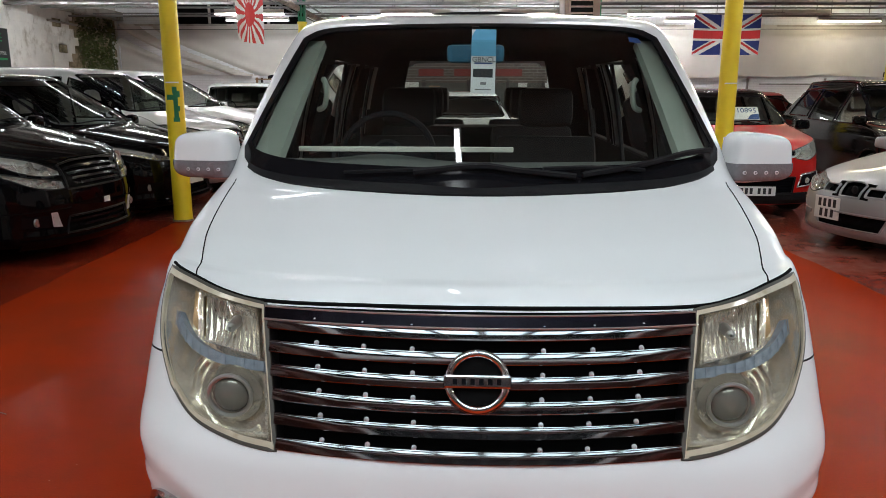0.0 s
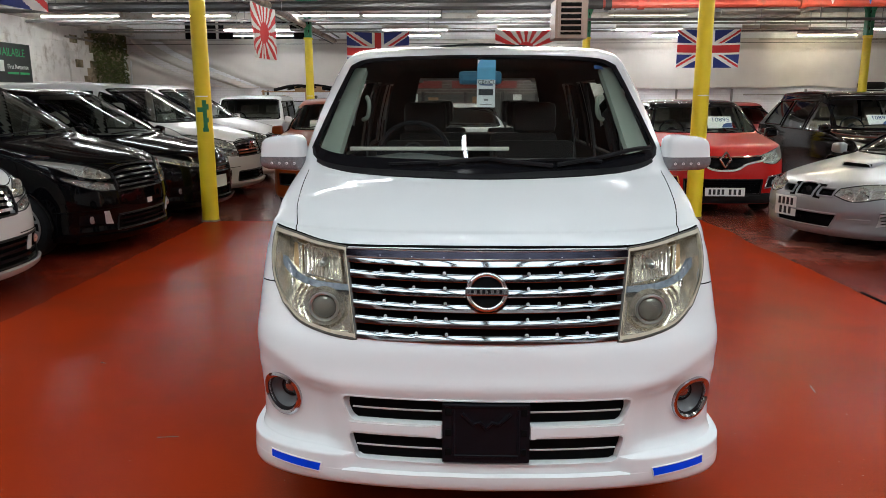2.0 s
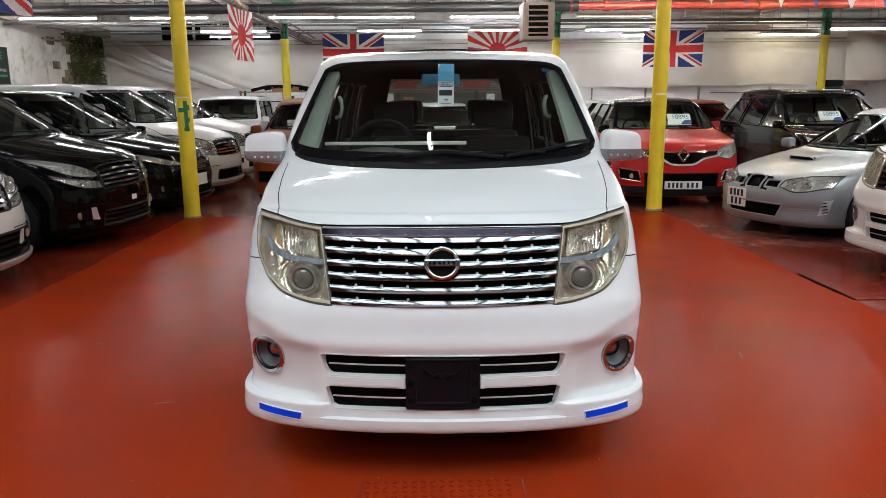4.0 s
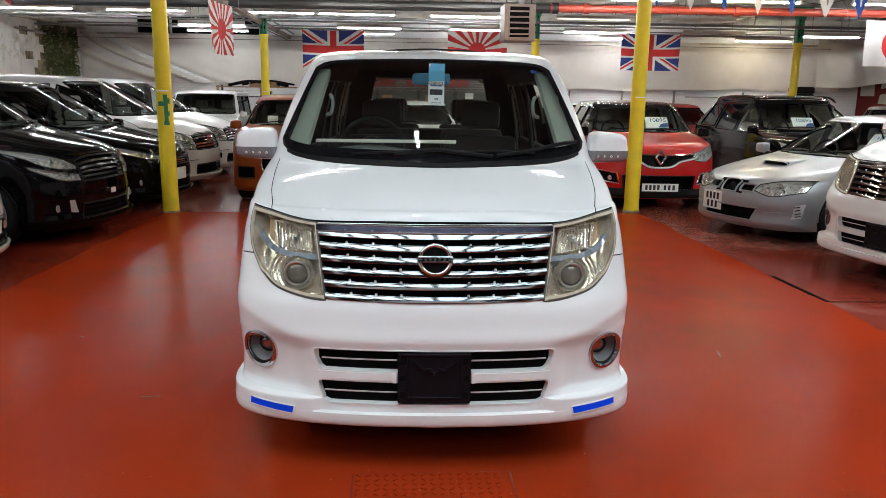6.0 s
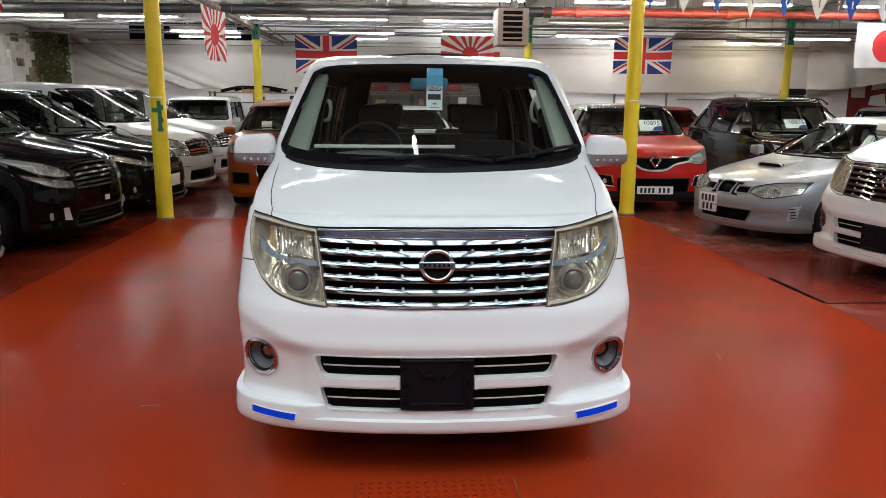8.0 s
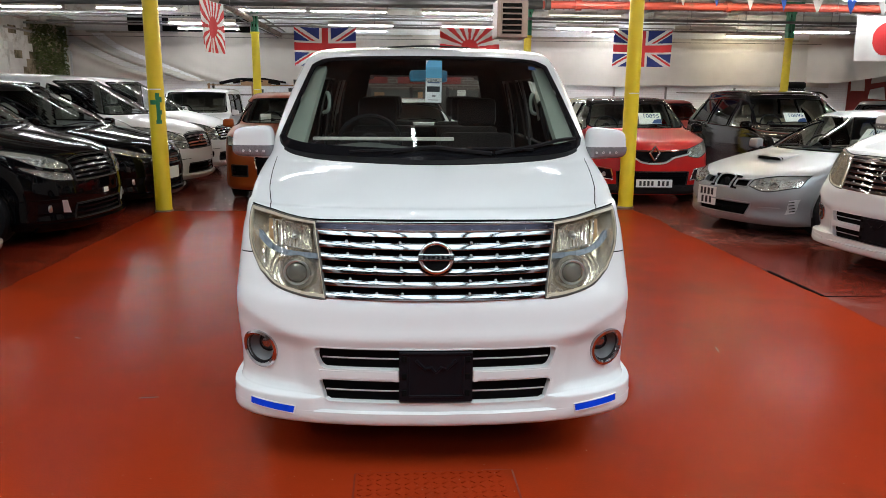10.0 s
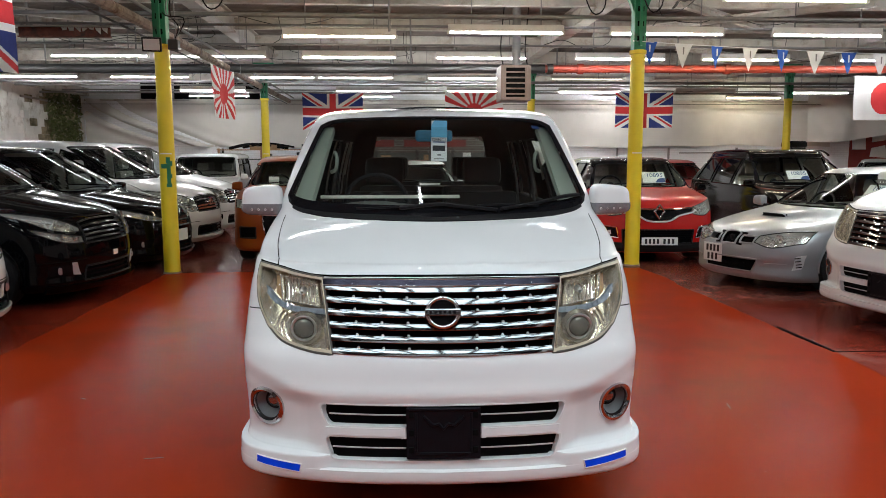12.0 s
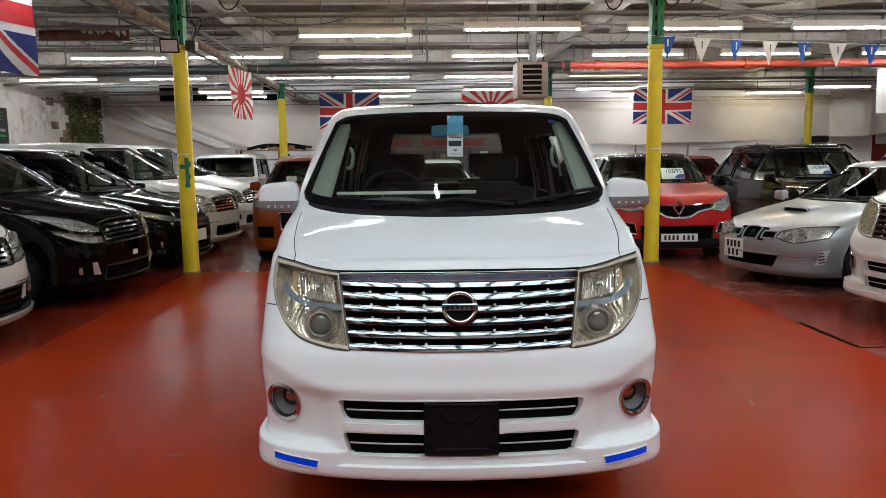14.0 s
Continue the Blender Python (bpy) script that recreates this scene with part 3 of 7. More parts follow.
def add_interior(car, shell, cowl_y, cowl_z, half, floor_z, length, cloth, dash=DASH, wheel_x=-0.36, rows=2):
    """Dashboard, steering wheel and seats inside a body."""
    g = coons([(-half * 0.92, 0), (half * 0.92, 0)], [(-half * 0.92, 1), (half * 0.92, 1)], n=10, m=24)
    verts = []
    for i in range(10):
        w = i / 9
        for j in range(24):
            x = g[i, j, 0]
            y = cowl_y + 0.10 + 0.16 * (x / half) ** 2 + 0.50 * min(1, w * 1.6)
            z = cowl_z - 0.03 - 0.03 * w + 0.05 * math.exp(-((x - wheel_x) / 0.18) ** 2) * w if w < 0.62 else cowl_z - 0.05 - (w - 0.62) * 1.5
            verts.append((x, y, z))
    piece("dashboard", verts, grid_faces(10, 24), dash, car, "dark dashboard")
    c = Vector((wheel_x, cowl_y + 0.68, cowl_z - 0.04))
    ring = [c + Vector((0.185 * math.cos(a), 0.185 * math.sin(a) * 0.42, 0.185 * math.sin(a) * 0.9)) for a in np.linspace(0, 2 * math.pi, 32, endpoint=False)]
    spokes = [tube([c, ring[k]], 0.014, 6) for k in (0, 16, 24)]
    piece("steering_wheel", *joined(tube(ring, 0.014, 8, True), *spokes, lathe([(-0.02, 0.005), (-0.02, 0.06), (0.02, 0.07)], 16, "y", c)), TRIM, car, "black steering wheel")
    names = ("cushion", "backrest", "headrest")
    for r in range(rows):
        for s in (-1, 1):
            seat = new("car_seat")
            seat.parent = car
            seat.empty_display_size = 0.1
            seat.matrix_local = pose(s * half * 0.42, cowl_y + 1.0 + r * 0.98, floor_z, 0, 0, 0)
            for nm, ch in zip(names, seat_chunks()):
                piece(nm, *ch, cloth, seat)


def add_mirror(car, side_x, y, z, paint, size=(0.20, 0.15, 0.16), lamp=True, lean=0):
    """A door mirror: stem, painted housing, glass and an indicator strip."""
    for s in (-1, 1):
        w, d, h = size

        def rounded(k):
            bm = bmesh.new()
            bmesh.ops.create_uvsphere(bm, u_segments=32, v_segments=20, radius=0.5)
            for v in bm.verts:
                q = [math.copysign(abs(2 * a) ** 0.45, a) / 2 for a in v.co]
                v.co = (q[0] * w * k * (1 - 0.12 * q[2]), q[1] * d * k * (0.9 + 0.25 * q[0] * -s), q[2] * h * k * (1 + 0.22 * q[0] * -s))
            return bm
        house = part("mirror", rounded(1.0), paint, car, "door mirror housing", True)
        house.matrix_local = pose(s * (side_x + w / 2 + 0.02), y, z, 0, lean * s, 0)
        part("mirror_stem", box(bmesh.new(), (-0.06, -0.03, -0.035), (0.04, 0.04, 0.0), 0.01), TRIM, house).matrix_local = pose(-s * (w / 2 - 0.01), 0.02, -h * 0.33)
        part("mirror_glass", box(bmesh.new(), (-w * 0.42, 0, -h * 0.38), (w * 0.42, 0.006, h * 0.38), 0.004), CHROME, house).matrix_local = pose(0, d * 0.47, 0)
        if lamp:
            bm = rounded(1.035)
            for co, no in (((0, 0, -h * 0.10), (0, 0, 1)), ((0, d * 0.12, 0), (0, 1, 0)), ((0, 0, -h * 0.47), (0, 0, -1))):
                bmesh.ops.bisect_plane(bm, geom=[*bm.verts, *bm.edges, *bm.faces], plane_co=co, plane_no=no, clear_outer=True)
            part("indicator", bm, INDICATOR, house, "clear indicator band", True)
            for k in range(4):
                x = s * w * (-0.30 + 0.17 * k)
                piece("lamp_cell", *lathe([(-0.002, 0.003), (-0.001, 0.006), (0.008, 0.007)], 12, "y", (x, -d * 0.5 * 1.035 * (0.9 - 0.25 * x / w * s), -h * 0.28)), ALLOY, house)


def price_card(car, shell, x, z, w=0.36, h=0.22, words="10895"):
    """A price card inside a windscreen."""
    at = shell.place("front", x, z, -0.10)
    e = shell.place("front", x, z + 0.1, -0.10)
    tilt = math.degrees(math.atan2(e[2] - at[2], e[1] - at[1])) + 20
    card = part("price_card", box(bmesh.new(), (-w / 2, -h / 2, -0.002), (w / 2, h / 2, 0.002)), PAPER, car, "white and blue price card with number")
    card.matrix_local = Matrix.Translation(at) @ pose(0, 0, 0, tilt)
    g = coons([(0.02, -h / 2 + 0.004), (w / 2 - 0.004, -h / 2 + 0.004)], [(0.02, -h / 2 + 0.006), (w * 0.2, -0.03), (w / 2 - 0.004, -0.01)], n=4, m=10)
    piece("blue_swoosh", [(*q, 0.0035) for q in g.reshape(-1, 2)], grid_faces(4, 10), CARD_NAVY, card, smooth=False)
    add_text("price", words, h * 0.50, CARD_NAVY, card, pose(0.02, h * 0.20, 0.004))
    return card


def number_plate(car, x, y, z, w, h, lines, tilt=0, yaw=0):
    """A white number plate whose characters stand as plain bars."""
    p = part("number_plate", box(bmesh.new(), (-w / 2, -0.004, -h / 2), (w / 2, 0.004, h / 2), 0.002), PLATE_W, car, "white number plate with dark bars")
    p.matrix_local = pose(x, y, z, tilt, 0, yaw)
    for k in range(lines):
        zc = (lines - 1 - 2 * k) * h * 0.23
        hh = h * (0.32 if lines == 1 else 0.18)
        centres = (-0.38, -0.27, -0.16, -0.05, 0.13, 0.25, 0.37) if lines == 1 else (-0.30, -0.10, 0.10, 0.30) if k == 0 else (-0.22, 0.0, 0.22)
        wide = 0.032 if lines == 1 else 0.058
        for a in centres:
            box_part("bar", ((a - wide) * w, -0.006, zc - hh), ((a + wide) * w, -0.004, zc + hh), INK, p, 0)

# ---- the hall ----
def slab(name, lo, hi, material, label, kind="structure", category=""):
    ob = box_part(name, lo, hi, material, None, 0, label)
    return tagged(ob, label, category or name.split("_")[0], kind=kind)


def sheet_floor(name, west, east, y0, y1, z, material, label, n=160):
    """A thin paint layer between two wavering edges, given as functions of y."""
    verts = [(f(y), y, z) for y in np.linspace(y0, y1, n) for f in (west, east)]
    return tagged(piece(name, verts, grid_faces(n, 2), material, None, label, smooth=False), label, "floor", kind="structure")


def ragged(y, seed, size):
    return size * (noise.noise((y * 1.3, seed, 0)) + 0.5 * noise.noise((y * 4.7, seed, 3)) + 0.3 * noise.noise((y * 13.0, seed, 7)))


AISLE_W = lambda y: -3.42 + 0.022 * max(0, y - 4) + ragged(y, 2.0, 0.05)
AISLE_E = lambda y: 3.36 + 0.012 * (5 - y) + ragged(y, 9.0, 0.045)
floor_slab = slab("floor_slab", (ROOM_W, ROOM_S, -0.25), (ROOM_E, ROOM_N, -0.006), FLOOR_WORN, "concrete floor slab", category="floor")
worn_floor = sheet_floor("floor_worn", lambda y: ROOM_W, lambda y: ROOM_E, ROOM_S, ROOM_N, -0.003, FLOOR_WORN, "worn maroon painted concrete floor", 2)
bay_floor = sheet_floor("floor_bay", lambda y: ROOM_W, lambda y: -3.0, ROOM_S, 8.96, -0.0015, FLOOR_BAY, "darker red floor under the parked row", 2)
red_floor = sheet_floor("floor", AISLE_W, AISLE_E, ROOM_S, 8.98, 0.0, FLOOR_RED, "glossy red painted concrete floor")
wall_n = slab("wall_north", (ROOM_W - 0.3, ROOM_N, 0), (ROOM_E + 0.3, ROOM_N + 0.3, 4.7), WHITE_BRICK, "white-painted brick back wall")
wall_w = slab("wall_west", (ROOM_W - 0.3, ROOM_S, 0), (ROOM_W, ROOM_N, 4.7), WALL_PAINT, "flaking white block side wall")
wall_e = slab("wall_east", (ROOM_E, ROOM_S, 0), (ROOM_E + 0.3, ROOM_N, 4.7), WALL_PAINT, "flaking white side wall")
# Closing wall out of view, darkened so the grille slats reflect less light.
wall_s = slab("wall_south", (ROOM_W - 0.3, ROOM_S - 0.3, 0), (ROOM_E + 0.3, ROOM_S, 4.7), BOARD, "unseen plain wall at the hall's other end, kept dark for reflections")


def ceiling_boards():
    """Roof boards running across the hall, with gaps over the roof lights."""
    rng = random.Random(4)
    verts, faces = [], []
    y = ROOM_S
    while y < ROOM_N:
        w = 0.145 + 0.01 * rng.random()
        holes = sorted((sx - SKY_SIZE[0] / 2, sx + SKY_SIZE[0] / 2) for sx, sy in SKYLIGHTS if sy - SKY_SIZE[1] / 2 - w < y < sy + SKY_SIZE[1] / 2)
        x = ROOM_W
        for a, b in holes + [(ROOM_E, ROOM_E)]:
            if a > x:
                z = CEIL + rng.uniform(-0.006, 0.006)
                k = len(verts)
                for zz in (z, z + 0.03):
                    verts += [(x, y, zz), (a, y, zz), (a, y + w - 0.022, zz + rng.uniform(-0.003, 0.003)), (x, y + w - 0.022, zz)]
                faces += [(k, k + 1, k + 2, k + 3), (k + 7, k + 6, k + 5, k + 4), (k, k + 4, k + 5, k + 1), (k + 2, k + 6, k + 7, k + 3), (k + 1, k + 5, k + 6, k + 2), (k, k + 3, k + 7, k + 4)]
            x = b
        y += w
    return tagged(piece("ceiling", verts, faces, BOARD, None, "weathered grey roof boarding", smooth=False), category="ceiling", kind="structure")


ceiling_boards()
# dark roof void above the boards, open at the roof lights
for sx0, sx1, sy0, sy1 in ((ROOM_W, ROOM_E, 5.15, ROOM_N), (ROOM_W, ROOM_E, 1.05, 1.65), (ROOM_W, ROOM_E, -3.25, -2.45), (ROOM_W, ROOM_E, ROOM_S, -8.55), (-4.25, 4.45, 1.65, 5.15)):
    slab("roof_deck", (sx0, sy0, CEIL + 0.045), (sx1, sy1, CEIL + 0.12), STEEL, "roof deck over the boarding", category="roof")


def roof_light(x, y):
    w, d = SKY_SIZE
    t = thing("roof_window", pose(x, y, CEIL), "white-framed roof window with dark glazing bars, out of view", "roof window", "roof windows", "structure")
    for s in (-1, 1):
        box_part("upstand", (-w / 2 - 0.05, s * d / 2 - 0.04, 0.0), (w / 2 + 0.05, s * d / 2 + 0.04, 0.36), BATTEN, t, 0)
        box_part("upstand", (s * w / 2 - 0.04, -d / 2, 0.0), (s * w / 2 + 0.04, d / 2, 0.36), BATTEN, t, 0)
    for k in range(1, 8):
        xx = -w / 2 + w * k / 8
        box_part("glazing_bar", (xx - 0.06, -d / 2, 0.30), (xx + 0.06, d / 2, 0.36), PIPE_DARK, t, 0)
    o = box_part("pane", (-w / 2, -d / 2, 0.345), (w / 2, d / 2, 0.35), CLEAR, t, 0)
    o.visible_shadow = False


# The pair at y 3.4 is added only to light the parked rows.
for sx, sy in SKYLIGHTS:
    roof_light(sx, sy)


def column(x, y, head=3.06, mark=False):
    """A round cast-iron column: yellow shaft with a collar, green bracketed head."""
    c = thing("column", pose(x, y, 0), "yellow painted cast-iron column with green head, on the floor", "column", "columns down the hall")
    piece("shaft", *lathe([(0.0, 0.112), (0.03, 0.112), (0.05, 0.108), (head - 0.06, 0.098), (head - 0.05, 0.118), (head, 0.118), (head, 0.05)], 32, "z"), YELLOW, c)
    bm = bmesh.new()
    box(bm, (-0.085, -0.085, head), (0.085, 0.085, head + 0.85), 0.01)
    box(bm, (-0.02, -0.13, head + 0.05), (0.02, 0.13, head + 0.75), 0.005)
    part("head", bm, GREEN, c, "green painted column head")
    for s in (-1, 1):
        verts = []
        for yy in (-0.05, 0.05):
            verts += [(s * 0.08, yy, head + 0.50), (s * 0.08, yy, head + 0.85), (s * 0.25, yy, head + 0.85), (s * 0.14, yy, head + 0.66)]
        piece("bracket", verts, [(0, 1, 2, 3), (7, 6, 5, 4), (0, 4, 5, 1), (1, 5, 6, 2), (2, 6, 7, 3), (3, 7, 4, 0)], GREEN, c, smooth=False)
        for k in range(3):
            box_part("bolt_slot", (s * 0.03 - 0.015, -0.089, head + 0.12 + 0.2 * k), (s * 0.03 + 0.015, -0.084, head + 0.19 + 0.2 * k), VOID, c, 0.004)
    part("cap_plate", box(bmesh.new(), (-0.27, -0.14, head + 0.85), (0.27, 0.14, head + 0.89), 0.006), GREEN, c)
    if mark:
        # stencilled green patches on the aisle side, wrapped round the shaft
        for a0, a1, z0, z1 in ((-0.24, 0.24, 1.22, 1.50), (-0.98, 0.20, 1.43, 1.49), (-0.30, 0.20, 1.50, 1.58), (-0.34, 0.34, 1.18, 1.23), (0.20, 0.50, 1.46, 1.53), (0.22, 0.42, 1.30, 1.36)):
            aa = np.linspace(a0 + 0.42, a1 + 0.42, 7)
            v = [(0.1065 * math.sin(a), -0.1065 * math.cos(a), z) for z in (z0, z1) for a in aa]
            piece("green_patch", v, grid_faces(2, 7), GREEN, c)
    piece("foot_ring", *lathe([(0.0, 0.122), (0.012, 0.121), (0.022, 0.114), (0.022, 0.10)], 28, "z"), RUST, c, "rusty dirt round the foot")
    for z0 in ((1.62, 1.635),):
        aa = np.linspace(-0.7, 0.9, 12)
        v = [(0.106 * math.sin(a), -0.106 * math.cos(a), z) for z in z0 for a in aa]
        piece("tape", v, grid_faces(2, 12), PAPER, c)
    return c


COLS = [(-3.26, 9.0), (3.25, 9.22), (-3.55, 18.6), (3.45, 18.6), (10.3, 18.2), (9.9, 9.4), (-9.8, 8.8), (-3.33, -1.2 - 6), (3.3, -1.2 - 6)]
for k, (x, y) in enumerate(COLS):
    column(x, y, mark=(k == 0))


def beam(a, b, w, h, material, name="beam", label="white-grey painted roof beam"):
    """A flanged beam between two points at its underside."""
    a, b = Vector(a), Vector(b)
    L = (b - a).length
    bm = bmesh.new()
    box(bm, (-w / 2, 0, 0), (w / 2, L, 0.03), 0.004)
    box(bm, (-w / 5, 0, 0.03), (w / 5, L, h - 0.03), 0.004)
    box(bm, (-w / 2, 0, h - 0.03), (w / 2, L, h), 0.004)
    o = part(name, bm, material, None)
    o.matrix_world = Matrix.Translation(a) @ (b - a).to_track_quat("Y", "Z").to_matrix().to_4x4()
    return tagged(o, label, "roof beam", kind="structure")


for x in (-10.2, -3.4, 3.3, 10.2):
    beam((x, ROOM_S, 3.98), (x, ROOM_N, 3.98), 0.26, 0.36, BEAM)
for y in (9.0, 18.9, -7.2):
    beam((ROOM_W, y, 4.02), (ROOM_E, y, 4.02), 0.20, 0.30, BEAM, label="cross beam over the columns")
for y in (11.6, 14.2, 16.4, 21.4):
    beam((ROOM_W, y, 4.10), (ROOM_E, y, 4.10), 0.14, 0.22, BEAM, label="white roof purlin")
for x0, y0, x1, y1 in ((4.2, 10.2, 7.2, 13.6), (7.2, 10.0, 4.0, 14.5), (-7.5, 10.5, -4.6, 14.0), (-6.0, 15.0, -4.3, 18.0), (6.0, 15.0, 9.0, 18.0)):
    beam((x0, y0, 3.85), (x1, y1, 4.05), 0.10, 0.12, BEAM, "brace", "slanting roof brace")


def run(name, pts, r, material, label, category="pipe", sides=10, kind="structure"):
    return tagged(piece(name, *tube(pts, r, sides), material, None, label), label, category, kind=kind)


run("lagged_pipe", line([(-3.62, -2, 3.40), (-3.60, 8.4, 3.40), (-3.60, 14, 3.38), (-3.64, 20, 3.36), (-3.64, 23.9, 3.36)], 80), 0.072, RUST, "rusty lagged pipe along the columns")
run("conduit", [(-3.40, 2, 3.52), (-3.42, 12, 3.50), (-3.50, 23.9, 3.46)], 0.022, STEEL, "grey conduit beside the lagged pipe")
run("conduit", [(-3.75, 3, 3.30), (-3.72, 23.9, 3.28)], 0.016, PIPE_DARK, "dark cable along the lagged pipe")
run("dark_pipe", [(ROOM_W, 14.6, 3.34), (3.0, 14.6, 3.40)], 0.095, PIPE_DARK, "dark overhead pipe across the hall")
run("red_pipe", [(3.0, 14.6, 3.40), (ROOM_E, 14.6, 3.46)], 0.080, PIPE_RED, "red overhead pipe across the hall")
for x in (3.05, 3.7, 6.9, 10.9):
    run("pipe_flange", [(x, 14.6, 3.40 + (x - 3) * 0.0045), (x + 0.12, 14.6, 3.40 + (x - 3) * 0.0045)], 0.11, PIPE_RED if x > 3.2 else PIPE_DARK, "pipe flange", sides=16)
for y, z, r in ((9.9, 3.62, 0.03), (11.3, 3.70, 0.022), (12.6, 3.58, 0.02), (15.2, 3.44, 0.03), (15.8, 3.50, 0.02), (18.0, 3.42, 0.035), (19.6, 3.48, 0.025), (21.0, 3.40, 0.03), (22.0, 3.55, 0.02)):
    run("trunking", [(ROOM_W, y, z), (ROOM_E, y, z + 0.02)], r, STEEL, "thin grey cable trunking across the hall", "trunking", 6)
run("sprinkler_pipe", [(ROOM_W, 9.55, 3.98), (ROOM_E, 9.55, 4.0)], 0.024, PIPE_RED, "thin red pipe across the roof")
for x, y in ((-0.25, 9.9), (0.15, 13.9), (-5.2, 13.9), (5.6, 13.9), (-0.2, 18.0), (4.0, 18.0), (-7.5, 15.2), (7.4, 9.9), (-0.25, 15.2), (9, 18)):
    run("hanger", [(x, y, 3.4), (x, y, 4.34)], 0.018, STEEL, "thin steel hanger", "hanger", 6)


def batten(x, y, z, length=1.83, along="x", lit="on", r=0.014):
    """A fluorescent batten with its tube."""
    t = thing("strip_light", pose(x, y, z, 0, 0, 0 if along == "x" else 90), {"on": "lit fluorescent strip light with white batten", "warm": "lit warm fluorescent strip light with white batten", "slim": "weakly lit fluorescent strip light under the roof", "dim": "dimly lit ageing fluorescent strip light with white batten", "off": "unlit fluorescent strip light with white batten"}[lit], "strip light", "strip lights under the roof")
    bm = bmesh.new()
    bw, b0 = (0.032, 0.022) if length > 1.3 else (0.012, 0.07)
    box(bm, (-length / 2, -bw, b0), (length / 2, bw, 0.125 if length > 1.3 else 0.10), 0.008)
    part("batten", bm, BATTEN, t)
    piece("tube", *tube([(-length / 2 + 0.03, 0, 0), (length / 2 - 0.03, 0, 0)], r, 12), {"on": TUBE, "warm": TUBE_WARM, "dim": TUBE_DIM, "slim": TUBE_SLIM, "off": TUBE_OFF}[lit], t)
    for s in (-1, 1):
        box_part("lamp_holder", (s * length / 2 - 0.02, -0.02, -0.022), (s * length / 2 + 0.02, 0.02, 0.035), BATTEN, t)
        box_part("drop_rod", (s * length * 0.3 - 0.008, -0.008, 0.1), (s * length * 0.3 + 0.008, 0.008, CEIL - z), STEEL, t, 0)
    return t


DY = 0.34
# Some unseen fittings are added, and some unlit ones lit, for brightness.
LIGHTS = [  # y, height, and each fitting's centre x with its state
    (5.2, 3.5, ((-1.25, "slim"), (1.12, "slim"))),
    # -8.2 and -4.9 lie out of view, added to light the left side.
    (7.65, 3.5, ((-8.2, "on"), (-4.9, "slim"), (-1.69, "warm"), (1.53, "warm"), (4.75, "warm"), (8.0, "on"))),
    (10.25, 3.5, ((1.52, "on"), (4.1, "on"), (6.75, "on"), (9.8, "on"))),
    (10.75, 3.5, ((-1.12, "warm"),)),
    # -5.9 is an unlit fitting, given a weak glow to lift the left.
    (13.28, 3.5, ((-8.6, "on"), (-5.9, "slim"), (-3.65, "slim"), (-1.12, "on"), (1.5, "on"), (4.3, "on"), (6.9, "warm"), (9.8, "on"))),
    (16.75, 3.46, ((-8.7, "on"), (-6.1, "on"), (-3.1, "slim"), (-1.18, "slim"), (1.5, "on"), (4.56, "dim"), (7.2, "off"))),
    (20.0, 3.42, ((-5.4, "on"), (-1.0, "slim"), (2.2, "on"), (5.5, "on"), (9.0, "off"), (12.5, "on"))),
    # Several here are switched on only to brighten the back wall.
    (22.0, 3.42, ((-5.7, "slim"), (-1.2, "slim"), (2.4, "on"), (7.1, "on"), (11.5, "warm"), (14.6, "off"))),
]
for y, z, lamps in LIGHTS:
    for x, lit in lamps:
        batten(x + 0.06, y + DY * (y / 10.0), z, 1.25 if y < 6 else 1.83, lit=lit, r=0.009 if y < 6 else 0.014)
batten(-0.12, 2.80, 3.55, 0.55, "y", r=0.024, lit="slim")
for x, y in ((-4.6, 0.5), (4.6, 0.5), (-6.8, 0.5), (6.8, 0.5), (-3.4, -7), (3.3, -7)):
    batten(x, y, 3.55, 1.5, "y", r=0.012)

# ---- the white people carrier in the middle ----
# the nose in profile: height and how far back; then bow, corner depth and power, half width and tail by height
VAN_NOSE = [(0.205, 0.04), (0.23, -0.004), (0.2795, -0.008), (0.284, 0.014), (0.3385, 0.014), (0.3435, 0.014), (0.45, 0.014), (0.56, 0.01), (0.59, 0.004), (0.605, 0), (0.62, 0.002), (0.66, 0.012), (0.74, 0.026), (0.82, 0.062), (0.92, 0.11), (1.02, 0.16), (1.075, 0.19), (1.096, 0.204), (1.1255, 0.252), (1.1275, 0.26), (1.131, 0.284), (1.156, 0.352), (1.19, 0.438), (1.235, 0.58), (1.27, 0.7), (1.292, 0.77), (1.4, 0.905), (1.6, 1.165), (1.75, 1.375), (1.835, 1.515), (1.875, 1.64), (1.902, 1.85), (1.918, 2.3), (1.921, 2.9)]
VAN_BOW = [(0.205, 0.13), (0.66, 0.13), (0.82, 0.15), (1.131, 0.15), (1.19, 0.115), (1.27, 0.115), (1.32, 0.138), (1.4, 0.14), (1.6, 0.11), (1.75, 0.08), (1.835, 0.06), (1.875, 0.06), (1.902, 0.05), (1.918, 0.04), (1.921, 0.0)]
VAN_CORNER = [(0.205, 0.42), (0.82, 0.42), (1.075, 0.46), (1.27, 0.46), (1.292, 0.44), (1.4, 0.38), (1.75, 0.24), (1.835, 0.22), (1.875, 0.2), (1.918, 0.2), (1.921, 0.1)]
VAN_POWER = [(0.205, 5), (1.835, 5), (1.875, 4), (1.902, 3), (1.918, 2.5), (1.921, 2)]
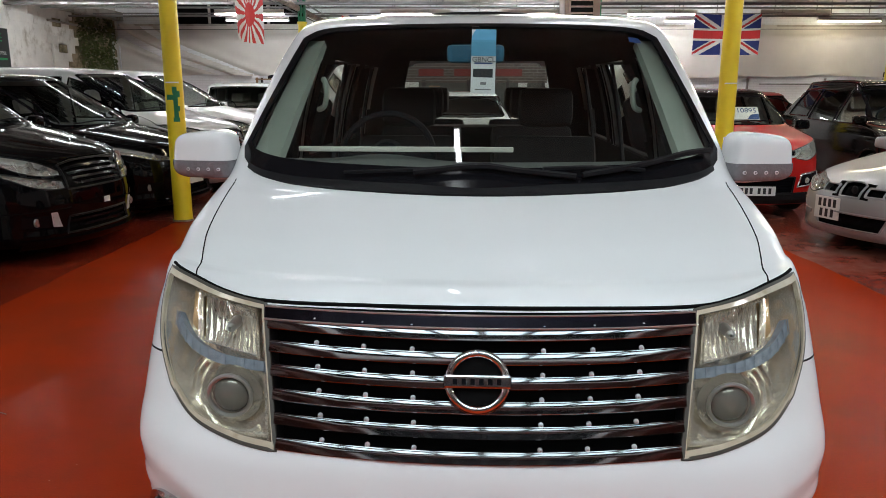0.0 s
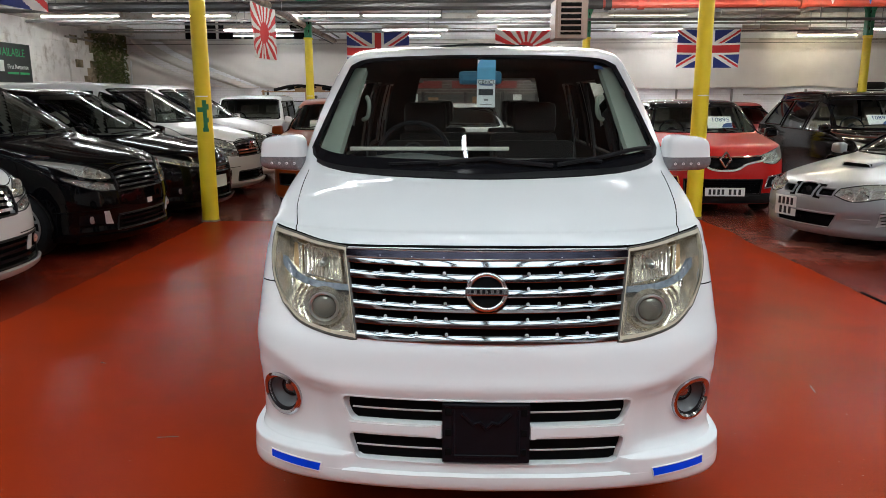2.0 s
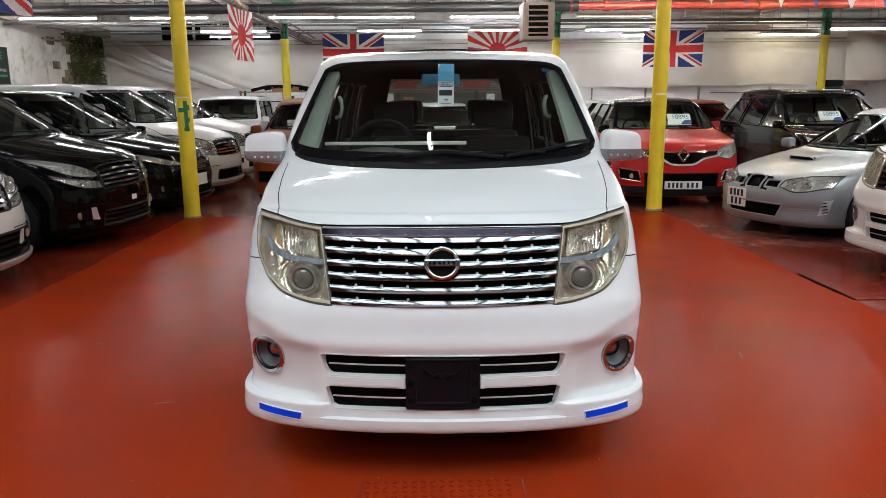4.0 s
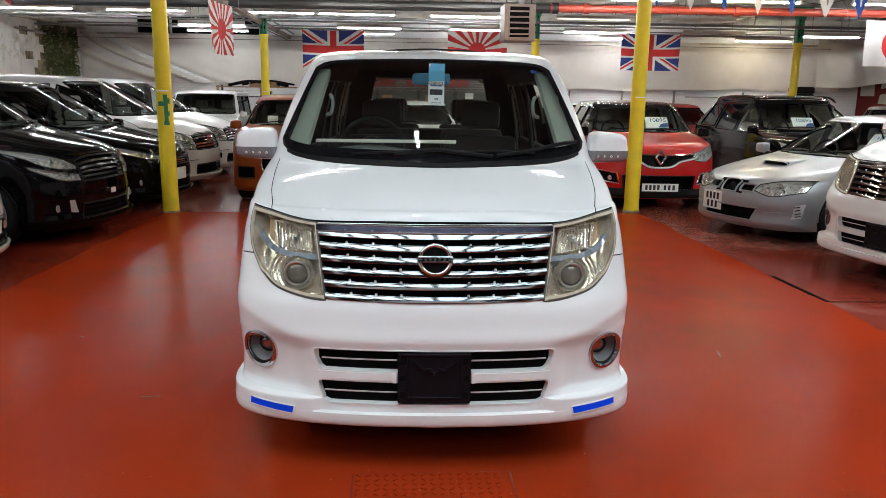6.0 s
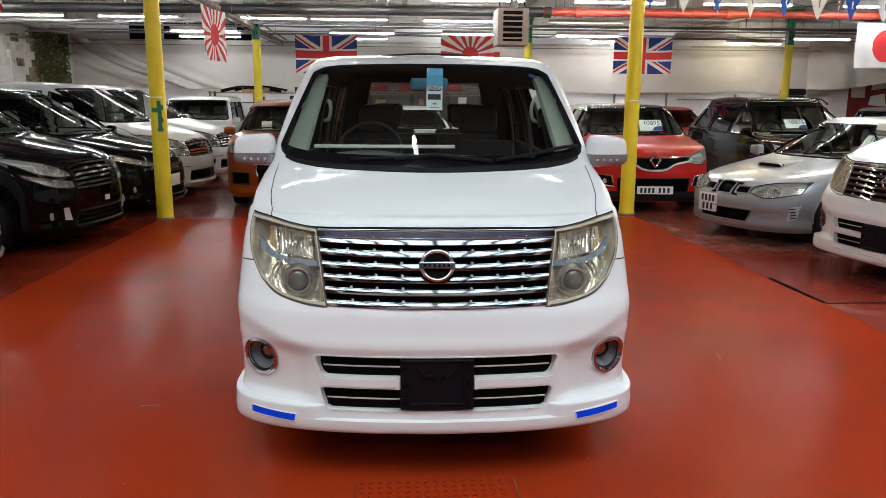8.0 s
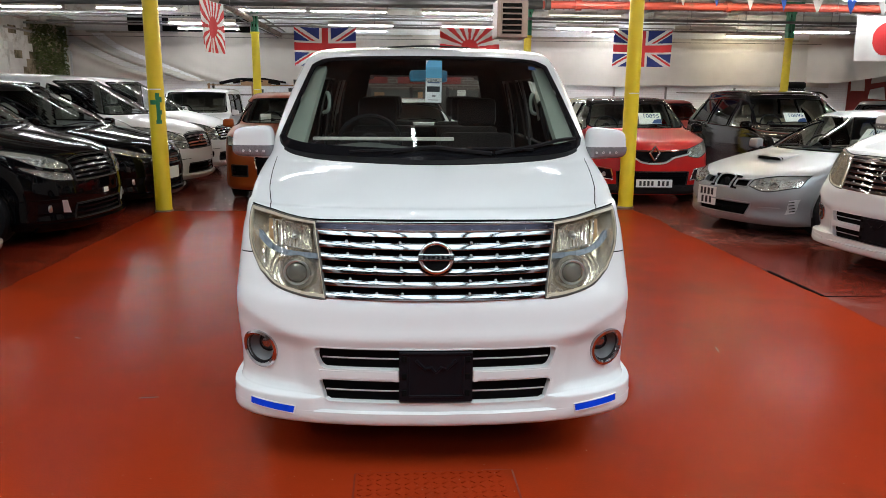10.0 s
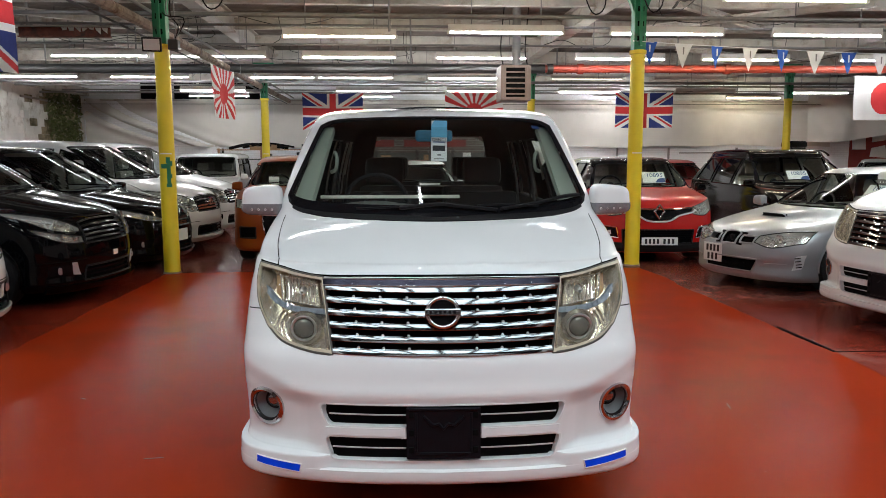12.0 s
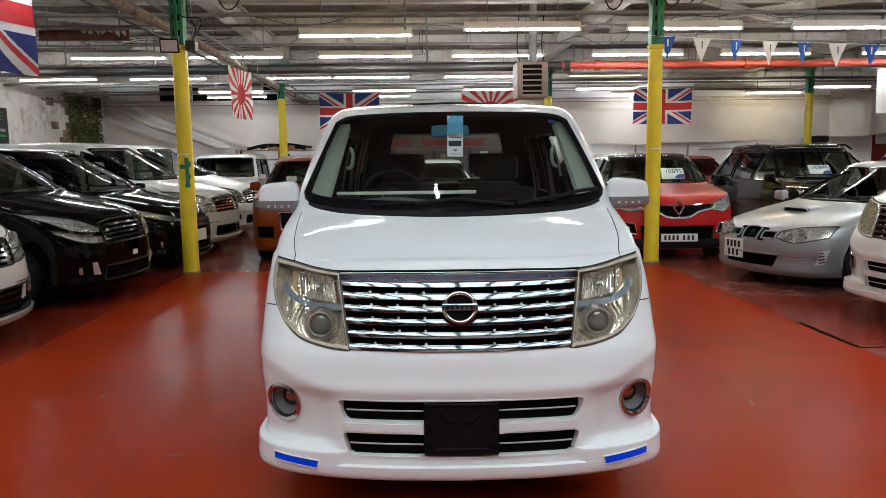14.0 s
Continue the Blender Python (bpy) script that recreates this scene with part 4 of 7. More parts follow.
VAN_HALF = [(0.205, 0.9), (0.23, 0.936), (0.2795, 0.935), (0.284, 0.934), (0.3385, 0.931), (0.3435, 0.909), (0.45, 0.908), (0.59, 0.913), (0.605, 0.914), (0.62, 0.914), (0.66, 0.916), (0.74, 0.916), (0.92, 0.911), (1.02, 0.906), (1.075, 0.898), (1.096, 0.897), (1.1255, 0.897), (1.1275, 0.896), (1.156, 0.896), (1.19, 0.895), (1.235, 0.893), (1.4, 0.868), (1.6, 0.818), (1.75, 0.768), (1.835, 0.73), (1.875, 0.69), (1.902, 0.61), (1.918, 0.4), (1.921, 0.06)]
VAN_TAIL = [(0.205, 4.76), (0.23, 4.79), (0.2795, 4.8), (0.74, 4.8), (1.02, 4.77), (1.1255, 4.75), (1.1275, 4.74), (1.156, 4.74), (1.4, 4.66), (1.835, 4.48), (1.875, 4.42), (1.902, 4.3), (1.918, 4), (1.921, 3.4)]
VAN_ROWS = [(z, y, *(float(np.interp(z, *zip(*curve))) for curve in (VAN_BOW, VAN_CORNER, VAN_POWER, VAN_HALF, VAN_TAIL))) for z, y in VAN_NOSE]

VAN_BASE = Shell(VAN_ROWS)


def bumper_dent(x, z):
    """The corner faces below the bumper's crease fall back towards the floor."""
    crease = 0.615 + 0.10 * np.clip((x - 0.60) / 0.28, 0, 1)
    down = np.clip((crease - z) / 0.07, 0, 1) * 0.55 + np.clip((crease - z) / 0.28, 0, 1) * 0.45
    raised = np.clip((x - 0.505) / 0.024, 0, 1) * np.clip((0.3425 - z) / 0.004, 0, 1)  # spoiler corners
    return -np.maximum(VAN_BASE.level(np.asarray(z, float))[..., 1] + 0.009, 0) * np.where(np.asarray(z) > 0.24, raised, 0) + 0.050 * down * np.clip((x - 0.515) / 0.085, 0, 1) * np.clip((z - 0.335) / 0.03, 0, 1)


def mirrored(g, s):
    return g * np.array([s, 1.0])


HEADLAMP = dict(bottom=[(0.471, 0.773), (0.573, 0.783), (0.690, 0.812), (0.767, 0.868)], top=[(0.524, 1.076), (0.628, 1.089), (0.740, 1.108), (0.838, 1.117)],
                left=[(0.471, 0.773), (0.524, 1.076)], right=[(0.767, 0.868), (0.822, 0.955), (0.842, 1.045), (0.838, 1.117)])
SCREEN = dict(bottom=[(-0.822, 1.392), (-0.806, 1.360), (-0.770, 1.338), (-0.70, 1.318), (-0.55, 1.299), (0, 1.284), (0.55, 1.299), (0.70, 1.318), (0.770, 1.338), (0.806, 1.360), (0.822, 1.392)],
              top=[(-0.690, 1.786), (-0.60, 1.822), (-0.33, 1.836), (0, 1.840), (0.33, 1.836), (0.60, 1.822), (0.690, 1.786)])
GLASS_IN = dict(bottom=[(-0.795, 1.412), (-0.745, 1.384), (-0.55, 1.362), (0, 1.350), (0.55, 1.362), (0.745, 1.384), (0.795, 1.412)],
                top=[(-0.665, 1.772), (-0.58, 1.806), (-0.33, 1.822), (0, 1.826), (0.33, 1.822), (0.58, 1.806), (0.665, 1.772)])


def slats(shell, car, paint_bar, dark, corner_t, corner_b, z_top, z_bot, count, stud=True, parts_parent=None):
    """Chrome grille slats, each curved across the nose, over a dark mesh panel."""
    grille = parts_parent
    back = coons([(-corner_b, z_bot), (corner_b, z_bot)], [(-corner_t, z_top), (corner_t, z_top)], n=10, m=30)
    v, f = shell.sheet("front", back, -0.055)
    piece("grille_backing", v, f, VOID, grille)
    for k in range(count + 1):
        w = k / count
        z1 = z_top + (z_bot - z_top) * w
        half = corner_t + (corner_b - corner_t) * w - 0.004
        xs = np.linspace(-half, half, 41)
        bow = -0.006 * (1 - (xs / half) ** 2) if k else 0 * xs
        if k == 0:
            prof = [(-0.012, -0.002), (0.005, -0.002), (0.007, -0.004), (0.008, -0.029), (-0.012, -0.031)]
        else:
            prof = [(-0.030, 0.0266), (0.0030, 0.0266), (0.0056, 0.0256), (0.0060, 0.0240), (0.0034, 0.0228), (0.0040, 0.0214), (0.0050, 0.0115), (0.0055, 0.0014), (0.0040, 0.0), (-0.020, 0.0)]
        n = len(prof)
        rows = [shell.place("front", xs, np.full(41, z1 + dz) + bow, off) for off, dz in prof]
        verts = [rows[i][j] for j in range(41) for i in range(n)]
        slat = piece("slat", verts, grid_faces(41, n, close=True), dark if k == 0 else paint_bar, grille, "polished chrome slat" if k else "gloss black top bar with bright edges", sharp=30)
        if k == 0:
            for dz in (-0.004, -0.031):
                piece("bright_edge", *tube(shell.place("front", xs, np.full(41, z1 + dz), 0.007), 0.0028, 6), SATIN, slat)
        elif stud:
            for s in (-1, 1):
                for a in (0.305, 0.535, 0.765):
                    c = shell.place("front", s * a * half, z1 + 0.0300 - 0.006 * (1 - a * a), 0.002)
                    piece("stud", *lathe([(-0.006, 0.001), (-0.005, 0.0042), (-0.002, 0.0058), (0.003, 0.0060)], 12, "y", c), ALLOY, slat)


def ring_emblem(shell, car, z=0.935):
    """A plain chrome ring with a cross bar."""
    c = shell.place("front", 0.0, z, 0.030)
    ring = [(c[0] + 0.066 * math.sin(a), c[1] + 0.060 * math.cos(a) * 0.42, c[2] + 0.058 * math.cos(a)) for a in np.linspace(0, 2 * math.pi, 48, endpoint=False)]
    dk = piece("emblem_back", *lathe([(0.0, 0.001), (0.0, 0.056)], 32, "y"), VOID, car)
    dk.matrix_local = Matrix.Translation(c + np.array([0, 0.004, 0])) @ pose(0, 0, 0, -23)
    e = piece("emblem", *tube(ring, 0.0098, 12, True), CHROME, car, "chrome ring emblem with cross bar")
    bar = box_part("emblem_bar", (-0.077, -0.012, -0.0155), (0.077, 0.012, 0.0155), RING_CHROME, e, 0.005)
    bar.matrix_local = Matrix.Translation(c) @ pose(0, 0, 0, -20)
    for k in range(6):
        box_part("bar_mark", (-0.056 + k * 0.0200, -0.0136, -0.0065), (-0.046 + k * 0.0200, -0.0116, 0.0065), GLOSS, bar, 0)


def headlamp(shell, car, s, lens, rim, reflect, shape=HEADLAMP, detail=True):
    g = mirrored(coons(**shape, n=18, m=22), s)
    lamp = piece("headlamp", *shell.sheet("front", g, 0.004, 0.010), lens, car, "cloudy yellowed headlamp with clear lens")
    lamp.visible_shadow = False
    out = border(g)
    c = out.mean(0)
    piece("lens_rim", *shell.band("front", out, c + (out - c) * np.array([0.962, 0.915]), 0.0055, 0.012), rim, lamp)
    piece("gasket", *shell.seam("front", out, 0.0075, -0.001, close=True), GASKET, lamp)
    v, f = shell.sheet("front", g, -0.085)
    piece("reflector", v, f, reflect, lamp)
    wall = shell.band("front", out, c + (out - c) * 0.985, -0.004, 0.085)
    piece("lamp_housing", *wall, reflect, lamp)
    if not detail:
        return lamp
    # high-beam bowl
    def bowl(x, z, r, depth, ring, name):
        at = shell.place("front", s * x, z, -0.03)
        prof = [(0.0, r), (depth * 0.35, r * 0.86), (depth * 0.7, r * 0.58), (depth * 0.92, r * 0.25), (depth, r * 0.02)]
        piece(name, *lathe(prof, 32, "y", at), reflect, lamp)
        if ring:
            pts = [(at[0] + r * math.cos(a), at[1] - 0.004, at[2] + r * math.sin(a)) for a in np.linspace(0, 2 * math.pi, 36, endpoint=False)]
            piece("lamp_ring", *tube(pts, ring, 8, True), SATIN, lamp)
        return at
    # main beam: a wide faceted reflector behind its bulb
    uu, vv = np.meshgrid(np.linspace(-1, 1, 49), np.linspace(-1, 1, 9))
    bx, bz = 0.634 + 0.082 * uu + 0.008 * vv, 1.018 + 0.050 * vv + 0.012 * uu
    deep = 0.050 * (1 - uu ** 2) * (1 - 0.5 * vv ** 2) + 0.0045 * np.abs(np.sin(uu * 16.0 + 0.5 * vv))
    face = np.array(shell.place("front", s * bx.ravel(), bz.ravel(), -0.034)) + np.stack([deep.ravel() * 0, deep.ravel(), deep.ravel() * 0], 1)
    piece("main_beam_bowl", face, grid_faces(9, 49), reflect, lamp, "faceted main beam reflector")
    rimx = [(0.552, 0.966), (0.716, 0.982), (0.734, 1.082), (0.566, 1.066)]
    piece("bowl_edge", *shell.seam("front", mirrored(np.array(rimx), s), 0.004, -0.032, close=True), reflect, lamp)
    at = shell.place("front", s * 0.634, 1.022, -0.035)
    piece("bulb", *lathe([(-0.01, 0.004), (-0.005, 0.012), (0.02, 0.013), (0.05, 0.016)], 14, "y", at), SATIN, lamp)
    at = bowl(0.612, 0.876, 0.076, 0.02, 0, "dipped_beam_bowl")
    pts = [(at[0] + 0.052 * math.cos(a), at[1] - 0.014, at[2] + 0.052 * math.sin(a)) for a in np.linspace(0, 2 * math.pi, 36, endpoint=False)]
    piece("lamp_ring", *tube(pts, 0.0055, 8, True), SATIN, lamp)
    bm = bmesh.new()
    bmesh.ops.create_uvsphere(bm, u_segments=24, v_segments=14, radius=0.047, matrix=Matrix.Translation((at[0], at[1] + 0.002, at[2])) @ Matrix.Diagonal((1, 0.6, 1, 1)))
    part("projector_lens", bm, PROJECTOR, lamp, "grey projector lens", True)
    # blue strip between the two beams, swept up at the outer end
    band = coons([(0.508, 0.932), (0.65, 0.937), (0.74, 0.958), (0.80, 0.995)], [(0.508, 0.954), (0.65, 0.960), (0.74, 0.985), (0.80, 1.030)], n=4, m=24)
    piece("position_lamp", *shell.sheet("front", mirrored(band, s), -0.018, 0.02), BLUE_BAND, lamp, "blue-grey ribbed position lamp")
    for k in range(12):
        a = band[:, 1 + k * 2]
        p = shell.place("front", s * a[:, 0], a[:, 1], -0.015)
        piece("rib", *tube(p, 0.0016, 5), BLUE_BAND, lamp)
    amber = coons([(0.735, 0.988), (0.772, 1.010)], [(0.748, 1.082), (0.782, 1.088)], n=5, m=4)
    piece("indicator", *shell.sheet("front", mirrored(amber, s), -0.045, 0.02), AMBER, lamp, "pale amber indicator")
    for k, (a, b) in enumerate((((0.724, 0.985), (0.742, 1.085)), ((0.528, 0.975), (0.543, 1.060)), ((0.505, 0.80), (0.520, 0.92)))):
        p = shell.place("front", s * np.linspace(a[0], b[0], 5), np.linspace(a[1], b[1], 5), -0.03)
        piece("housing_edge", *tube(p, 0.006, 6), reflect, lamp)
    for r in (0.105, 0.128, 0.15):
        q = [(0.612 + r * math.cos(a), 0.872 + r * 0.75 * math.sin(a)) for a in np.linspace(-2.3, 0.7, 16)]
        q = [(min(x, 0.79), max(z, 0.80)) for x, z in q]
        piece("housing_step", *tube(shell.place("front", s * np.array(q)[:, 0], np.array(q)[:, 1], -0.055), 0.007, 6), reflect, lamp)
    return lamp


def make_tall_carrier(m, label, lens, rim, reflect, full=True):
    shell = Shell(VAN_ROWS, bumper_dent)
    car = thing("people_carrier", m, label, "people carrier")
    scr, inn = coons(**SCREEN, n=24, m=48), coons(**GLASS_IN, n=24, m=48)
    lamps = [border(mirrored(coons(**HEADLAMP, n=18, m=22), s)) for s in (1, -1)]
    mouth = coons([(-0.472, 0.775), (0.472, 0.775)], [(-0.524, 1.076), (-0.2, 1.080), (0.2, 1.080), (0.524, 1.076)], n=8, m=24)
    vents = [coons([(-b + 0.020, z0), (b - 0.020, z0)], [(-t + 0.016, z1), (t - 0.016, z1)], [(-b + 0.020, z0), (-b, z0 + 0.018), (-t, z1 - 0.014), (-t + 0.016, z1)], [(b - 0.020, z0), (b, z0 + 0.018), (t, z1 - 0.014), (t - 0.016, z1)], n=16, m=30)
             for b, t, z0, z1 in ((0.500, 0.523, 0.470, 0.567), (0.482, 0.503, 0.322, 0.424))]
    fog = [np.array([(s * 0.776 + 0.066 * math.cos(a), 0.516 + 0.070 * math.sin(a)) for a in np.linspace(0, 2 * math.pi, 40, endpoint=False)]) for s in (1, -1)]
    wins = [coons([(y0, 1.235), (y1, 1.235)], [(y2, 1.715), (y3, 1.735)], n=6, m=10) for y0, y1, y2, y3 in ((1.36, 2.18, 1.66, 2.16), (2.30, 3.36, 2.30, 3.32), (3.46, 4.34, 3.44, 4.20))]
    rear = np.array([(-0.60, 1.24), (0.60, 1.24), (0.56, 1.70), (0.50, 1.775), (-0.50, 1.775), (-0.56, 1.70)])
    arches = [np.array([(y + 0.375 * math.cos(a), 0.335 + 0.385 * math.sin(a)) for a in np.linspace(-0.6, math.pi + 0.6, 40)]) for y in (0.98, 3.93)]
    cuts = [("front", border(scr), 1), ("front", border(mouth), 1), *[("front", p, 1) for p in lamps], *[("front", border(v), 1) for v in vents], *[("front", p, 1) for p in fog],
            ("rear", rear, 1)] + [("side", border(w), s) for w in wins for s in (1, -1)] + [("side", a, s) for a in arches for s in (1, -1)]
    v, f = shell.body(cuts, rings=190, dense=(0.278, 0.2795, 0.281, 0.2825, 0.284, 0.2855, 0.332, 0.336, 0.3385, 0.3415, 0.3435, 0.346, 0.350, 1.120, 1.124, 1.1265, 1.129, 1.133))
    piece("body", v, f, PEARL, car, "pearl white bodywork", sharp=50)
    liner_cuts = [("front", border(scr), 1), ("rear", rear, 1)] + [("side", border(w), s) for w in wins for s in (1, -1)]
    v, f = shell.body(liner_cuts, rings=60, low=1.0, shrink=0.965)
    keep = [q for q in f if np.mean([v[i][1] for i in q]) > 0.95 or np.mean([v[i][2] for i in q]) > 1.45]
    piece("headlining", v, keep, CABIN, car, "dark cabin lining")
    box_part("underbody", (-0.70, 0.30, 0.19), (0.70, 4.6, 0.60), VOID, car, 0.03)
    # windscreen
    ws = piece("windscreen", *shell.sheet("front", scr, -0.004), TINT, car, "tinted windscreen")
    ws.visible_shadow = False
    piece("screen_border", *shell.band("front", border(scr), border(inn), 0.001, 0.004), GLOSS, ws, "black screen border")
    for w, tint in zip(wins, (CLEAR, PRIVACY, PRIVACY)):
        for s in (1, -1):
            o = piece("side_window", *shell.sheet("side", w, -0.006, 0, s), tint, car)
            o.visible_shadow = False
            piece("window_seal", *shell.seam("side", border(w), 0.010, 0.0, s, close=True), TRIM, o)
    gv = [(x, 4.62 - 0.16 * (z - 1.2), z) for z in (1.22, 1.5, 1.785) for x in (-0.58, 0, 0.58)]
    o = piece("rear_window", gv, grid_faces(3, 3), CLEAR, car)
    o.visible_shadow = False
    # lamps and grille
    for s in (1, -1):
        headlamp(shell, car, s, lens, rim, reflect, detail=full)
    grille = piece("grille", *shell.band("front", border(mouth), border(mouth * np.array([0.992, 1.0])), 0.003, 0.055), TRIM, car, "chrome-barred grille")
    slats(shell, car, SLAT_CHROME, GRILLE_DARK, 0.524, 0.472, 1.076, 0.775, 6, True, grille)
    ring_emblem(shell, car)
    # bonnet gap over lamps and grille, bonnet side gaps, bumper joints
    top = [(-0.842, 1.124), (-0.740, 1.114), (-0.628, 1.095), (-0.524, 1.085), (-0.25, 1.089), (0, 1.090), (0.25, 1.089), (0.524, 1.085), (0.628, 1.095), (0.740, 1.114), (0.842, 1.124)]
    piece("bonnet_gap", *shell.seam("front", top, 0.0055, -0.002, n=80), VOID, car)
    for s in (1, -1):
        piece("bonnet_side_gap", *shell.seam("front", [(s * 0.741, 1.114), (s * 0.768, 1.16), (s * 0.790, 1.21), (s * 0.806, 1.26), (s * 0.812, 1.296)], 0.0026, -0.001, n=30), VOID, car)
        piece("bumper_joint", *shell.seam("front", [(s * 0.812, 0.93), (s * 0.850, 0.925), (s * 0.880, 0.92)], 0.0028, -0.001, n=14), VOID, car)
        for y0 in (1.30, 2.25):
            piece("door_gap", *shell.seam("side", [(y0, 0.35), (y0 + 0.02, 0.8), (y0 + 0.02, 1.2)], 0.004, -0.001, s, n=16), VOID, car)
        a = arches[0]
        for arch in arches:
            piece("arch_lip", *shell.seam("side", arch[(arch[:, 1] > 0.24)], 0.016, 0.004, s, n=40), PEARL, car)
    # lower grilles with white cross bars, plate holder
    for k, vg in enumerate(vents):
        o = border(vg)
        c = o.mean(0)
        ledge = piece("lower_grille", *shell.band("front", c + (o - c) * np.array([1.010, 1.07]), c + (o - c) * np.array([0.994, 0.965]), 0.002, 0.036), PEARL, car, "black lower grille in a white surround")
        piece("lower_backing", *shell.sheet("front", vg, -0.034), VOID, ledge)
        zc = (0.520, 0.374)[k]
        for s in (1, -1):
            xs = np.linspace(0.16, 0.488 - 0.012 * k, 16) * s
            piece("chrome_strip", *tube(shell.place("front", xs, np.full(16, zc), -0.012), 0.0036, 6), ALLOY, ledge)
            for kk in range(7):
                xx = 0.18 + kk * 0.045
                p = shell.place("front", np.full(2, s * xx), np.array([zc - 0.03, zc + 0.03]), -0.038)
                piece("rib", *tube(p, 0.003, 5), TRIM, ledge)
    for s in (1, -1):
        g = coons([(s * 0.163, 0.430), (s * 0.49, 0.430)], [(s * 0.163, 0.466), (s * 0.50, 0.466)], n=5, m=12)
        piece("cross_bar", *shell.sheet("front", g, 0.006, 0.03), PEARL, car, "white cross bar")
        g = coons([(s * 0.160, 0.424), (s * 0.178, 0.424)], [(s * 0.160, 0.474), (s * 0.178, 0.474)], n=4, m=4)
        piece("bar_cap", *shell.sheet("front", g, 0.011, 0.03), PEARL, car)
    plate = coons([(-0.156, 0.335), (0.156, 0.335)], [(-0.156, 0.557), (0.156, 0.557)], n=6, m=10)
    holder = piece("plate_holder", *shell.sheet("front", plate, 0.012, 0.05), HOLDER, car, "empty black number plate holder", sharp=25)
    zz = [(-0.085, 0.525), (-0.045, 0.485), (-0.02, 0.492), (0.0, 0.468), (0.02, 0.492), (0.045, 0.485), (0.085, 0.525)]
    piece("holder_rib", *tube(shell.place("front", np.array(zz)[:, 0], np.array(zz)[:, 1], 0.012), 0.008, 6), HOLDER, holder)
    for x0, z0, x1, z1 in ((-0.145, 0.555, 0.145, 0.555), (-0.115, 0.36, 0.115, 0.36), (-0.115, 0.54, -0.115, 0.37), (0.115, 0.54, 0.115, 0.37)):
        piece("holder_rib", *tube(shell.place("front", np.linspace(x0, x1, 8), np.linspace(z0, z1, 8), 0.011), 0.006, 6), HOLDER, holder)
    for s in (1, -1):
        for z0 in (0.53, 0.45, 0.375):
            c = shell.place("front", s * 0.135, z0, 0.012)
            box_part("holder_clip", (c[0] - 0.011, c[1] - 0.004, c[2] - 0.013), (c[0] + 0.011, c[1] + 0.01, c[2] + 0.013), VOID, holder, 0.003)
    # fog lamps
    for s, poly in zip((1, -1), fog):
        c2 = np.array([s * 0.776, 0.516])
        ringp = c2 + (poly - c2) * 1.13
        ring = piece("fog_lamp", *shell.seam("front", ringp, 0.0115, 0.003, close=True), RING_CHROME, car, "round fog lamp in a chrome ring")
        piece("fog_cup", *shell.band("front", c2 + (poly - c2) * 1.04, c2 + (poly - c2) * 0.90 + np.array([-s * 0.003, 0.004]), 0.0, 0.002), TRIM, ring)
        n = shell.place("front", c2[0], c2[1], -0.05)
        outer = shell.place("front", poly[:, 0], poly[:, 1], -0.004)
        innr = n + (outer - outer.mean(0)) * 0.50 + np.array([-s * 0.006, 0, 0.010])
        piece("fog_recess", [*outer, *innr], grid_faces(2, len(poly), close=True), FOG_CUP, ring, "grey lamp recess")
        bm = bmesh.new()
        bmesh.ops.create_uvsphere(bm, u_segments=22, v_segments=12, radius=0.036, matrix=Matrix.Translation(n + np.array([-s * 0.006, -0.004, 0.012])) @ Matrix.Diagonal((1, 0.55, 1, 1)))
        part("fog_lens", bm, FOG_GLASS, ring, "", True)
        pts = [(n[0] - s * 0.006 + 0.041 * math.cos(a), n[1] - 0.008, n[2] + 0.012 + 0.041 * math.sin(a)) for a in np.linspace(0, 2 * math.pi, 28, endpoint=False)]
        piece("fog_bezel", *tube(pts, 0.005, 6, True), TRIM, ring)
        # raised lip corners and blue strips
        strip = coons([(0.618, 0.268), (0.812, 0.281)], [(0.611, 0.298), (0.811, 0.309)], n=4, m=12)
        if full:
            piece("blue_strip", *shell.sheet("front", mirrored(strip, s), 0.0060, 0.006), BLUE_TAPE, car, "bright blue reflector strip")
        so = border(mirrored(strip, s))
        sc = so.mean(0)
        piece("strip_frame", *shell.seam("front", sc + (so - sc) * np.array([1.03, 1.16]), 0.0030, 0.004, close=True), PEARL, car)
    add_mirror(car, 0.835, 1.13, 1.365, PEARL, (0.215, 0.17, 0.165))
    add_wheels(car, (0.98, 3.93), 0.325, 0.225, 0.885)
    return car, shell


van, van_shell = make_tall_carrier(pose(0.0, 1.65, 0, 0, 0, -2.0), "pearl white people carrier with chrome grille and yellowed headlamps", LENS_OLD, LENS_RIM, REFLECT_OLD)


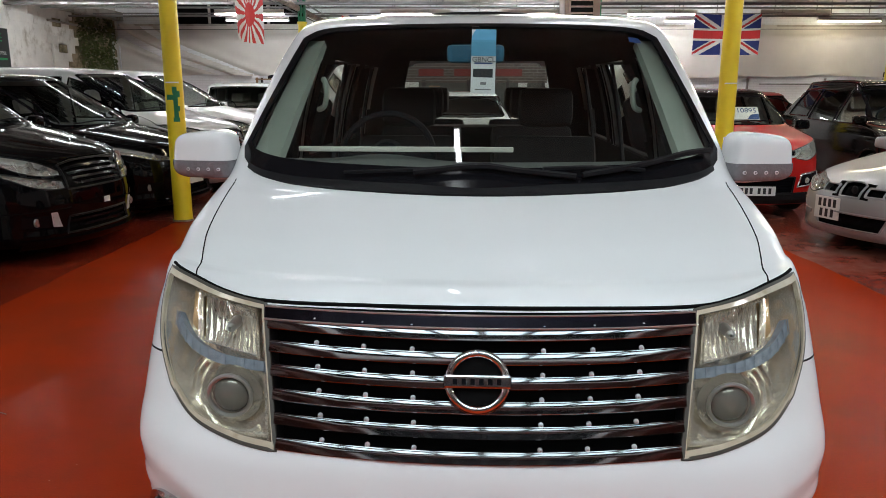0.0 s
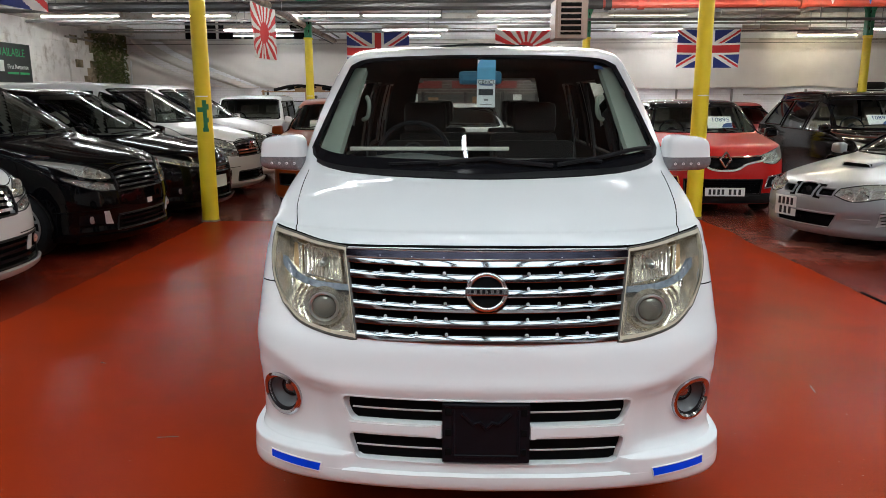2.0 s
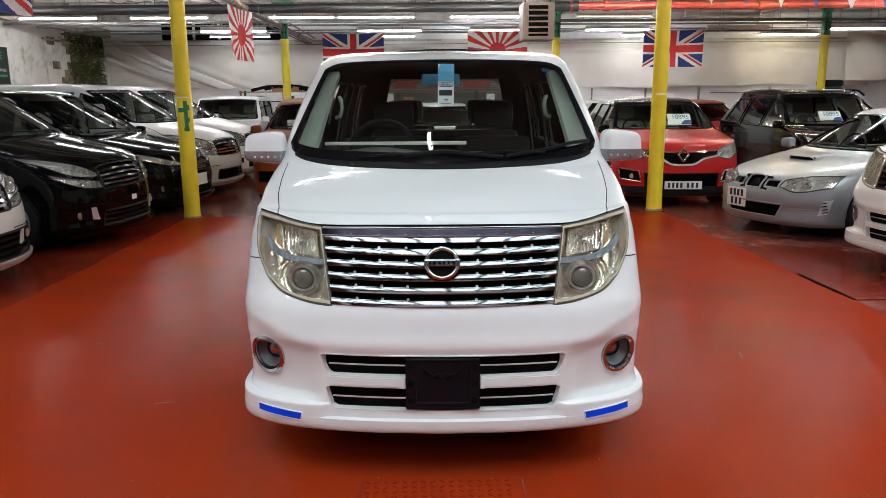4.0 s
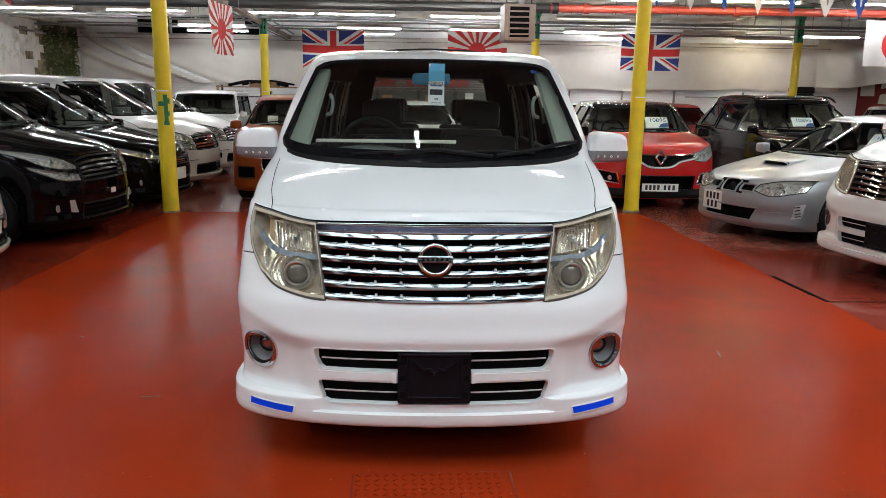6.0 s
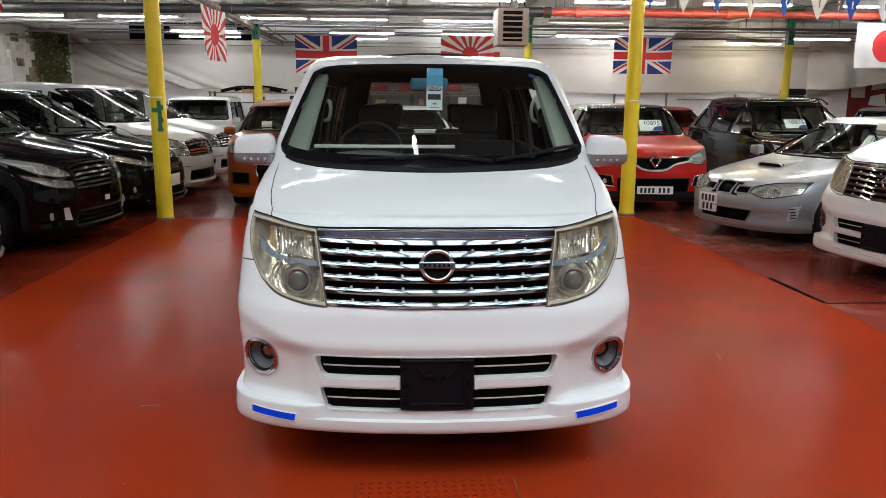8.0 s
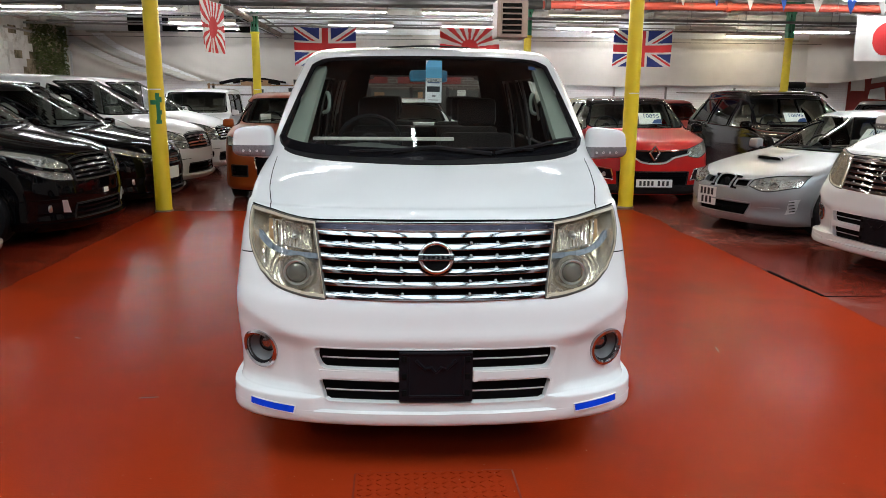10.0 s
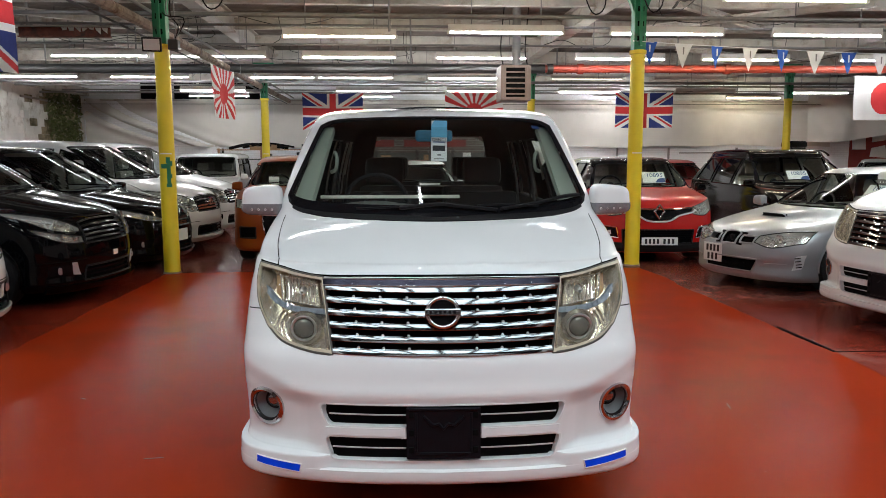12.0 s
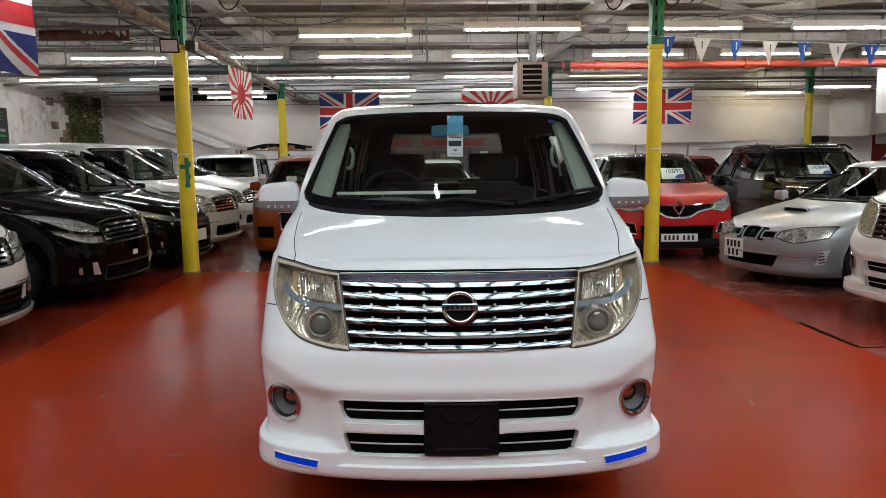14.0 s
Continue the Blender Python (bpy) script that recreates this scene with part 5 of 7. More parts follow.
def van_cabin(car, shell):
    add_interior(car, shell, 0.80, 1.365, 0.84, 0.66, 4.5, SEAT, VAN_DASH, rows=3)
    box_part("dash_strip", (-0.66, 1.235, 1.366), (0.13, 1.262, 1.384), PALE_STRIP, car, 0.004, "satin metal dashboard strip")
    for s in (1, -1):
        g = coons([(s * 0.690, 1.36), (s * 0.815, 1.36)], [(s * 0.615, 1.80), (s * 0.685, 1.80)], n=14, m=6)
        piece("pillar_trim", *shell.sheet("front", g, -0.03, 0.03), CREAM, car, "pale green-grey pillar trim")
        c = shell.place("front", s * 0.62, 1.66, -0.12)
        pts = [c + np.array([0, 0.02, 0.060]), c + np.array([-s * 0.012, 0, 0.042]), c + np.array([-s * 0.016, -0.01, 0]), c + np.array([-s * 0.004, 0, -0.042]), c + np.array([s * 0.022, 0.02, -0.055])]
        piece("grab_handle", *tube(line(pts, 18), 0.011, 8), CREAM, car)
        for y in (2.05, 2.95):
            p = [(s * 0.63, y + 0.1, 1.70), (s * 0.67, y + 0.05, 1.45), (s * 0.70, y, 1.15)]
            piece("seat_belt", *tube(line(p, 12), 0.010, 6), CABIN, car)
    c = shell.place("front", -0.012, 1.772, -0.06)
    mir = box_part("rear_view_mirror", (-0.110, -0.02, -0.034), (0.110, 0.025, 0.034), MIRROR_BLUE, car, 0.022, "blue-tinted rear-view mirror")
    mir.matrix_local = Matrix.Translation(c)
    box_part("mirror_stalk", (-0.014, -0.01, 0.03), (0.014, 0.02, 0.10), TRIM, mir, 0.004)
    box_part("rear_bench", (-0.56, 3.55, 0.85), (0.56, 3.75, 1.34), SEAT, car, 0.05, "dark rear seat back")
    # hang tag: blue top, white foot, bars for the writing
    tag = box_part("hang_tag", (-0.046, -0.001, -0.12), (0.046, 0.001, 0.12), PAPER, car, 0, "blue and white hanging paper tag with dark bars")
    tag.matrix_local = Matrix.Translation(c + np.array([0.030, -0.040, -0.030])) @ pose(0, 0, 0, -12, 1, 0)
    g = coons([(-0.046, 0.020), (0.046, 0.020)], [(-0.030, 0.121), (0.046, 0.121)], [(-0.046, 0.020), (-0.046, 0.09), (-0.030, 0.121)], n=8, m=5)
    piece("tag_top", [(x, -0.0025, z) for x, z in g.reshape(-1, 2)], grid_faces(8, 5), CARD_BLUE, tag, smooth=False)
    for nm, x0, z0, x1, z1, mm in (("tag_bar", -0.034, -0.010, 0.034, -0.004, CARD_NAVY), ("tag_panel", -0.038, -0.060, 0.036, -0.028, INK), ("tag_bar", -0.01, -0.088, 0.012, -0.078, STEEL), ("tag_bar", -0.03, -0.108, 0.03, -0.104, STEEL)):
        box_part(nm, (x0, -0.003, z0), (x1, -0.0015, z1), mm, tag, 0)
    add_text("tag_lettering", "GBNCL", 0.027, INK, tag, pose(0.001, -0.0035, 0.006, 90))
    st = coons([(-0.755, 1.350), (-0.690, 1.350)], [(-0.745, 1.376), (-0.682, 1.376)], n=3, m=5)
    piece("windscreen_sticker", *shell.sheet("front", st, -0.010), PAPER, car, "small white sticker")
    st = coons([(0.575, 1.775), (0.625, 1.770)], [(0.575, 1.795), (0.615, 1.790)], n=3, m=4)
    piece("windscreen_sticker", *shell.sheet("front", st, -0.010), CARD_NAVY, car, "small blue sticker")
    # wipers
    for pts, r in (([(-0.42, 1.318), (-0.2, 1.330), (0.04, 1.345)], 0.006), ([(-0.20, 1.322), (0.0, 1.342), (0.12, 1.330), (0.30, 1.312)], 0.010), ([(0.20, 1.335), (0.35, 1.338), (0.52, 1.328)], 0.006), ([(0.32, 1.316), (0.52, 1.345), (0.66, 1.372), (0.76, 1.380)], 0.010)):
        piece("wiper", *shell.seam("front", pts, r, 0.024), TRIM, car, "black wiper")
    cowl = coons([(-0.775, 1.330), (-0.70, 1.309), (-0.5, 1.289), (0, 1.278), (0.5, 1.289), (0.70, 1.309), (0.775, 1.330)], [(-0.775, 1.346), (-0.70, 1.326), (-0.5, 1.310), (0, 1.300), (0.5, 1.310), (0.70, 1.326), (0.775, 1.346)], n=4, m=48)
    piece("cowl", *shell.sheet("front", cowl, 0.006, 0.006), TRIM, car, "black plastic cowl")
    # roof wind deflector
    xs = np.linspace(-0.42, 0.42, 21)
    piece("roof_deflector", *tube([(x, 2.0 + 0.12 * (x / 0.42) ** 2, 1.922 - 0.02 * (x / 0.42) ** 2) for x in xs], 0.006, 6), TRIM, car, "dark sunroof deflector")


van_cabin(van, van_shell)

# ---- the other vehicles ----
def rows_for(L, H, W, sill=0.22, nose_z=0.62, lip=0.0, hood=(0.95, 0.12), cowl=(1.12, 0.95), roof=(0.0, 1.95), bow=0.16, corner=0.42, tail=0.45, tumble=0.78, grille_lean=0.06):
    """Body rings of an ordinary car from a few sizes: bonnet lip (z, y), cowl (z, y), roof front (drop from the top, y)."""
    hz, hy = hood
    cz, cy = cowl
    rz, ry = H - 0.09 - roof[0], roof[1]
    r = [(sill - 0.02, 0.05, bow, corner, 4.5, W * 0.96, L - 0.06), (sill + 0.03, 0.0 + lip, bow, corner, 4.5, W * 0.985, L - 0.02), (0.36, 0.012, bow, corner, 4.5, W * 0.985, L), (nose_z - 0.1, 0.0, bow, corner, 4.5, W * 0.99, L),
         (nose_z, 0.008, bow, corner, 4.5, W, L), ((nose_z + hz) / 2, grille_lean * 0.55 + 0.008, bow, corner, 4.5, W, L - 0.01), (hz - 0.03, hy * 0.75, bow + 0.02, corner, 4.5, W * 0.995, L - 0.02), (hz, hy, bow + 0.02, corner, 4.5, W * 0.99, L - 0.03)]
    for k in (0.12, 0.35, 0.65, 0.88):
        r.append((hz + (cz - hz) * (k ** 0.72), hy + (cy - hy) * k, bow + 0.02, corner, 4.5, W * (0.99 - 0.02 * k), L - 0.03 - 0.02 * k))
    r.append((cz, cy, bow, corner, 4.5, W * 0.965, L - 0.06))
    for k in (0.3, 0.65, 0.9):
        r.append((cz + (rz - cz) * k, cy + (ry - cy) * (k ** 1.05), bow * (1 - 0.5 * k), corner * (1 - 0.5 * k), 4.5, W * (0.965 - (0.965 - tumble) * k ** 1.1), L - 0.06 - tail * k))
    r += [(rz, ry, bow * 0.45, corner * 0.5, 4.5, W * tumble, L - 0.06 - tail), (H - 0.05, ry + 0.14, bow * 0.4, 0.2, 4, W * tumble * 0.94, L - 0.1 - tail), (H - 0.02, ry + 0.36, 0.06, 0.2, 3, W * tumble * 0.82, L - 0.25 - tail),
          (H - 0.004, ry + 0.8, 0.04, 0.2, 2.5, W * tumble * 0.5, L - 0.6 - tail), (H, (ry + L - tail) / 2 - 0.1, 0, 0.1, 2, 0.05, (ry + L - tail) / 2 + 0.1)]
    return r


def make_car(name, m, label, category, rows, paint, wheels, r_wheel, screen, windows, lamps=(), mouths=(), group="", cloth=SEAT_GREY, mirror=None, roof_paint=None, cabin=True, wheel_w=0.22, arch_paint=None, lens=LENS, seams=()):
    """A whole car from its rings. screen: half widths and heights (bottom half, bottom z, top half, top z). windows: flank outlines in y, z. lamps: outlines on one side. mouths: (outline, style)."""
    shell = Shell(rows)
    car = thing(name, m, label, category, group)
    W, L = max(r[5] for r in rows), max(r[6] for r in rows)
    b, zb, t, zt = screen
    scr = coons([(-b, zb + 0.035), (-b * 0.93, zb + 0.006), (-b * 0.6, zb), (0, zb), (b * 0.6, zb), (b * 0.93, zb + 0.006), (b, zb + 0.035)], [(-t, zt - 0.02), (-t * 0.9, zt), (-t * 0.5, zt + 0.008), (0, zt + 0.01), (t * 0.5, zt + 0.008), (t * 0.9, zt), (t, zt - 0.02)], n=16, m=32)
    inn = scr.copy()
    c = border(scr).mean(0)
    inn = c + (scr - c) * np.array([0.955, 0.93])
    wins = [coons(**w, n=8, m=14) for w in windows]
    arches = [np.array([(y + (r_wheel + 0.055) * math.cos(a), r_wheel + (r_wheel + 0.055) * math.sin(a)) for a in np.linspace(-0.5, math.pi + 0.5, 36)]) for y in wheels]
    lamp_g = [mirrored(coons(**q, n=9, m=16), s) for q in lamps for s in (1, -1)]
    mouth_g = [(coons(**q, n=6, m=30), style) for q, style in mouths]
    cuts = [("front", border(scr), 1)] + [("front", border(g), 1) for g in lamp_g] + [("front", border(g), 1) for g, _ in mouth_g]
    cuts += [("side", border(w), s) for w in wins for s in (1, -1)] + [("side", a, s) for a in arches for s in (1, -1)]
    v, f = shell.body(cuts, rings=84)
    if roof_paint:
        idx = [1 if min(v[i][2] for i in q) > zb + 0.02 else 0 for q in f]
        piece("body", v, f, [paint, roof_paint], car, index=idx, sharp=50)
    else:
        piece("body", v, f, paint, car, sharp=50)
    if cabin:
        lv, lf = shell.body([("front", border(scr), 1)] + [("side", border(w), s) for w in wins for s in (1, -1)], rings=40, low=zb - 0.25, shrink=0.955)
        keep = [q for q in lf if np.mean([lv[i][1] for i in q]) > shell.front(np.float64(0), np.float64(zb)) + 0.1]
        piece("headlining", lv, keep, PALE_LINING, car)
        cy = float(shell.front(np.float64(0), np.float64(zb)))
        add_interior(car, shell, cy, zb + 0.03, W * 0.9, zb - 0.62, L, cloth, rows=2)
    box_part("underbody", (-W + 0.24, 0.25, 0.17), (W - 0.24, L - 0.25, 0.62), VOID, car, 0.02)
    ws = piece("windscreen", *shell.sheet("front", scr, -0.004), SCREEN_GLASS, car, "windscreen")
    ws.visible_shadow = False
    piece("screen_border", *shell.band("front", border(scr), border(inn), 0.001, 0.004), GLOSS, ws)
    for pts in ([(-b * 0.75, zb + 0.02), (-b * 0.3, zb + 0.045), (b * 0.1, zb + 0.03)], [(-b * 0.05, zb + 0.02), (b * 0.4, zb + 0.045), (b * 0.72, zb + 0.03)]):
        piece("wiper", *shell.seam("front", pts, 0.009, 0.016), TRIM, car)
    for k, w in enumerate(wins):
        for s in (1, -1):
            o = piece("side_window", *shell.sheet("side", w, -0.006, 0, s), CLEAR if k == 0 else PRIVACY, car)
            o.visible_shadow = False
            piece("window_seal", *shell.seam("side", border(w), 0.011, 0.002, s, close=True), GLOSS, o)
    for g in lamp_g:
        lamp = piece("headlamp", *shell.sheet("front", g, 0.003, 0.01), lens, car, "clear headlamp")
        lamp.visible_shadow = False
        o = border(g)
        piece("gasket", *shell.seam("front", o, 0.006, -0.001, close=True), TRIM, lamp)
        piece("reflector", *shell.sheet("front", g, -0.045), REFLECT, lamp)
        cc = o.mean(0)
        piece("lamp_housing", *shell.band("front", o, cc + (o - cc) * 0.985, -0.004, 0.07), SATIN, lamp)
        wide = np.ptp(o[:, 0])
        side = 1 if cc[0] > 0 else -1
        for dx in (-0.25, 0.0, 0.26):
            edge = g[:, int(np.argmin(np.abs(g[g.shape[0] // 2, :, 0] - (cc[0] + (dx + 0.12) * wide))))]
            q = edge[[1, -2]]
            if wide > 0.36:
                piece("partition", *tube(shell.place("front", q[:, 0], q[:, 1], -0.02), 0.006, 6), REFLECT, lamp)
            if dx == 0.26 * side or abs(cc[0] + dx * wide) > 0.78 * W:
                continue
            col = g[:, int(np.argmin(np.abs(g[g.shape[0] // 2, :, 0] - (cc[0] + dx * wide))))]
            at = shell.place("front", col[:, 0].mean(), col[:, 1].mean(), -0.012)
            rr = min(wide * 0.2, 0.44 * np.ptp(col[:, 1]))
            piece("lamp_bowl", *lathe([(0.0, rr), (rr * 0.3, rr * 0.85), (rr * 0.6, rr * 0.5), (rr * 0.7, 0.004)], 22, "y", at), REFLECT, lamp)
            bm = bmesh.new()
            bmesh.ops.create_uvsphere(bm, u_segments=14, v_segments=8, radius=rr * 0.36, matrix=Matrix.Translation(at + np.array([0, 0.012, 0])) @ Matrix.Diagonal((1, 0.6, 1, 1)))
            part("projector_lens", bm, CHROME, lamp, "", True)
    for g, style in mouth_g:
        o = border(g)
        cc = o.mean(0)
        frame_m = {"chrome": CHROME, "gloss": GLOSS, "dark": TRIM, "paint": paint}[style.split("_")[0]]
        mouth = piece("grille", *shell.seam("front", o, 0.011, 0.002, close=True), frame_m, car, "grille opening with bars")
        piece("grille_backing", *shell.sheet("front", g, -0.05), VOID, mouth)
        bars = int(style.split("_")[1])
        bar_m = CHROME if style.endswith("bright") else paint if style.endswith("body") else GLOSS
        for k in range(bars):
            row = (g[:1] * (1 - (k + 1) / (bars + 1)) + g[-1:] * (k + 1) / (bars + 1))[0]
            th = 0.24 * np.ptp(o[:, 1]) / (bars + 1)
            strip = np.stack([row - np.array([0, th]), row + np.array([0, th])], 0)
            piece("slat", *shell.sheet("front", strip, -0.004, 0.03), bar_m, mouth)
    for s in (1, -1):
        for arch in arches:
            piece("arch_lip", *shell.seam("side", arch[arch[:, 1] > 0.23], 0.014, 0.002, s, n=36), arch_paint or paint, car)
            q = arch[arch[:, 1] > 0.2]
            a3, b3 = shell.place("side", q[:, 0], q[:, 1], -0.002, s), shell.place("side", q[:, 0], q[:, 1], -0.24, s)
            piece("wheel_arch", [*a3, *b3], grid_faces(2, len(q)), VOID, car)
        for where, pts in seams:
            q = [(s * x, z) for x, z in pts] if where == "front" else pts
            piece("panel_gap", *shell.seam(where, q, 0.0045, -0.001, s, n=24), VOID, car)
    if mirror:
        add_mirror(car, *mirror, paint if not roof_paint else roof_paint, (0.17, 0.12, 0.13), lamp=False)
    add_wheels(car, wheels, r_wheel, wheel_w, W * 0.985)
    return car, shell


def quad(x0, x1, z0, z1, x2=None, x3=None, z2=None, z3=None):
    """Border curves of a four-cornered patch: bottom x0-x1 at z0 (z2 at the right), top x2-x3 at z1 (z3 at the right)."""
    x2, x3 = x0 if x2 is None else x2, x1 if x3 is None else x3
    z2, z3 = z0 if z2 is None else z2, z1 if z3 is None else z3
    return dict(bottom=[(x0, z0), (x1, z2)], top=[(x2, z1), (x3, z3)])


MPV = rows_for(4.87, 1.87, 0.92, sill=0.20, nose_z=0.60, hood=(0.945, 0.15), cowl=(1.19, 1.02), roof=(0.02, 2.12), bow=0.20, corner=0.54, tail=0.3, tumble=0.80)
MPV_WIN = [dict(bottom=[(1.30, 1.13), (2.30, 1.13)], top=[(1.95, 1.60), (2.26, 1.70)], left=[(1.30, 1.13), (1.62, 1.42), (1.95, 1.60)]), quad(2.40, 3.45, 1.13, 1.71, 2.38, 3.40), quad(3.53, 4.55, 1.13, 1.71, 3.50, 4.25)]
MPV_LAMPS = [dict(bottom=[(0.43, 0.795), (0.60, 0.800), (0.76, 0.850), (0.885, 0.975)], top=[(0.425, 0.830), (0.58, 0.925), (0.74, 0.985), (0.893, 1.030)]), dict(bottom=[(0.425, 0.675), (0.58, 0.680), (0.72, 0.720), (0.845, 0.800)], top=[(0.44, 0.745), (0.58, 0.775), (0.72, 0.805), (0.865, 0.850)])]
MPV_MOUTHS = [(dict(bottom=[(-0.40, 0.665), (0.40, 0.665)], top=[(-0.42, 0.885), (-0.2, 0.915), (0.2, 0.915), (0.42, 0.885)]), "dark_4_bright"), (quad(-0.46, 0.46, 0.27, 0.42, -0.42, 0.42), "dark_2")]
MPV_SEAMS = [("front", [(0.89, 1.03), (0.86, 1.08), (0.82, 1.14), (0.81, 1.18)]), ("front", [(-0.0, 0.937), (0.25, 0.933), (0.42, 0.90), (0.58, 0.94), (0.74, 1.0), (0.89, 1.045)]), ("front", [(0.40, 0.50), (0.70, 0.495), (0.90, 0.49)]), ("side", [(1.28, 0.35), (1.26, 0.8), (1.30, 1.1)]), ("side", [(2.35, 0.3), (2.35, 1.1)])]


def mpv_extras(car, shell, paint, badge=True, lower="black"):
    for s in (1, -1):
        fogc = np.array([s * 0.70, 0.40])
        g = coons([(s * 0.60, 0.345), (s * 0.80, 0.355)], [(s * 0.56, 0.455), (s * 0.80, 0.455)], n=4, m=8)
        f = piece("fog_lamp", *shell.sheet("front", g, 0.004, 0.01), GLOSS, car, "fog lamp in a dark surround")
        c = shell.place("front", fogc[0], fogc[1], 0.006)
        piece("fog_lens", *lathe([(-0.004, 0.004), (-0.003, 0.035), (0.01, 0.042)], 18, "y", c), SATIN, f)
        if lower == "plain":
            continue
        g = coons([(s * 0.50, 0.335), (s * 0.58, 0.345)], [(s * 0.545, 0.475), (s * 0.60, 0.475)], n=4, m=4)
        piece("bumper_fin", *shell.sheet("front", g, 0.006, 0.01), ALLOY if lower == "black" else paint, car)
    lip = coons([(-0.80, 0.185), (-0.4, 0.165), (0, 0.160), (0.4, 0.165), (0.80, 0.185)], [(-0.82, 0.245), (-0.4, 0.230), (0, 0.228), (0.4, 0.230), (0.82, 0.245)], n=4, m=30)
    lip[..., 1] = np.maximum(lip[..., 1], 0.183)
    v, f = shell.sheet("front", lip, 0.035, 0.06)
    piece("front_spoiler", v, f, paint, car, "deep front spoiler lip")
    if badge:
        c = shell.place("front", 0.0, 0.80, 0.02)
        ring = [(c[0] + 0.075 * math.cos(a), c[1], c[2] + 0.05 * math.sin(a)) for a in np.linspace(0, 2 * math.pi, 28, endpoint=False)]
        piece("emblem", *joined(tube(ring, 0.007, 6, True), tube([(c[0], c[1], c[2] - 0.045), (c[0], c[1], c[2] + 0.045)], 0.008, 6), tube([(c[0] - 0.045, c[1], c[2] + 0.02), (c[0] + 0.045, c[1], c[2] + 0.02)], 0.008, 6)), CHROME, car, "chrome emblem")


def make_mpv(m, label, paint, sticker=False, badge=True, lower_mouth=MPV_MOUTHS[1]):
    bars = [(MPV_MOUTHS[0][0], "dark_4" if paint is BLACK else "dark_4_bright"), lower_mouth]
    car, sh = make_car("people_carrier", m, label, "people carrier", MPV, paint, (0.87, 3.85), 0.335, (0.81, 1.205, 0.68, 1.755), MPV_WIN, MPV_LAMPS, bars, "people carriers parked in a row", mirror=(0.875, 1.42, 1.20), seams=MPV_SEAMS)
    mpv_extras(car, sh, paint, badge, "black" if paint is BLACK else "white")
    if sticker:
        c = sh.place("front", 0.06, 0.515, 0.006)
        box_part("plate_sticker", (c[0] - 0.045, c[1] - 0.004, c[2] - 0.028), (c[0] + 0.045, c[1], c[2] + 0.028), PAPER, car)
    return car, sh


make_mpv(pose(-3.42, 7.30, 0, 0, 0, 80), "glossy black people carrier with chrome headlamps, parked beside the aisle", BLACK, True, False)
make_mpv(pose(-3.36, 11.80, 0, 0, 0, 79), "white people carrier with chrome grille, parked in a row", WHITE)
make_mpv(pose(-3.36, 14.10, 0, 0, 0, 79), "white people carrier behind another in a row", WHITE)
make_mpv(pose(-3.77, 4.98, 0, 0, 0, 79), "white people carrier with black lower grille beside the aisle", WHITE, lower_mouth=(quad(-0.74, 0.74, 0.245, 0.47, -0.80, 0.80), "dark_3"))

# black people carrier with narrow lamps
LOW_MPV = rows_for(4.80, 1.75, 0.90, sill=0.20, nose_z=0.58, hood=(0.86, 0.14), cowl=(1.08, 1.0), roof=(0.02, 2.15), bow=0.22, corner=0.50, tail=0.35, tumble=0.78)
est, est_sh = make_car("people_carrier", pose(-3.30, 9.62, 0, 0, 0, 79), "low black people carrier with slim headlamps, parked in a row", "people carrier", LOW_MPV, BLACK, (0.98, 3.9), 0.33, (0.79, 1.10, 0.66, 1.655),
                       [dict(bottom=[(1.30, 1.06), (2.30, 1.06)], top=[(2.0, 1.50), (2.26, 1.57)], left=[(1.30, 1.06), (1.62, 1.32), (2.0, 1.50)]), quad(2.40, 3.45, 1.06, 1.58, 2.38, 3.40)],
                       [dict(bottom=[(0.36, 0.695), (0.60, 0.715), (0.86, 0.80)], top=[(0.36, 0.735), (0.60, 0.80), (0.87, 0.90)])], [(quad(-0.40, 0.40, 0.26, 0.40), "dark_2"), (quad(-0.34, 0.34, 0.60, 0.68), "dark_2_bright")],
                       "people carriers parked in a row", mirror=(0.86, 1.45, 1.12), seams=[("front", [(0.87, 0.91), (0.84, 0.97), (0.79, 1.06)]), ("side", [(1.28, 0.35), (1.26, 0.8), (1.30, 1.05)])])
mpv_extras(est, est_sh, BLACK, False, "plain")
number_plate(est, 0, -0.02, 0.47, 0.33, 0.165, 0)

# small white boxy car, facing down the hall
CUBE = rows_for(3.90, 1.65, 0.84, sill=0.2, nose_z=0.58, hood=(0.94, 0.10), cowl=(1.06, 0.72), roof=(0.0, 1.15), bow=0.10, corner=0.3, tail=0.15, tumble=0.88)
make_car("small_car", pose(-4.75, 16.4, 0, 0, 0, 4), "small white boxy car with dark windows near the back wall", "car", CUBE, WHITE, (0.75, 3.2), 0.29, (0.74, 1.08, 0.68, 1.55),
         [quad(1.05, 2.0, 1.02, 1.50, 1.22, 1.98), quad(2.1, 3.3, 1.02, 1.50, 2.1, 3.2)], [quad(0.50, 0.78, 0.74, 0.90)], [(quad(-0.4, 0.4, 0.66, 0.78), "dark_2")], mirror=(0.80, 1.05, 1.08))

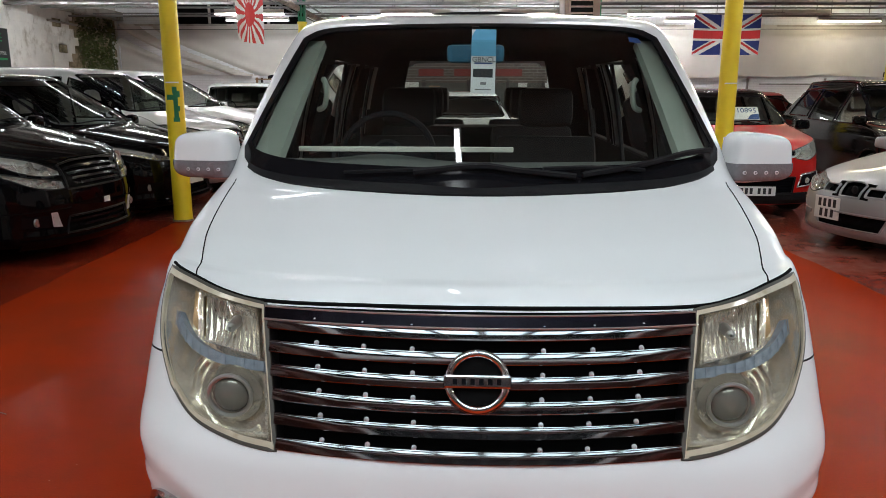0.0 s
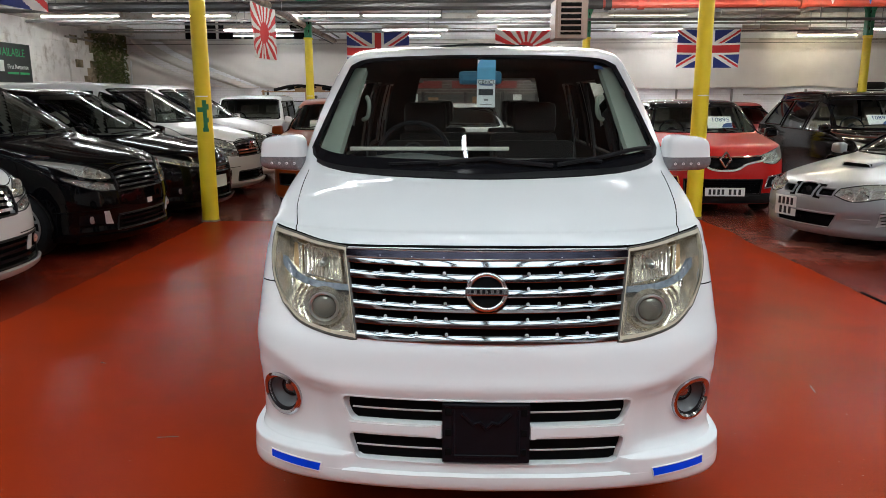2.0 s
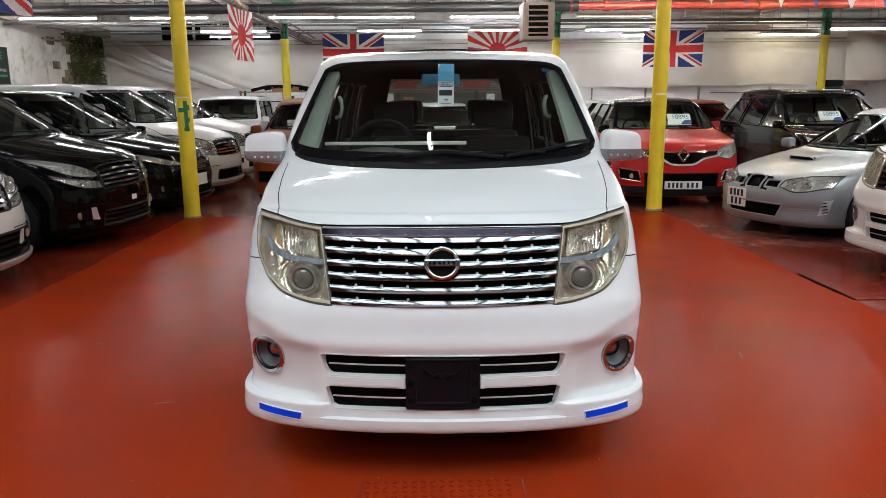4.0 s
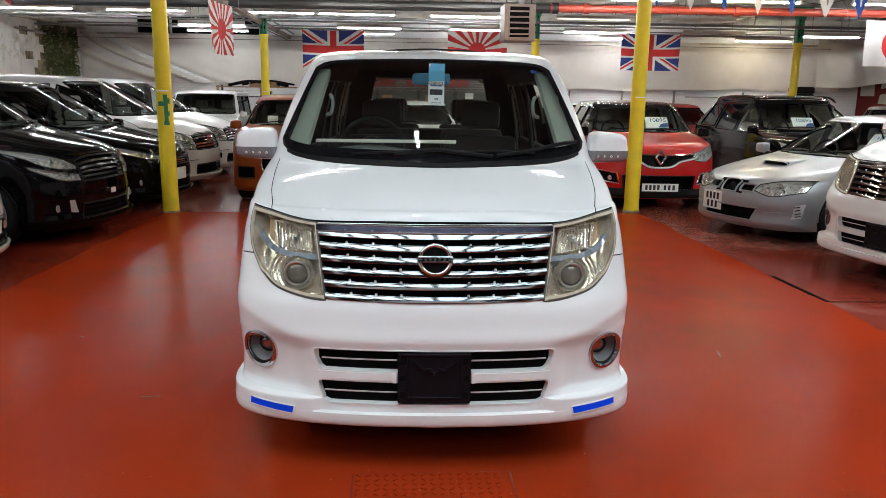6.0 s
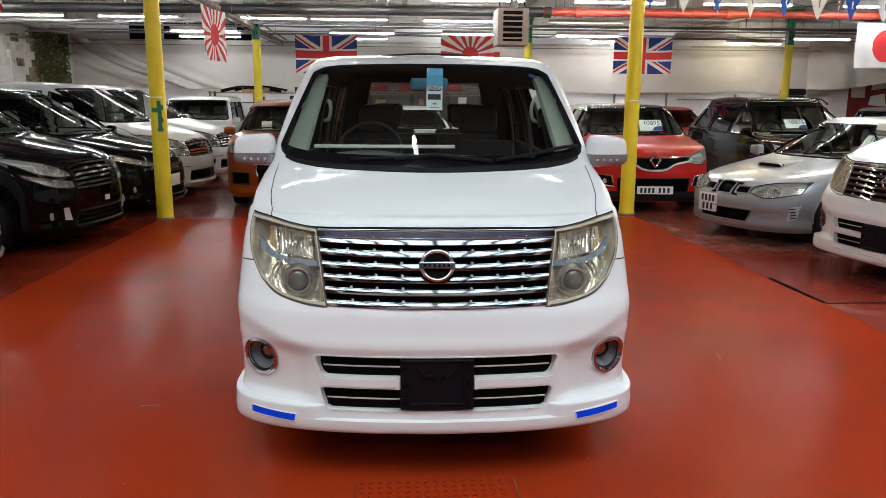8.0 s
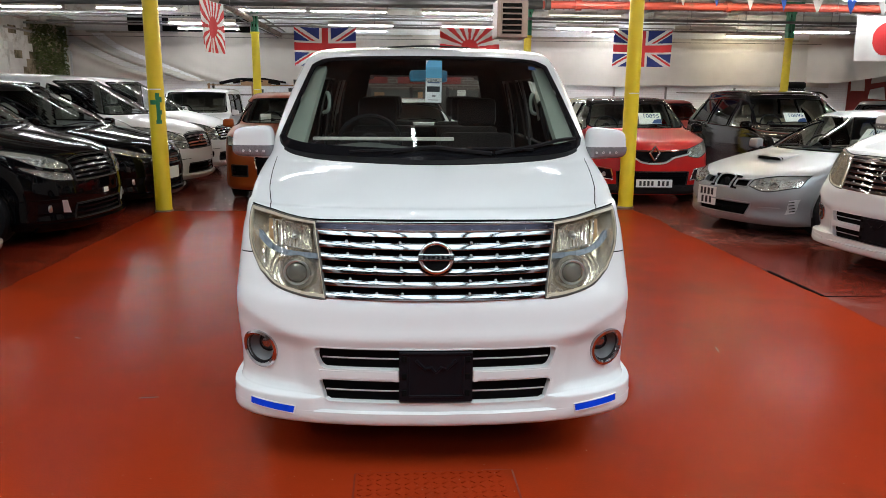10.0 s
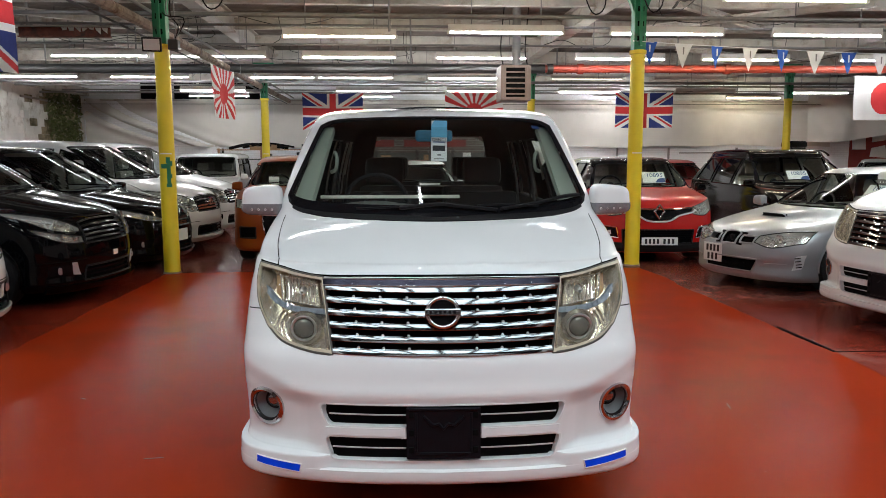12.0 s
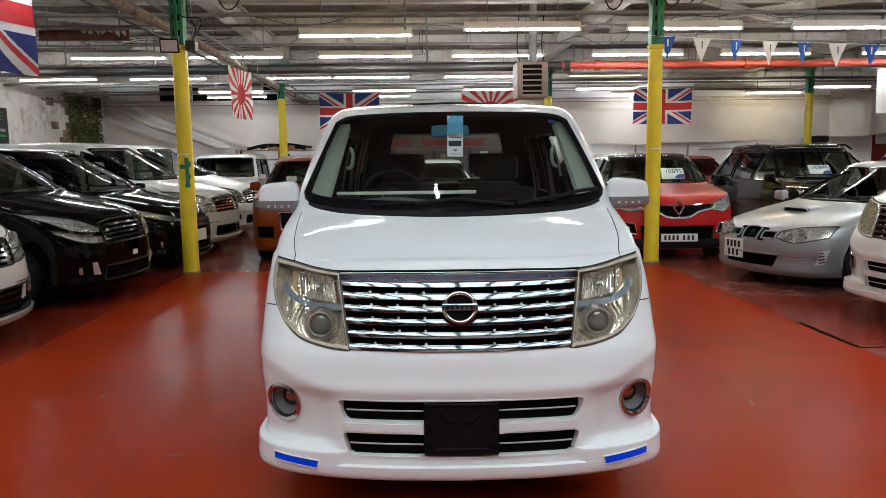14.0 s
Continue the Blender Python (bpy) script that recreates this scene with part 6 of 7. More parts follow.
# orange off-roader behind the middle car
SUV = rows_for(4.40, 1.60, 0.915, sill=0.22, nose_z=0.62, hood=(0.98, 0.14), cowl=(1.10, 0.98), roof=(0.02, 1.75), bow=0.18, corner=0.44, tail=0.5, tumble=0.78)
suv, suv_sh = make_car("off_roader", pose(-1.66, 9.55, 0, 0, 0, 3), "orange off-roader with dark grille, parked behind the people carrier", "car", SUV, ORANGE, (0.88, 3.5), 0.345, (0.78, 1.12, 0.66, 1.49),
                       [dict(bottom=[(1.20, 1.06), (2.15, 1.06)], top=[(1.72, 1.42), (2.12, 1.48)]), quad(2.25, 3.2, 1.06, 1.48, 2.22, 3.1)],
                       [dict(bottom=[(0.52, 0.80), (0.86, 0.84)], top=[(0.50, 0.92), (0.87, 0.96)])], [(quad(-0.42, 0.42, 0.42, 0.90, -0.48, 0.48), "chrome_6"), (quad(0.56, 0.80, 0.40, 0.56), "dark_2"), (quad(-0.80, -0.56, 0.40, 0.56), "dark_2")], mirror=(0.87, 1.25, 1.12))
c = suv_sh.place("front", -0.40, 1.22, -0.02)
box_part("windscreen_card", (c[0] - 0.08, c[1] - 0.01, c[2] - 0.06), (c[0] + 0.08, c[1], c[2] + 0.06), PAPER, suv)

# red crossover with black roof
CROSSOVER = rows_for(4.12, 1.57, 0.885, sill=0.20, nose_z=0.60, hood=(0.95, 0.14), cowl=(1.08, 0.92), roof=(0.02, 1.62), bow=0.18, corner=0.42, tail=0.45, tumble=0.77)
cap, cap_sh = make_car("crossover_car", pose(3.62, 9.15, 0, 0, 0, -4), "shiny red crossover car with black roof beside a column", "car", CROSSOVER, RED, (0.86, 3.45), 0.33, (0.76, 1.095, 0.64, 1.46),
                       [dict(bottom=[(1.12, 1.04), (2.0, 1.04)], top=[(1.62, 1.40), (1.98, 1.46)]), quad(2.1, 3.0, 1.04, 1.46, 2.08, 2.9)],
                       [dict(bottom=[(0.52, 0.74), (0.70, 0.72), (0.85, 0.80)], top=[(0.50, 0.84), (0.68, 0.90), (0.86, 0.96)])],
                       [(dict(bottom=[(-0.50, 0.775), (-0.30, 0.73), (-0.14, 0.655), (0.14, 0.655), (0.30, 0.73), (0.50, 0.775)], top=[(-0.49, 0.835), (-0.25, 0.82), (0, 0.815), (0.25, 0.82), (0.49, 0.835)]), "chrome_2"), (quad(-0.50, 0.50, 0.30, 0.52, -0.52, 0.52), "dark_6")],
                       mirror=(0.84, 1.12, 1.10), roof_paint=BLACK, seams=[("front", [(0.84, 0.97), (0.80, 1.02), (0.77, 1.08)])])


def crossover_extras(car, shell):
    c = shell.place("front", 0, 0.775, 0.03)
    d = [(c[0] + 0.07 * math.cos(a), c[1], c[2] + 0.10 * math.sin(a)) for a in (0, math.pi / 2, math.pi, 1.5 * math.pi)]
    ring = [p for i in range(4) for p in (np.array(d[i]) * (1 - w) + np.array(d[(i + 1) % 4]) * w for w in (0, 0.25, 0.5, 0.75))]
    piece("emblem", *tube(ring, 0.016, 8, True), CHROME, car, "chrome diamond emblem")
    low = [(-0.55, 0.80), (-0.50, 0.765), (-0.30, 0.722), (-0.14, 0.645), (0.14, 0.645), (0.30, 0.722), (0.50, 0.765), (0.55, 0.80)]
    piece("grille_strip", *shell.seam("front", low, 0.013, 0.006, n=60), ALLOY, car, "bright strip under the grille")
    for s in (1, -1):
        g = coons([(s * 0.56, 0.40), (s * 0.82, 0.43)], [(s * 0.60, 0.55), (s * 0.84, 0.58)], n=5, m=8)
        f = piece("fog_lamp", *shell.sheet("front", g, 0.004, 0.02), GLOSS, car, "fog lamp in chrome-edged surround")
        piece("fog_frame", *shell.seam("front", border(g), 0.012, 0.008, close=True), CHROME, f)
        p = shell.place("front", s * 0.68, 0.475, 0.008)
        piece("fog_lens", *lathe([(-0.006, 0.004), (-0.004, 0.03), (0.01, 0.036)], 16, "y", p), SATIN, f)
    g = coons([(-0.86, 0.20), (0.86, 0.20)], [(-0.80, 0.33), (0.80, 0.33)], n=4, m=30)
    piece("lower_bumper", *shell.sheet("front", g, 0.008, 0.02), TRIM, car, "black lower bumper")
    number_plate(car, 0, -0.05, 0.36, 0.52, 0.112, 1)
    price_card(car, shell, 0.29, 1.32)


crossover_extras(cap, cap_sh)

# dark brown seven-seater
BIGSUV = rows_for(4.60, 1.70, 0.95, sill=0.22, nose_z=0.62, hood=(0.95, 0.14), cowl=(1.10, 0.95), roof=(0.06, 1.85), bow=0.24, corner=0.55, tail=0.45, tumble=0.74)
big, big_sh = make_car("family_car", pose(6.72, 9.7, 0, 0, 0, -4), "glossy dark brown family car with roof rails and price card", "car", BIGSUV, BROWN_BLACK, (0.92, 3.65), 0.34, (0.80, 1.12, 0.68, 1.565),
                       [dict(bottom=[(1.25, 1.06), (2.15, 1.06)], top=[(1.80, 1.46), (2.12, 1.53)]), quad(2.25, 3.2, 1.06, 1.53, 2.22, 3.15), quad(3.3, 4.1, 1.10, 1.52, 3.27, 3.85)],
                       [dict(bottom=[(0.50, 0.72), (0.84, 0.78)], top=[(0.52, 0.84), (0.86, 0.97)])], [(quad(-0.40, 0.40, 0.52, 0.74), "dark_3_bright")], mirror=(0.88, 1.25, 1.12), cloth=SEAT_TAN)
price_card(big, big_sh, -0.07, 1.33)
for s in (1, -1):
    piece("roof_rail", *tube(line([(s * 0.68, 1.9, 1.58), (s * 0.66, 2.2, 1.665), (s * 0.64, 3.4, 1.665), (s * 0.62, 3.9, 1.60)], 24), 0.018, 8), BLACK, big)
    piece("roof_line", *big_sh.seam("front", [(s * 0.60, 1.605), (s * 0.3, 1.618), (0.0, 1.62)], 0.008, 0.004), CHROME, big)

# silver saloon with bonnet scoop
SALOON = rows_for(4.46, 1.44, 0.87, sill=0.18, nose_z=0.50, hood=(0.70, 0.14), cowl=(0.93, 1.22), roof=(0.02, 2.05), bow=0.24, corner=0.50, tail=0.55, tumble=0.74)
sal, sal_sh = make_car("saloon_car", pose(3.78, 7.30, 0, 0, 0, -71), "silver saloon car with bonnet scoop and front plate", "car", SALOON, SILVER, (0.92, 3.45), 0.325, (0.74, 0.95, 0.60, 1.345),
                       [dict(bottom=[(1.45, 0.90), (2.35, 0.90)], top=[(2.0, 1.29), (2.32, 1.33)]), quad(2.42, 3.2, 0.90, 1.33, 2.4, 2.95)],
                       [dict(bottom=[(0.35, 0.595), (0.56, 0.545), (0.81, 0.61)], top=[(0.37, 0.665), (0.57, 0.715), (0.80, 0.735)])],
                       [(dict(bottom=[(-0.11, 0.555), (0.11, 0.555)], top=[(-0.12, 0.675), (-0.06, 0.695), (0.06, 0.695), (0.12, 0.675)]), "paint_0"), (quad(0.17, 0.345, 0.575, 0.655), "paint_0"), (quad(-0.345, -0.17, 0.575, 0.655), "paint_0"), (quad(-0.36, 0.36, 0.25, 0.40, -0.42, 0.42), "paint_1")], mirror=(0.83, 1.45, 0.98), lens=LENS_OLD)


def saloon_extras(car, shell):
    bm = bmesh.new()
    zs = 0.845
    y0 = float(shell.front(np.float64(0), np.float64(zs)))
    verts = []
    for i, (dy, dz, w) in enumerate(((0.0, 0.045, 0.20), (0.03, 0.055, 0.21), (0.20, 0.05, 0.20), (0.46, 0.02, 0.16))):
        for j in range(13):
            a = -1 + 2 * j / 12
            verts.append((a * w, y0 + dy + 0.03 * a * a, zs + dz * (1 - abs(a) ** 6) - (0.02 if abs(a) == 1 else 0) + dy * 0.12))
    sc = piece("bonnet_scoop", verts, grid_faces(4, 13), SILVER, car, "bonnet air scoop")
    g = [(x, y0 + 0.02 + 0.03 * (x / 0.22) ** 2, z) for z in (zs - 0.015, zs + 0.040) for x in np.linspace(-0.19, 0.19, 9)]
    piece("scoop_mouth", g, grid_faces(2, 9), VOID, sc)
    for s in (1, -1):
        g = coons([(s * 0.74, 0.30), (s * 0.80, 0.32)], [(s * 0.77, 0.46), (s * 0.83, 0.48)], n=4, m=4)
        f = piece("bumper_vent", *shell.sheet("front", g, 0.006, 0.01), ALLOY, car, "slatted bumper vent")
        for k in range(4):
            p = shell.place("front", s * np.array([0.765, 0.80]), np.array([0.335 + 0.035 * k, 0.345 + 0.035 * k]), 0.009)
            piece("vent_slat", *tube(p, 0.006, 5), TRIM, f)
        g = coons([(s * 0.52, 0.325), (s * 0.70, 0.335)], [(s * 0.50, 0.365), (s * 0.70, 0.375)], n=3, m=8)
        piece("fog_cover", *shell.sheet("front", g, 0.012, 0.015), SILVER, car)
    number_plate(car, -0.22, 0.0, 0.42, 0.30, 0.22, 2)
    price_card(car, shell, 0.48, 1.23)
    c = shell.place("front", 0, 0.635, -0.02)
    piece("emblem", *lathe([(0.0, 0.004), (0.004, 0.036), (0.014, 0.04)], 20, "y", c), TRIM, car, "small oval emblem")


saloon_extras(sal, sal_sh)

# second people carrier of the same shape
carrier_two, _ = make_tall_carrier(pose(4.09, 4.86, 0, 0, 0, -75), "white people carrier with chrome grille and cloudy headlamps beside the aisle", LENS_OLD, LENS_RIM, REFLECT_OLD, False)

# cars by the back wall, seen over the others
far_hatch = rows_for(4.2, 1.48, 0.87, hood=(0.88, 0.12), cowl=(1.0, 0.95), roof=(0.02, 1.75), tumble=0.76)
FAR_WIN = [quad(1.35, 2.1, 0.98, 1.38, 1.75, 2.08), quad(2.2, 3.1, 0.98, 1.38, 2.18, 2.95)]
for nm, lab, x, y, rz, paint in (("hatchback_car", "silver hatchback parked by the back wall", 6.1, 16.2, 20, SILVER), ("hatchback_car", "faded red hatchback parked between other cars", 6.3, 14.6, -5, MAROON), ("hatchback_car", "pale silver hatchback parked by the back wall", 11.2, 14.8, -30, SILVER), ("hatchback_car", "white hatchback parked near the mural wall", 12.6, 12.8, -40, WHITE),
                             ("hatchback_car", "dark grey hatchback by the back wall", 3.2, 15.4, 10, GREY_PAINT), ("hatchback_car", "dark hatchback by the back shelving", -2.9, 20.6, 0, BLACK), ("hatchback_car", "white hatchback by the back wall", 0.25, 13.0, 0, WHITE)):
    make_car(nm, pose(x, y, 0, 0, 0, rz), lab, "car", far_hatch, paint, (0.85, 3.4), 0.31, (0.74, 1.02, 0.62, 1.37), FAR_WIN, [quad(0.5, 0.82, 0.66, 0.80)], [(quad(-0.4, 0.4, 0.55, 0.70), "dark_2")], cabin=False, mirror=(0.83, 1.2, 1.02))

# ---- flags, bunting and fittings ----
def flag(name, m, w, h, paint, label, sag=0.03, seed=0, nu=96, nv=60):
    """A cloth flag hanging in local x and z, its colours set cell by cell; paint gives 0 white, 1 red, 2 blue."""
    verts, idx = [], []
    for j in range(nv + 1):
        for i in range(nu + 1):
            u, v = i / nu, j / nv
            ripple = 0.035 * math.sin(u * 7 + seed + v * 1.5) * (1.1 - v) + 0.015 * math.sin(u * 17 + seed * 2 + v * 3) * (1.1 - v)
            verts.append(((u - 0.5) * w, ripple, (v - 1) * h - sag * 4 * u * (1 - u) * v))
    for j in range(nv):
        for i in range(nu):
            idx.append(paint((i + 0.5) / nu, (j + 0.5) / nv))
    t = thing(name, m, label, "flag", "flags hung under the roof")
    piece("cloth", verts, grid_faces(nv + 1, nu + 1), [FLAG_W, FLAG_R, FLAG_B], t, index=idx, sharp=180)
    piece("cord", *tube([(-w / 2 - 0.5, 0, 0.02), (-w / 2, 0, 0.0), (0, 0, -sag), (w / 2, 0, 0.0), (w / 2 + 0.5, 0, 0.02)], 0.005, 5), STEEL, t)
    for s in (-1, 1):
        piece("tie", *tube([(s * (w / 2 + 0.45), 0, 0.0), (s * (w / 2 + 0.45), 0, CEIL - m.translation.z)], 0.004, 5), STEEL, t)
    return t


def union(u, v):
    x, y = (u - 0.5) * 60, (v - 0.5) * 36
    if abs(x) < 3.4 or abs(y) < 3.4:
        return 1
    if abs(x) < 5.6 or abs(y) < 5.6:
        return 0
    k = 36 / 60
    d = (abs(y) - k * abs(x)) / math.hypot(1, k)
    pin = d * (1 if x * y > 0 else -1) * (1 if x > 0 else -1) * (-1 if y > 0 else 1)
    if abs(d) < 3.0:
        return 1 if 0 < pin < 2.0 else 0
    return 2


def rays(u, v):
    x, y = (u - 0.5) * 60, (v - 0.5) * 40
    if math.hypot(x, y) < 8.5:
        return 1
    return 1 if int((math.atan2(y, x) + 2 * math.pi + math.pi / 32) / (math.pi / 16)) % 2 == 0 else 0


def disc(u, v):
    return 1 if math.hypot((u - 0.5) * 60, (v - 0.5) * 36) < 13.4 else 0


flag("union_flag", pose(-1.68, 17.2, 3.10), 1.46, 0.90, union, "red, white and blue union flag hung from the roof", seed=1)
flag("union_flag", pose(6.05, 17.2, 3.14), 1.46, 0.88, union, "red, white and blue union flag hung from the roof", seed=2)
flag("union_flag", pose(-4.90, 7.12, 4.02, 0, 0, 86), 2.35, 1.42, union, "large union flag hung beside a column", seed=3, nu=190, nv=120)
flag("rays_flag", pose(1.78, 17.2, 3.14), 1.44, 0.90, rays, "white flag with red rays hung from the roof", seed=4)
flag("rays_flag", pose(-3.33, 12.9, 3.20, 0, 0, 86), 1.45, 0.92, rays, "white flag with red rays hung along the pipe", seed=5)
flag("disc_flag", pose(10.14, 14.0, 3.24), 1.34, 0.92, disc, "white flag with a red disc hung from the roof", seed=6)


def bunting(a, b, count, sag):
    a, b = Vector(a), Vector(b)
    t = thing("bunting", Matrix.Translation(a), "string of blue and white pennants tied to a column", "bunting")
    at = lambda w: (b - a) * w + Vector((0, 0, -sag * 4 * w * (1 - w)))
    piece("string", *tube([at(w) for w in np.linspace(0, 1, 30)], 0.006, 5), FLAG_W, t)
    for k in range(count):
        p = at((k + 0.5) / count)
        w, h, turn = (0.20, 0.30, 0.2) if k % 2 == 0 else (0.25, 0.32, -0.1)
        q = Matrix.Rotation(turn * (1 if k % 3 else -1.6), 3, "Z")
        verts = [p + q @ Vector((x * w / 2, 0.012 * math.sin(3 * x + k), 0)) for x in (-1, -0.5, 0, 0.5, 1)] + [p + q @ Vector((x * w / 4, 0.03, -h / 2)) for x in (-1, -0.5, 0, 0.5, 1)] + [p + q @ Vector((x * 0.004, 0.02, -h)) for x in (-1, -0.5, 0, 0.5, 1)]
        pn = piece("pennant", verts, grid_faces(3, 5), BUNT_B if k % 2 == 0 else BUNT_W, t, "blue pennant" if k % 2 == 0 else "white pennant")
        c = p + q @ Vector((0, -0.006, -h * 0.22))
        bar = [c + q @ Vector((x, 0, z)) for z, x in ((0.03, -0.012), (0.03, 0.012), (-0.07, -0.008), (-0.07, 0.008))]
        piece("pennant_mark", bar, [(0, 1, 3, 2)], BUNT_W if k % 2 == 0 else STEEL, pn, smooth=False)


bunting((3.15, 9.14, 3.18), (9.9, 9.1, 2.98), 14, 0.05)


def unit_heater():
    t = thing("unit_heater", pose(1.97, 12.0, 2.56), "beige suspended unit heater with louvres and flue", "heater")
    bm = bmesh.new()
    box(bm, (-0.27, 0.0, 0.0), (0.27, 0.60, 0.62), 0.012)
    part("case", bm, HEATER, t)
    box_part("louvre_opening", (-0.19, -0.006, 0.06), (0.17, 0.003, 0.57), VOID, t, 0)
    for k in range(5):
        box_part("louvre", (-0.19, -0.03, 0.10 + 0.095 * k), (0.17, 0.0, 0.125 + 0.095 * k), HEATER, t, 0.004)
    for s in (-0.20, 0.18):
        box_part("case_edge", (s - 0.02, -0.02, 0.04), (s + 0.02, 0.002, 0.59), HEATER, t, 0.005)
    piece("flue", *tube([(0.05, 0.3, 0.6), (0.05, 0.3, CEIL - 2.56)], 0.075, 16), STEEL, t, "grey metal flue")
    for s in (-0.2, 0.24):
        piece("hanger_cable", *tube(line([(s, 0.2, 0.62), (s - 0.05, 0.2, 0.95), (s + 0.02, 0.2, CEIL - 2.56)], 14), 0.010, 6), TRIM, t)


unit_heater()


def floodlight():
    t = thing("floodlight", pose(-3.30, 8.70, 3.02, 12, 0, 8), "small black floodlight fixed to a column", "floodlight")
    box_part("case", (-0.12, 0, -0.09), (0.12, 0.06, 0.09), TRIM, t, 0.01)
    box_part("front_glass", (-0.10, -0.006, -0.07), (0.10, 0.0, 0.07), ALLOY, t, 0.002)
    box_part("bracket", (-0.02, 0.06, -0.02), (0.02, 0.20, 0.02), STEEL, t, 0.003)
    s = thing("junction_box", pose(-3.08, 8.90, 3.04), "dark junction box with cables beside a column", "junction box")
    box_part("case", (-0.06, -0.05, -0.06), (0.07, 0.08, 0.07), PIPE_DARK, s, 0.008)
    for k in range(4):
        piece("cable", *tube(line([(0.0, 0, 0.03), (0.05 + 0.04 * k, -0.05, 0.18 + 0.05 * k), (0.02 - 0.05 * k, 0.02, 0.42), (0.0, 0.05, 0.9)], 20), 0.008, 6), TRIM if k % 2 else STEEL, s)
    for x0, y0 in ((2.35, 9.2), (-2.9, 9.1), (3.1, 9.0)):
        c = thing("cable_loop", pose(x0, y0, 3.55), "loose black cable hanging from the roof", "cable")
        piece("cable", *tube(line([(0, 0, 0.75), (0.10, 0, 0.3), (0.25, 0, 0.0), (0.42, 0.05, 0.12), (0.40, 0.05, 0.5), (0.30, 0.1, 0.78)], 30), 0.010, 6), TRIM, c)


floodlight()


def rusted_steel():
    """Old rusted steelwork left under the roof: a flaking beam and a torn bracket."""
    t = thing("rusted_beam", pose(-5.70, 11.9, 3.57), "rust-brown steel beam with flaking white paint, hung under the roof", "beam")
    bm = bmesh.new()
    box(bm, (-0.75, -0.06, 0.0), (0.75, 0.06, 0.02), 0.003)
    box(bm, (-0.75, -0.012, 0.02), (0.75, 0.012, 0.17), 0.003)
    part("web", bm, RUST_RED, t)
    box_part("top_flange", (-0.75, -0.07, 0.17), (0.78, 0.07, 0.19), BEAM, t, 0.003, "flaking white top flange")
    rng = random.Random(3)
    for k in range(7):
        x0 = -0.05 + 0.11 * k
        v = [(x0, -0.0135, 0.165), (x0 + 0.10, -0.0135, 0.165), (x0 + 0.09, -0.0135, 0.165 - rng.uniform(0.02, 0.11)), (x0 + 0.02, -0.0135, 0.165 - rng.uniform(0.01, 0.08))]
        piece("paint_flake", v, [(0, 1, 2, 3)], BATTEN, t, smooth=False)
    for x in (-0.6, 0.6):
        box_part("hanger", (x - 0.015, -0.015, 0.19), (x + 0.015, 0.015, CEIL - 3.57), STEEL, t, 0)
    t = thing("torn_bracket", pose(3.66, 8.6, 3.57), "dark red rusted bracket hanging torn from the roof", "bracket")
    bm = bmesh.new()
    box(bm, (-0.30, -0.05, 0.10), (0.24, 0.05, 0.13), 0.003)
    box(bm, (-0.30, 0.03, 0.13), (0.24, 0.05, 0.26), 0.003)
    part("angle_iron", bm, RUST_RED, t)
    v = []
    for i in range(9):
        a = i / 8
        for d in (-0.05, 0.05):
            v.append((0.10 - 0.30 * a, d + 0.02 * math.sin(5 * a), 0.11 - 0.16 * a - 0.03 * math.sin(9 * a)))
    for i in range(9):
        a = i / 8
        for d in (-0.05, 0.05):
            v.append((0.20 - 0.34 * a, d + 0.02 * math.sin(5 * a), 0.11 - 0.07 * a - 0.03 * math.sin(7 * a)))
    piece("torn_plate", v, grid_faces(9, 2) + grid_faces(9, 2, 18) + [(2 * i, 2 * i + 2, 18 + 2 * i + 2, 18 + 2 * i) for i in range(8)], PIPE_DARK, t, "dark torn plate", smooth=False)
    box_part("drop_rod", (0.0, 0.035, 0.26), (0.02, 0.05, CEIL - 3.57), STEEL, t, 0)


rusted_steel()


def roof_cables():
    """Thin dark cables sagging under the roof boards."""
    rng = random.Random(12)
    for k in range(22):
        x, y, z = rng.uniform(-8.5, 9.5), rng.uniform(8.5, 20.0), rng.uniform(3.75, 4.2)
        across = k % 3 != 0
        n, step = 5, rng.uniform(0.5, 0.9)
        pts = []
        for i in range(n):
            sag = 0.0 if i % 2 == 0 else -rng.uniform(0.04, 0.16)
            pts.append((x + (i * step if across else 0.05 * i), y + (0.06 * i if across else i * step), z + sag))
        pts = [(pts[0][0], pts[0][1], CEIL)] + pts + [(pts[-1][0], pts[-1][1], CEIL)]
        run("roof_cable", line(pts, 36), 0.007, PIPE_DARK, "thin dark cable sagging under the roof", "cable", 5)


roof_cables()


# ---- back wall sheeting and side wall ----
def drape(name, x0, x1, z0, z1, y, fold, label, nx=180, nz=26):
    verts = []
    for j in range(nz + 1):
        for i in range(nx + 1):
            x, v = x0 + (x1 - x0) * i / nx, j / nz
            dy, dz = fold(x, v)
            verts.append((x, y + dy, z0 + (z1 - z0) * v + dz))
    t = thing(name, Matrix(), label, "sheeting")
    cut = [0, nx // 3, 2 * nx // 3, nx]
    for c0, c1 in zip(cut, cut[1:]):
        sub_v = [verts[j * (nx + 1) + i] for j in range(nz + 1) for i in range(c0, c1 + 1)]
        piece("sheet", sub_v, grid_faces(nz + 1, c1 - c0 + 1), DRAPE, t, sharp=180)
    box_part("fixing_batten", (x0, y - 0.02, z1 - 0.05), (x1, ROOM_N, z1 + 0.01), BEAM, t, 0)
    return t


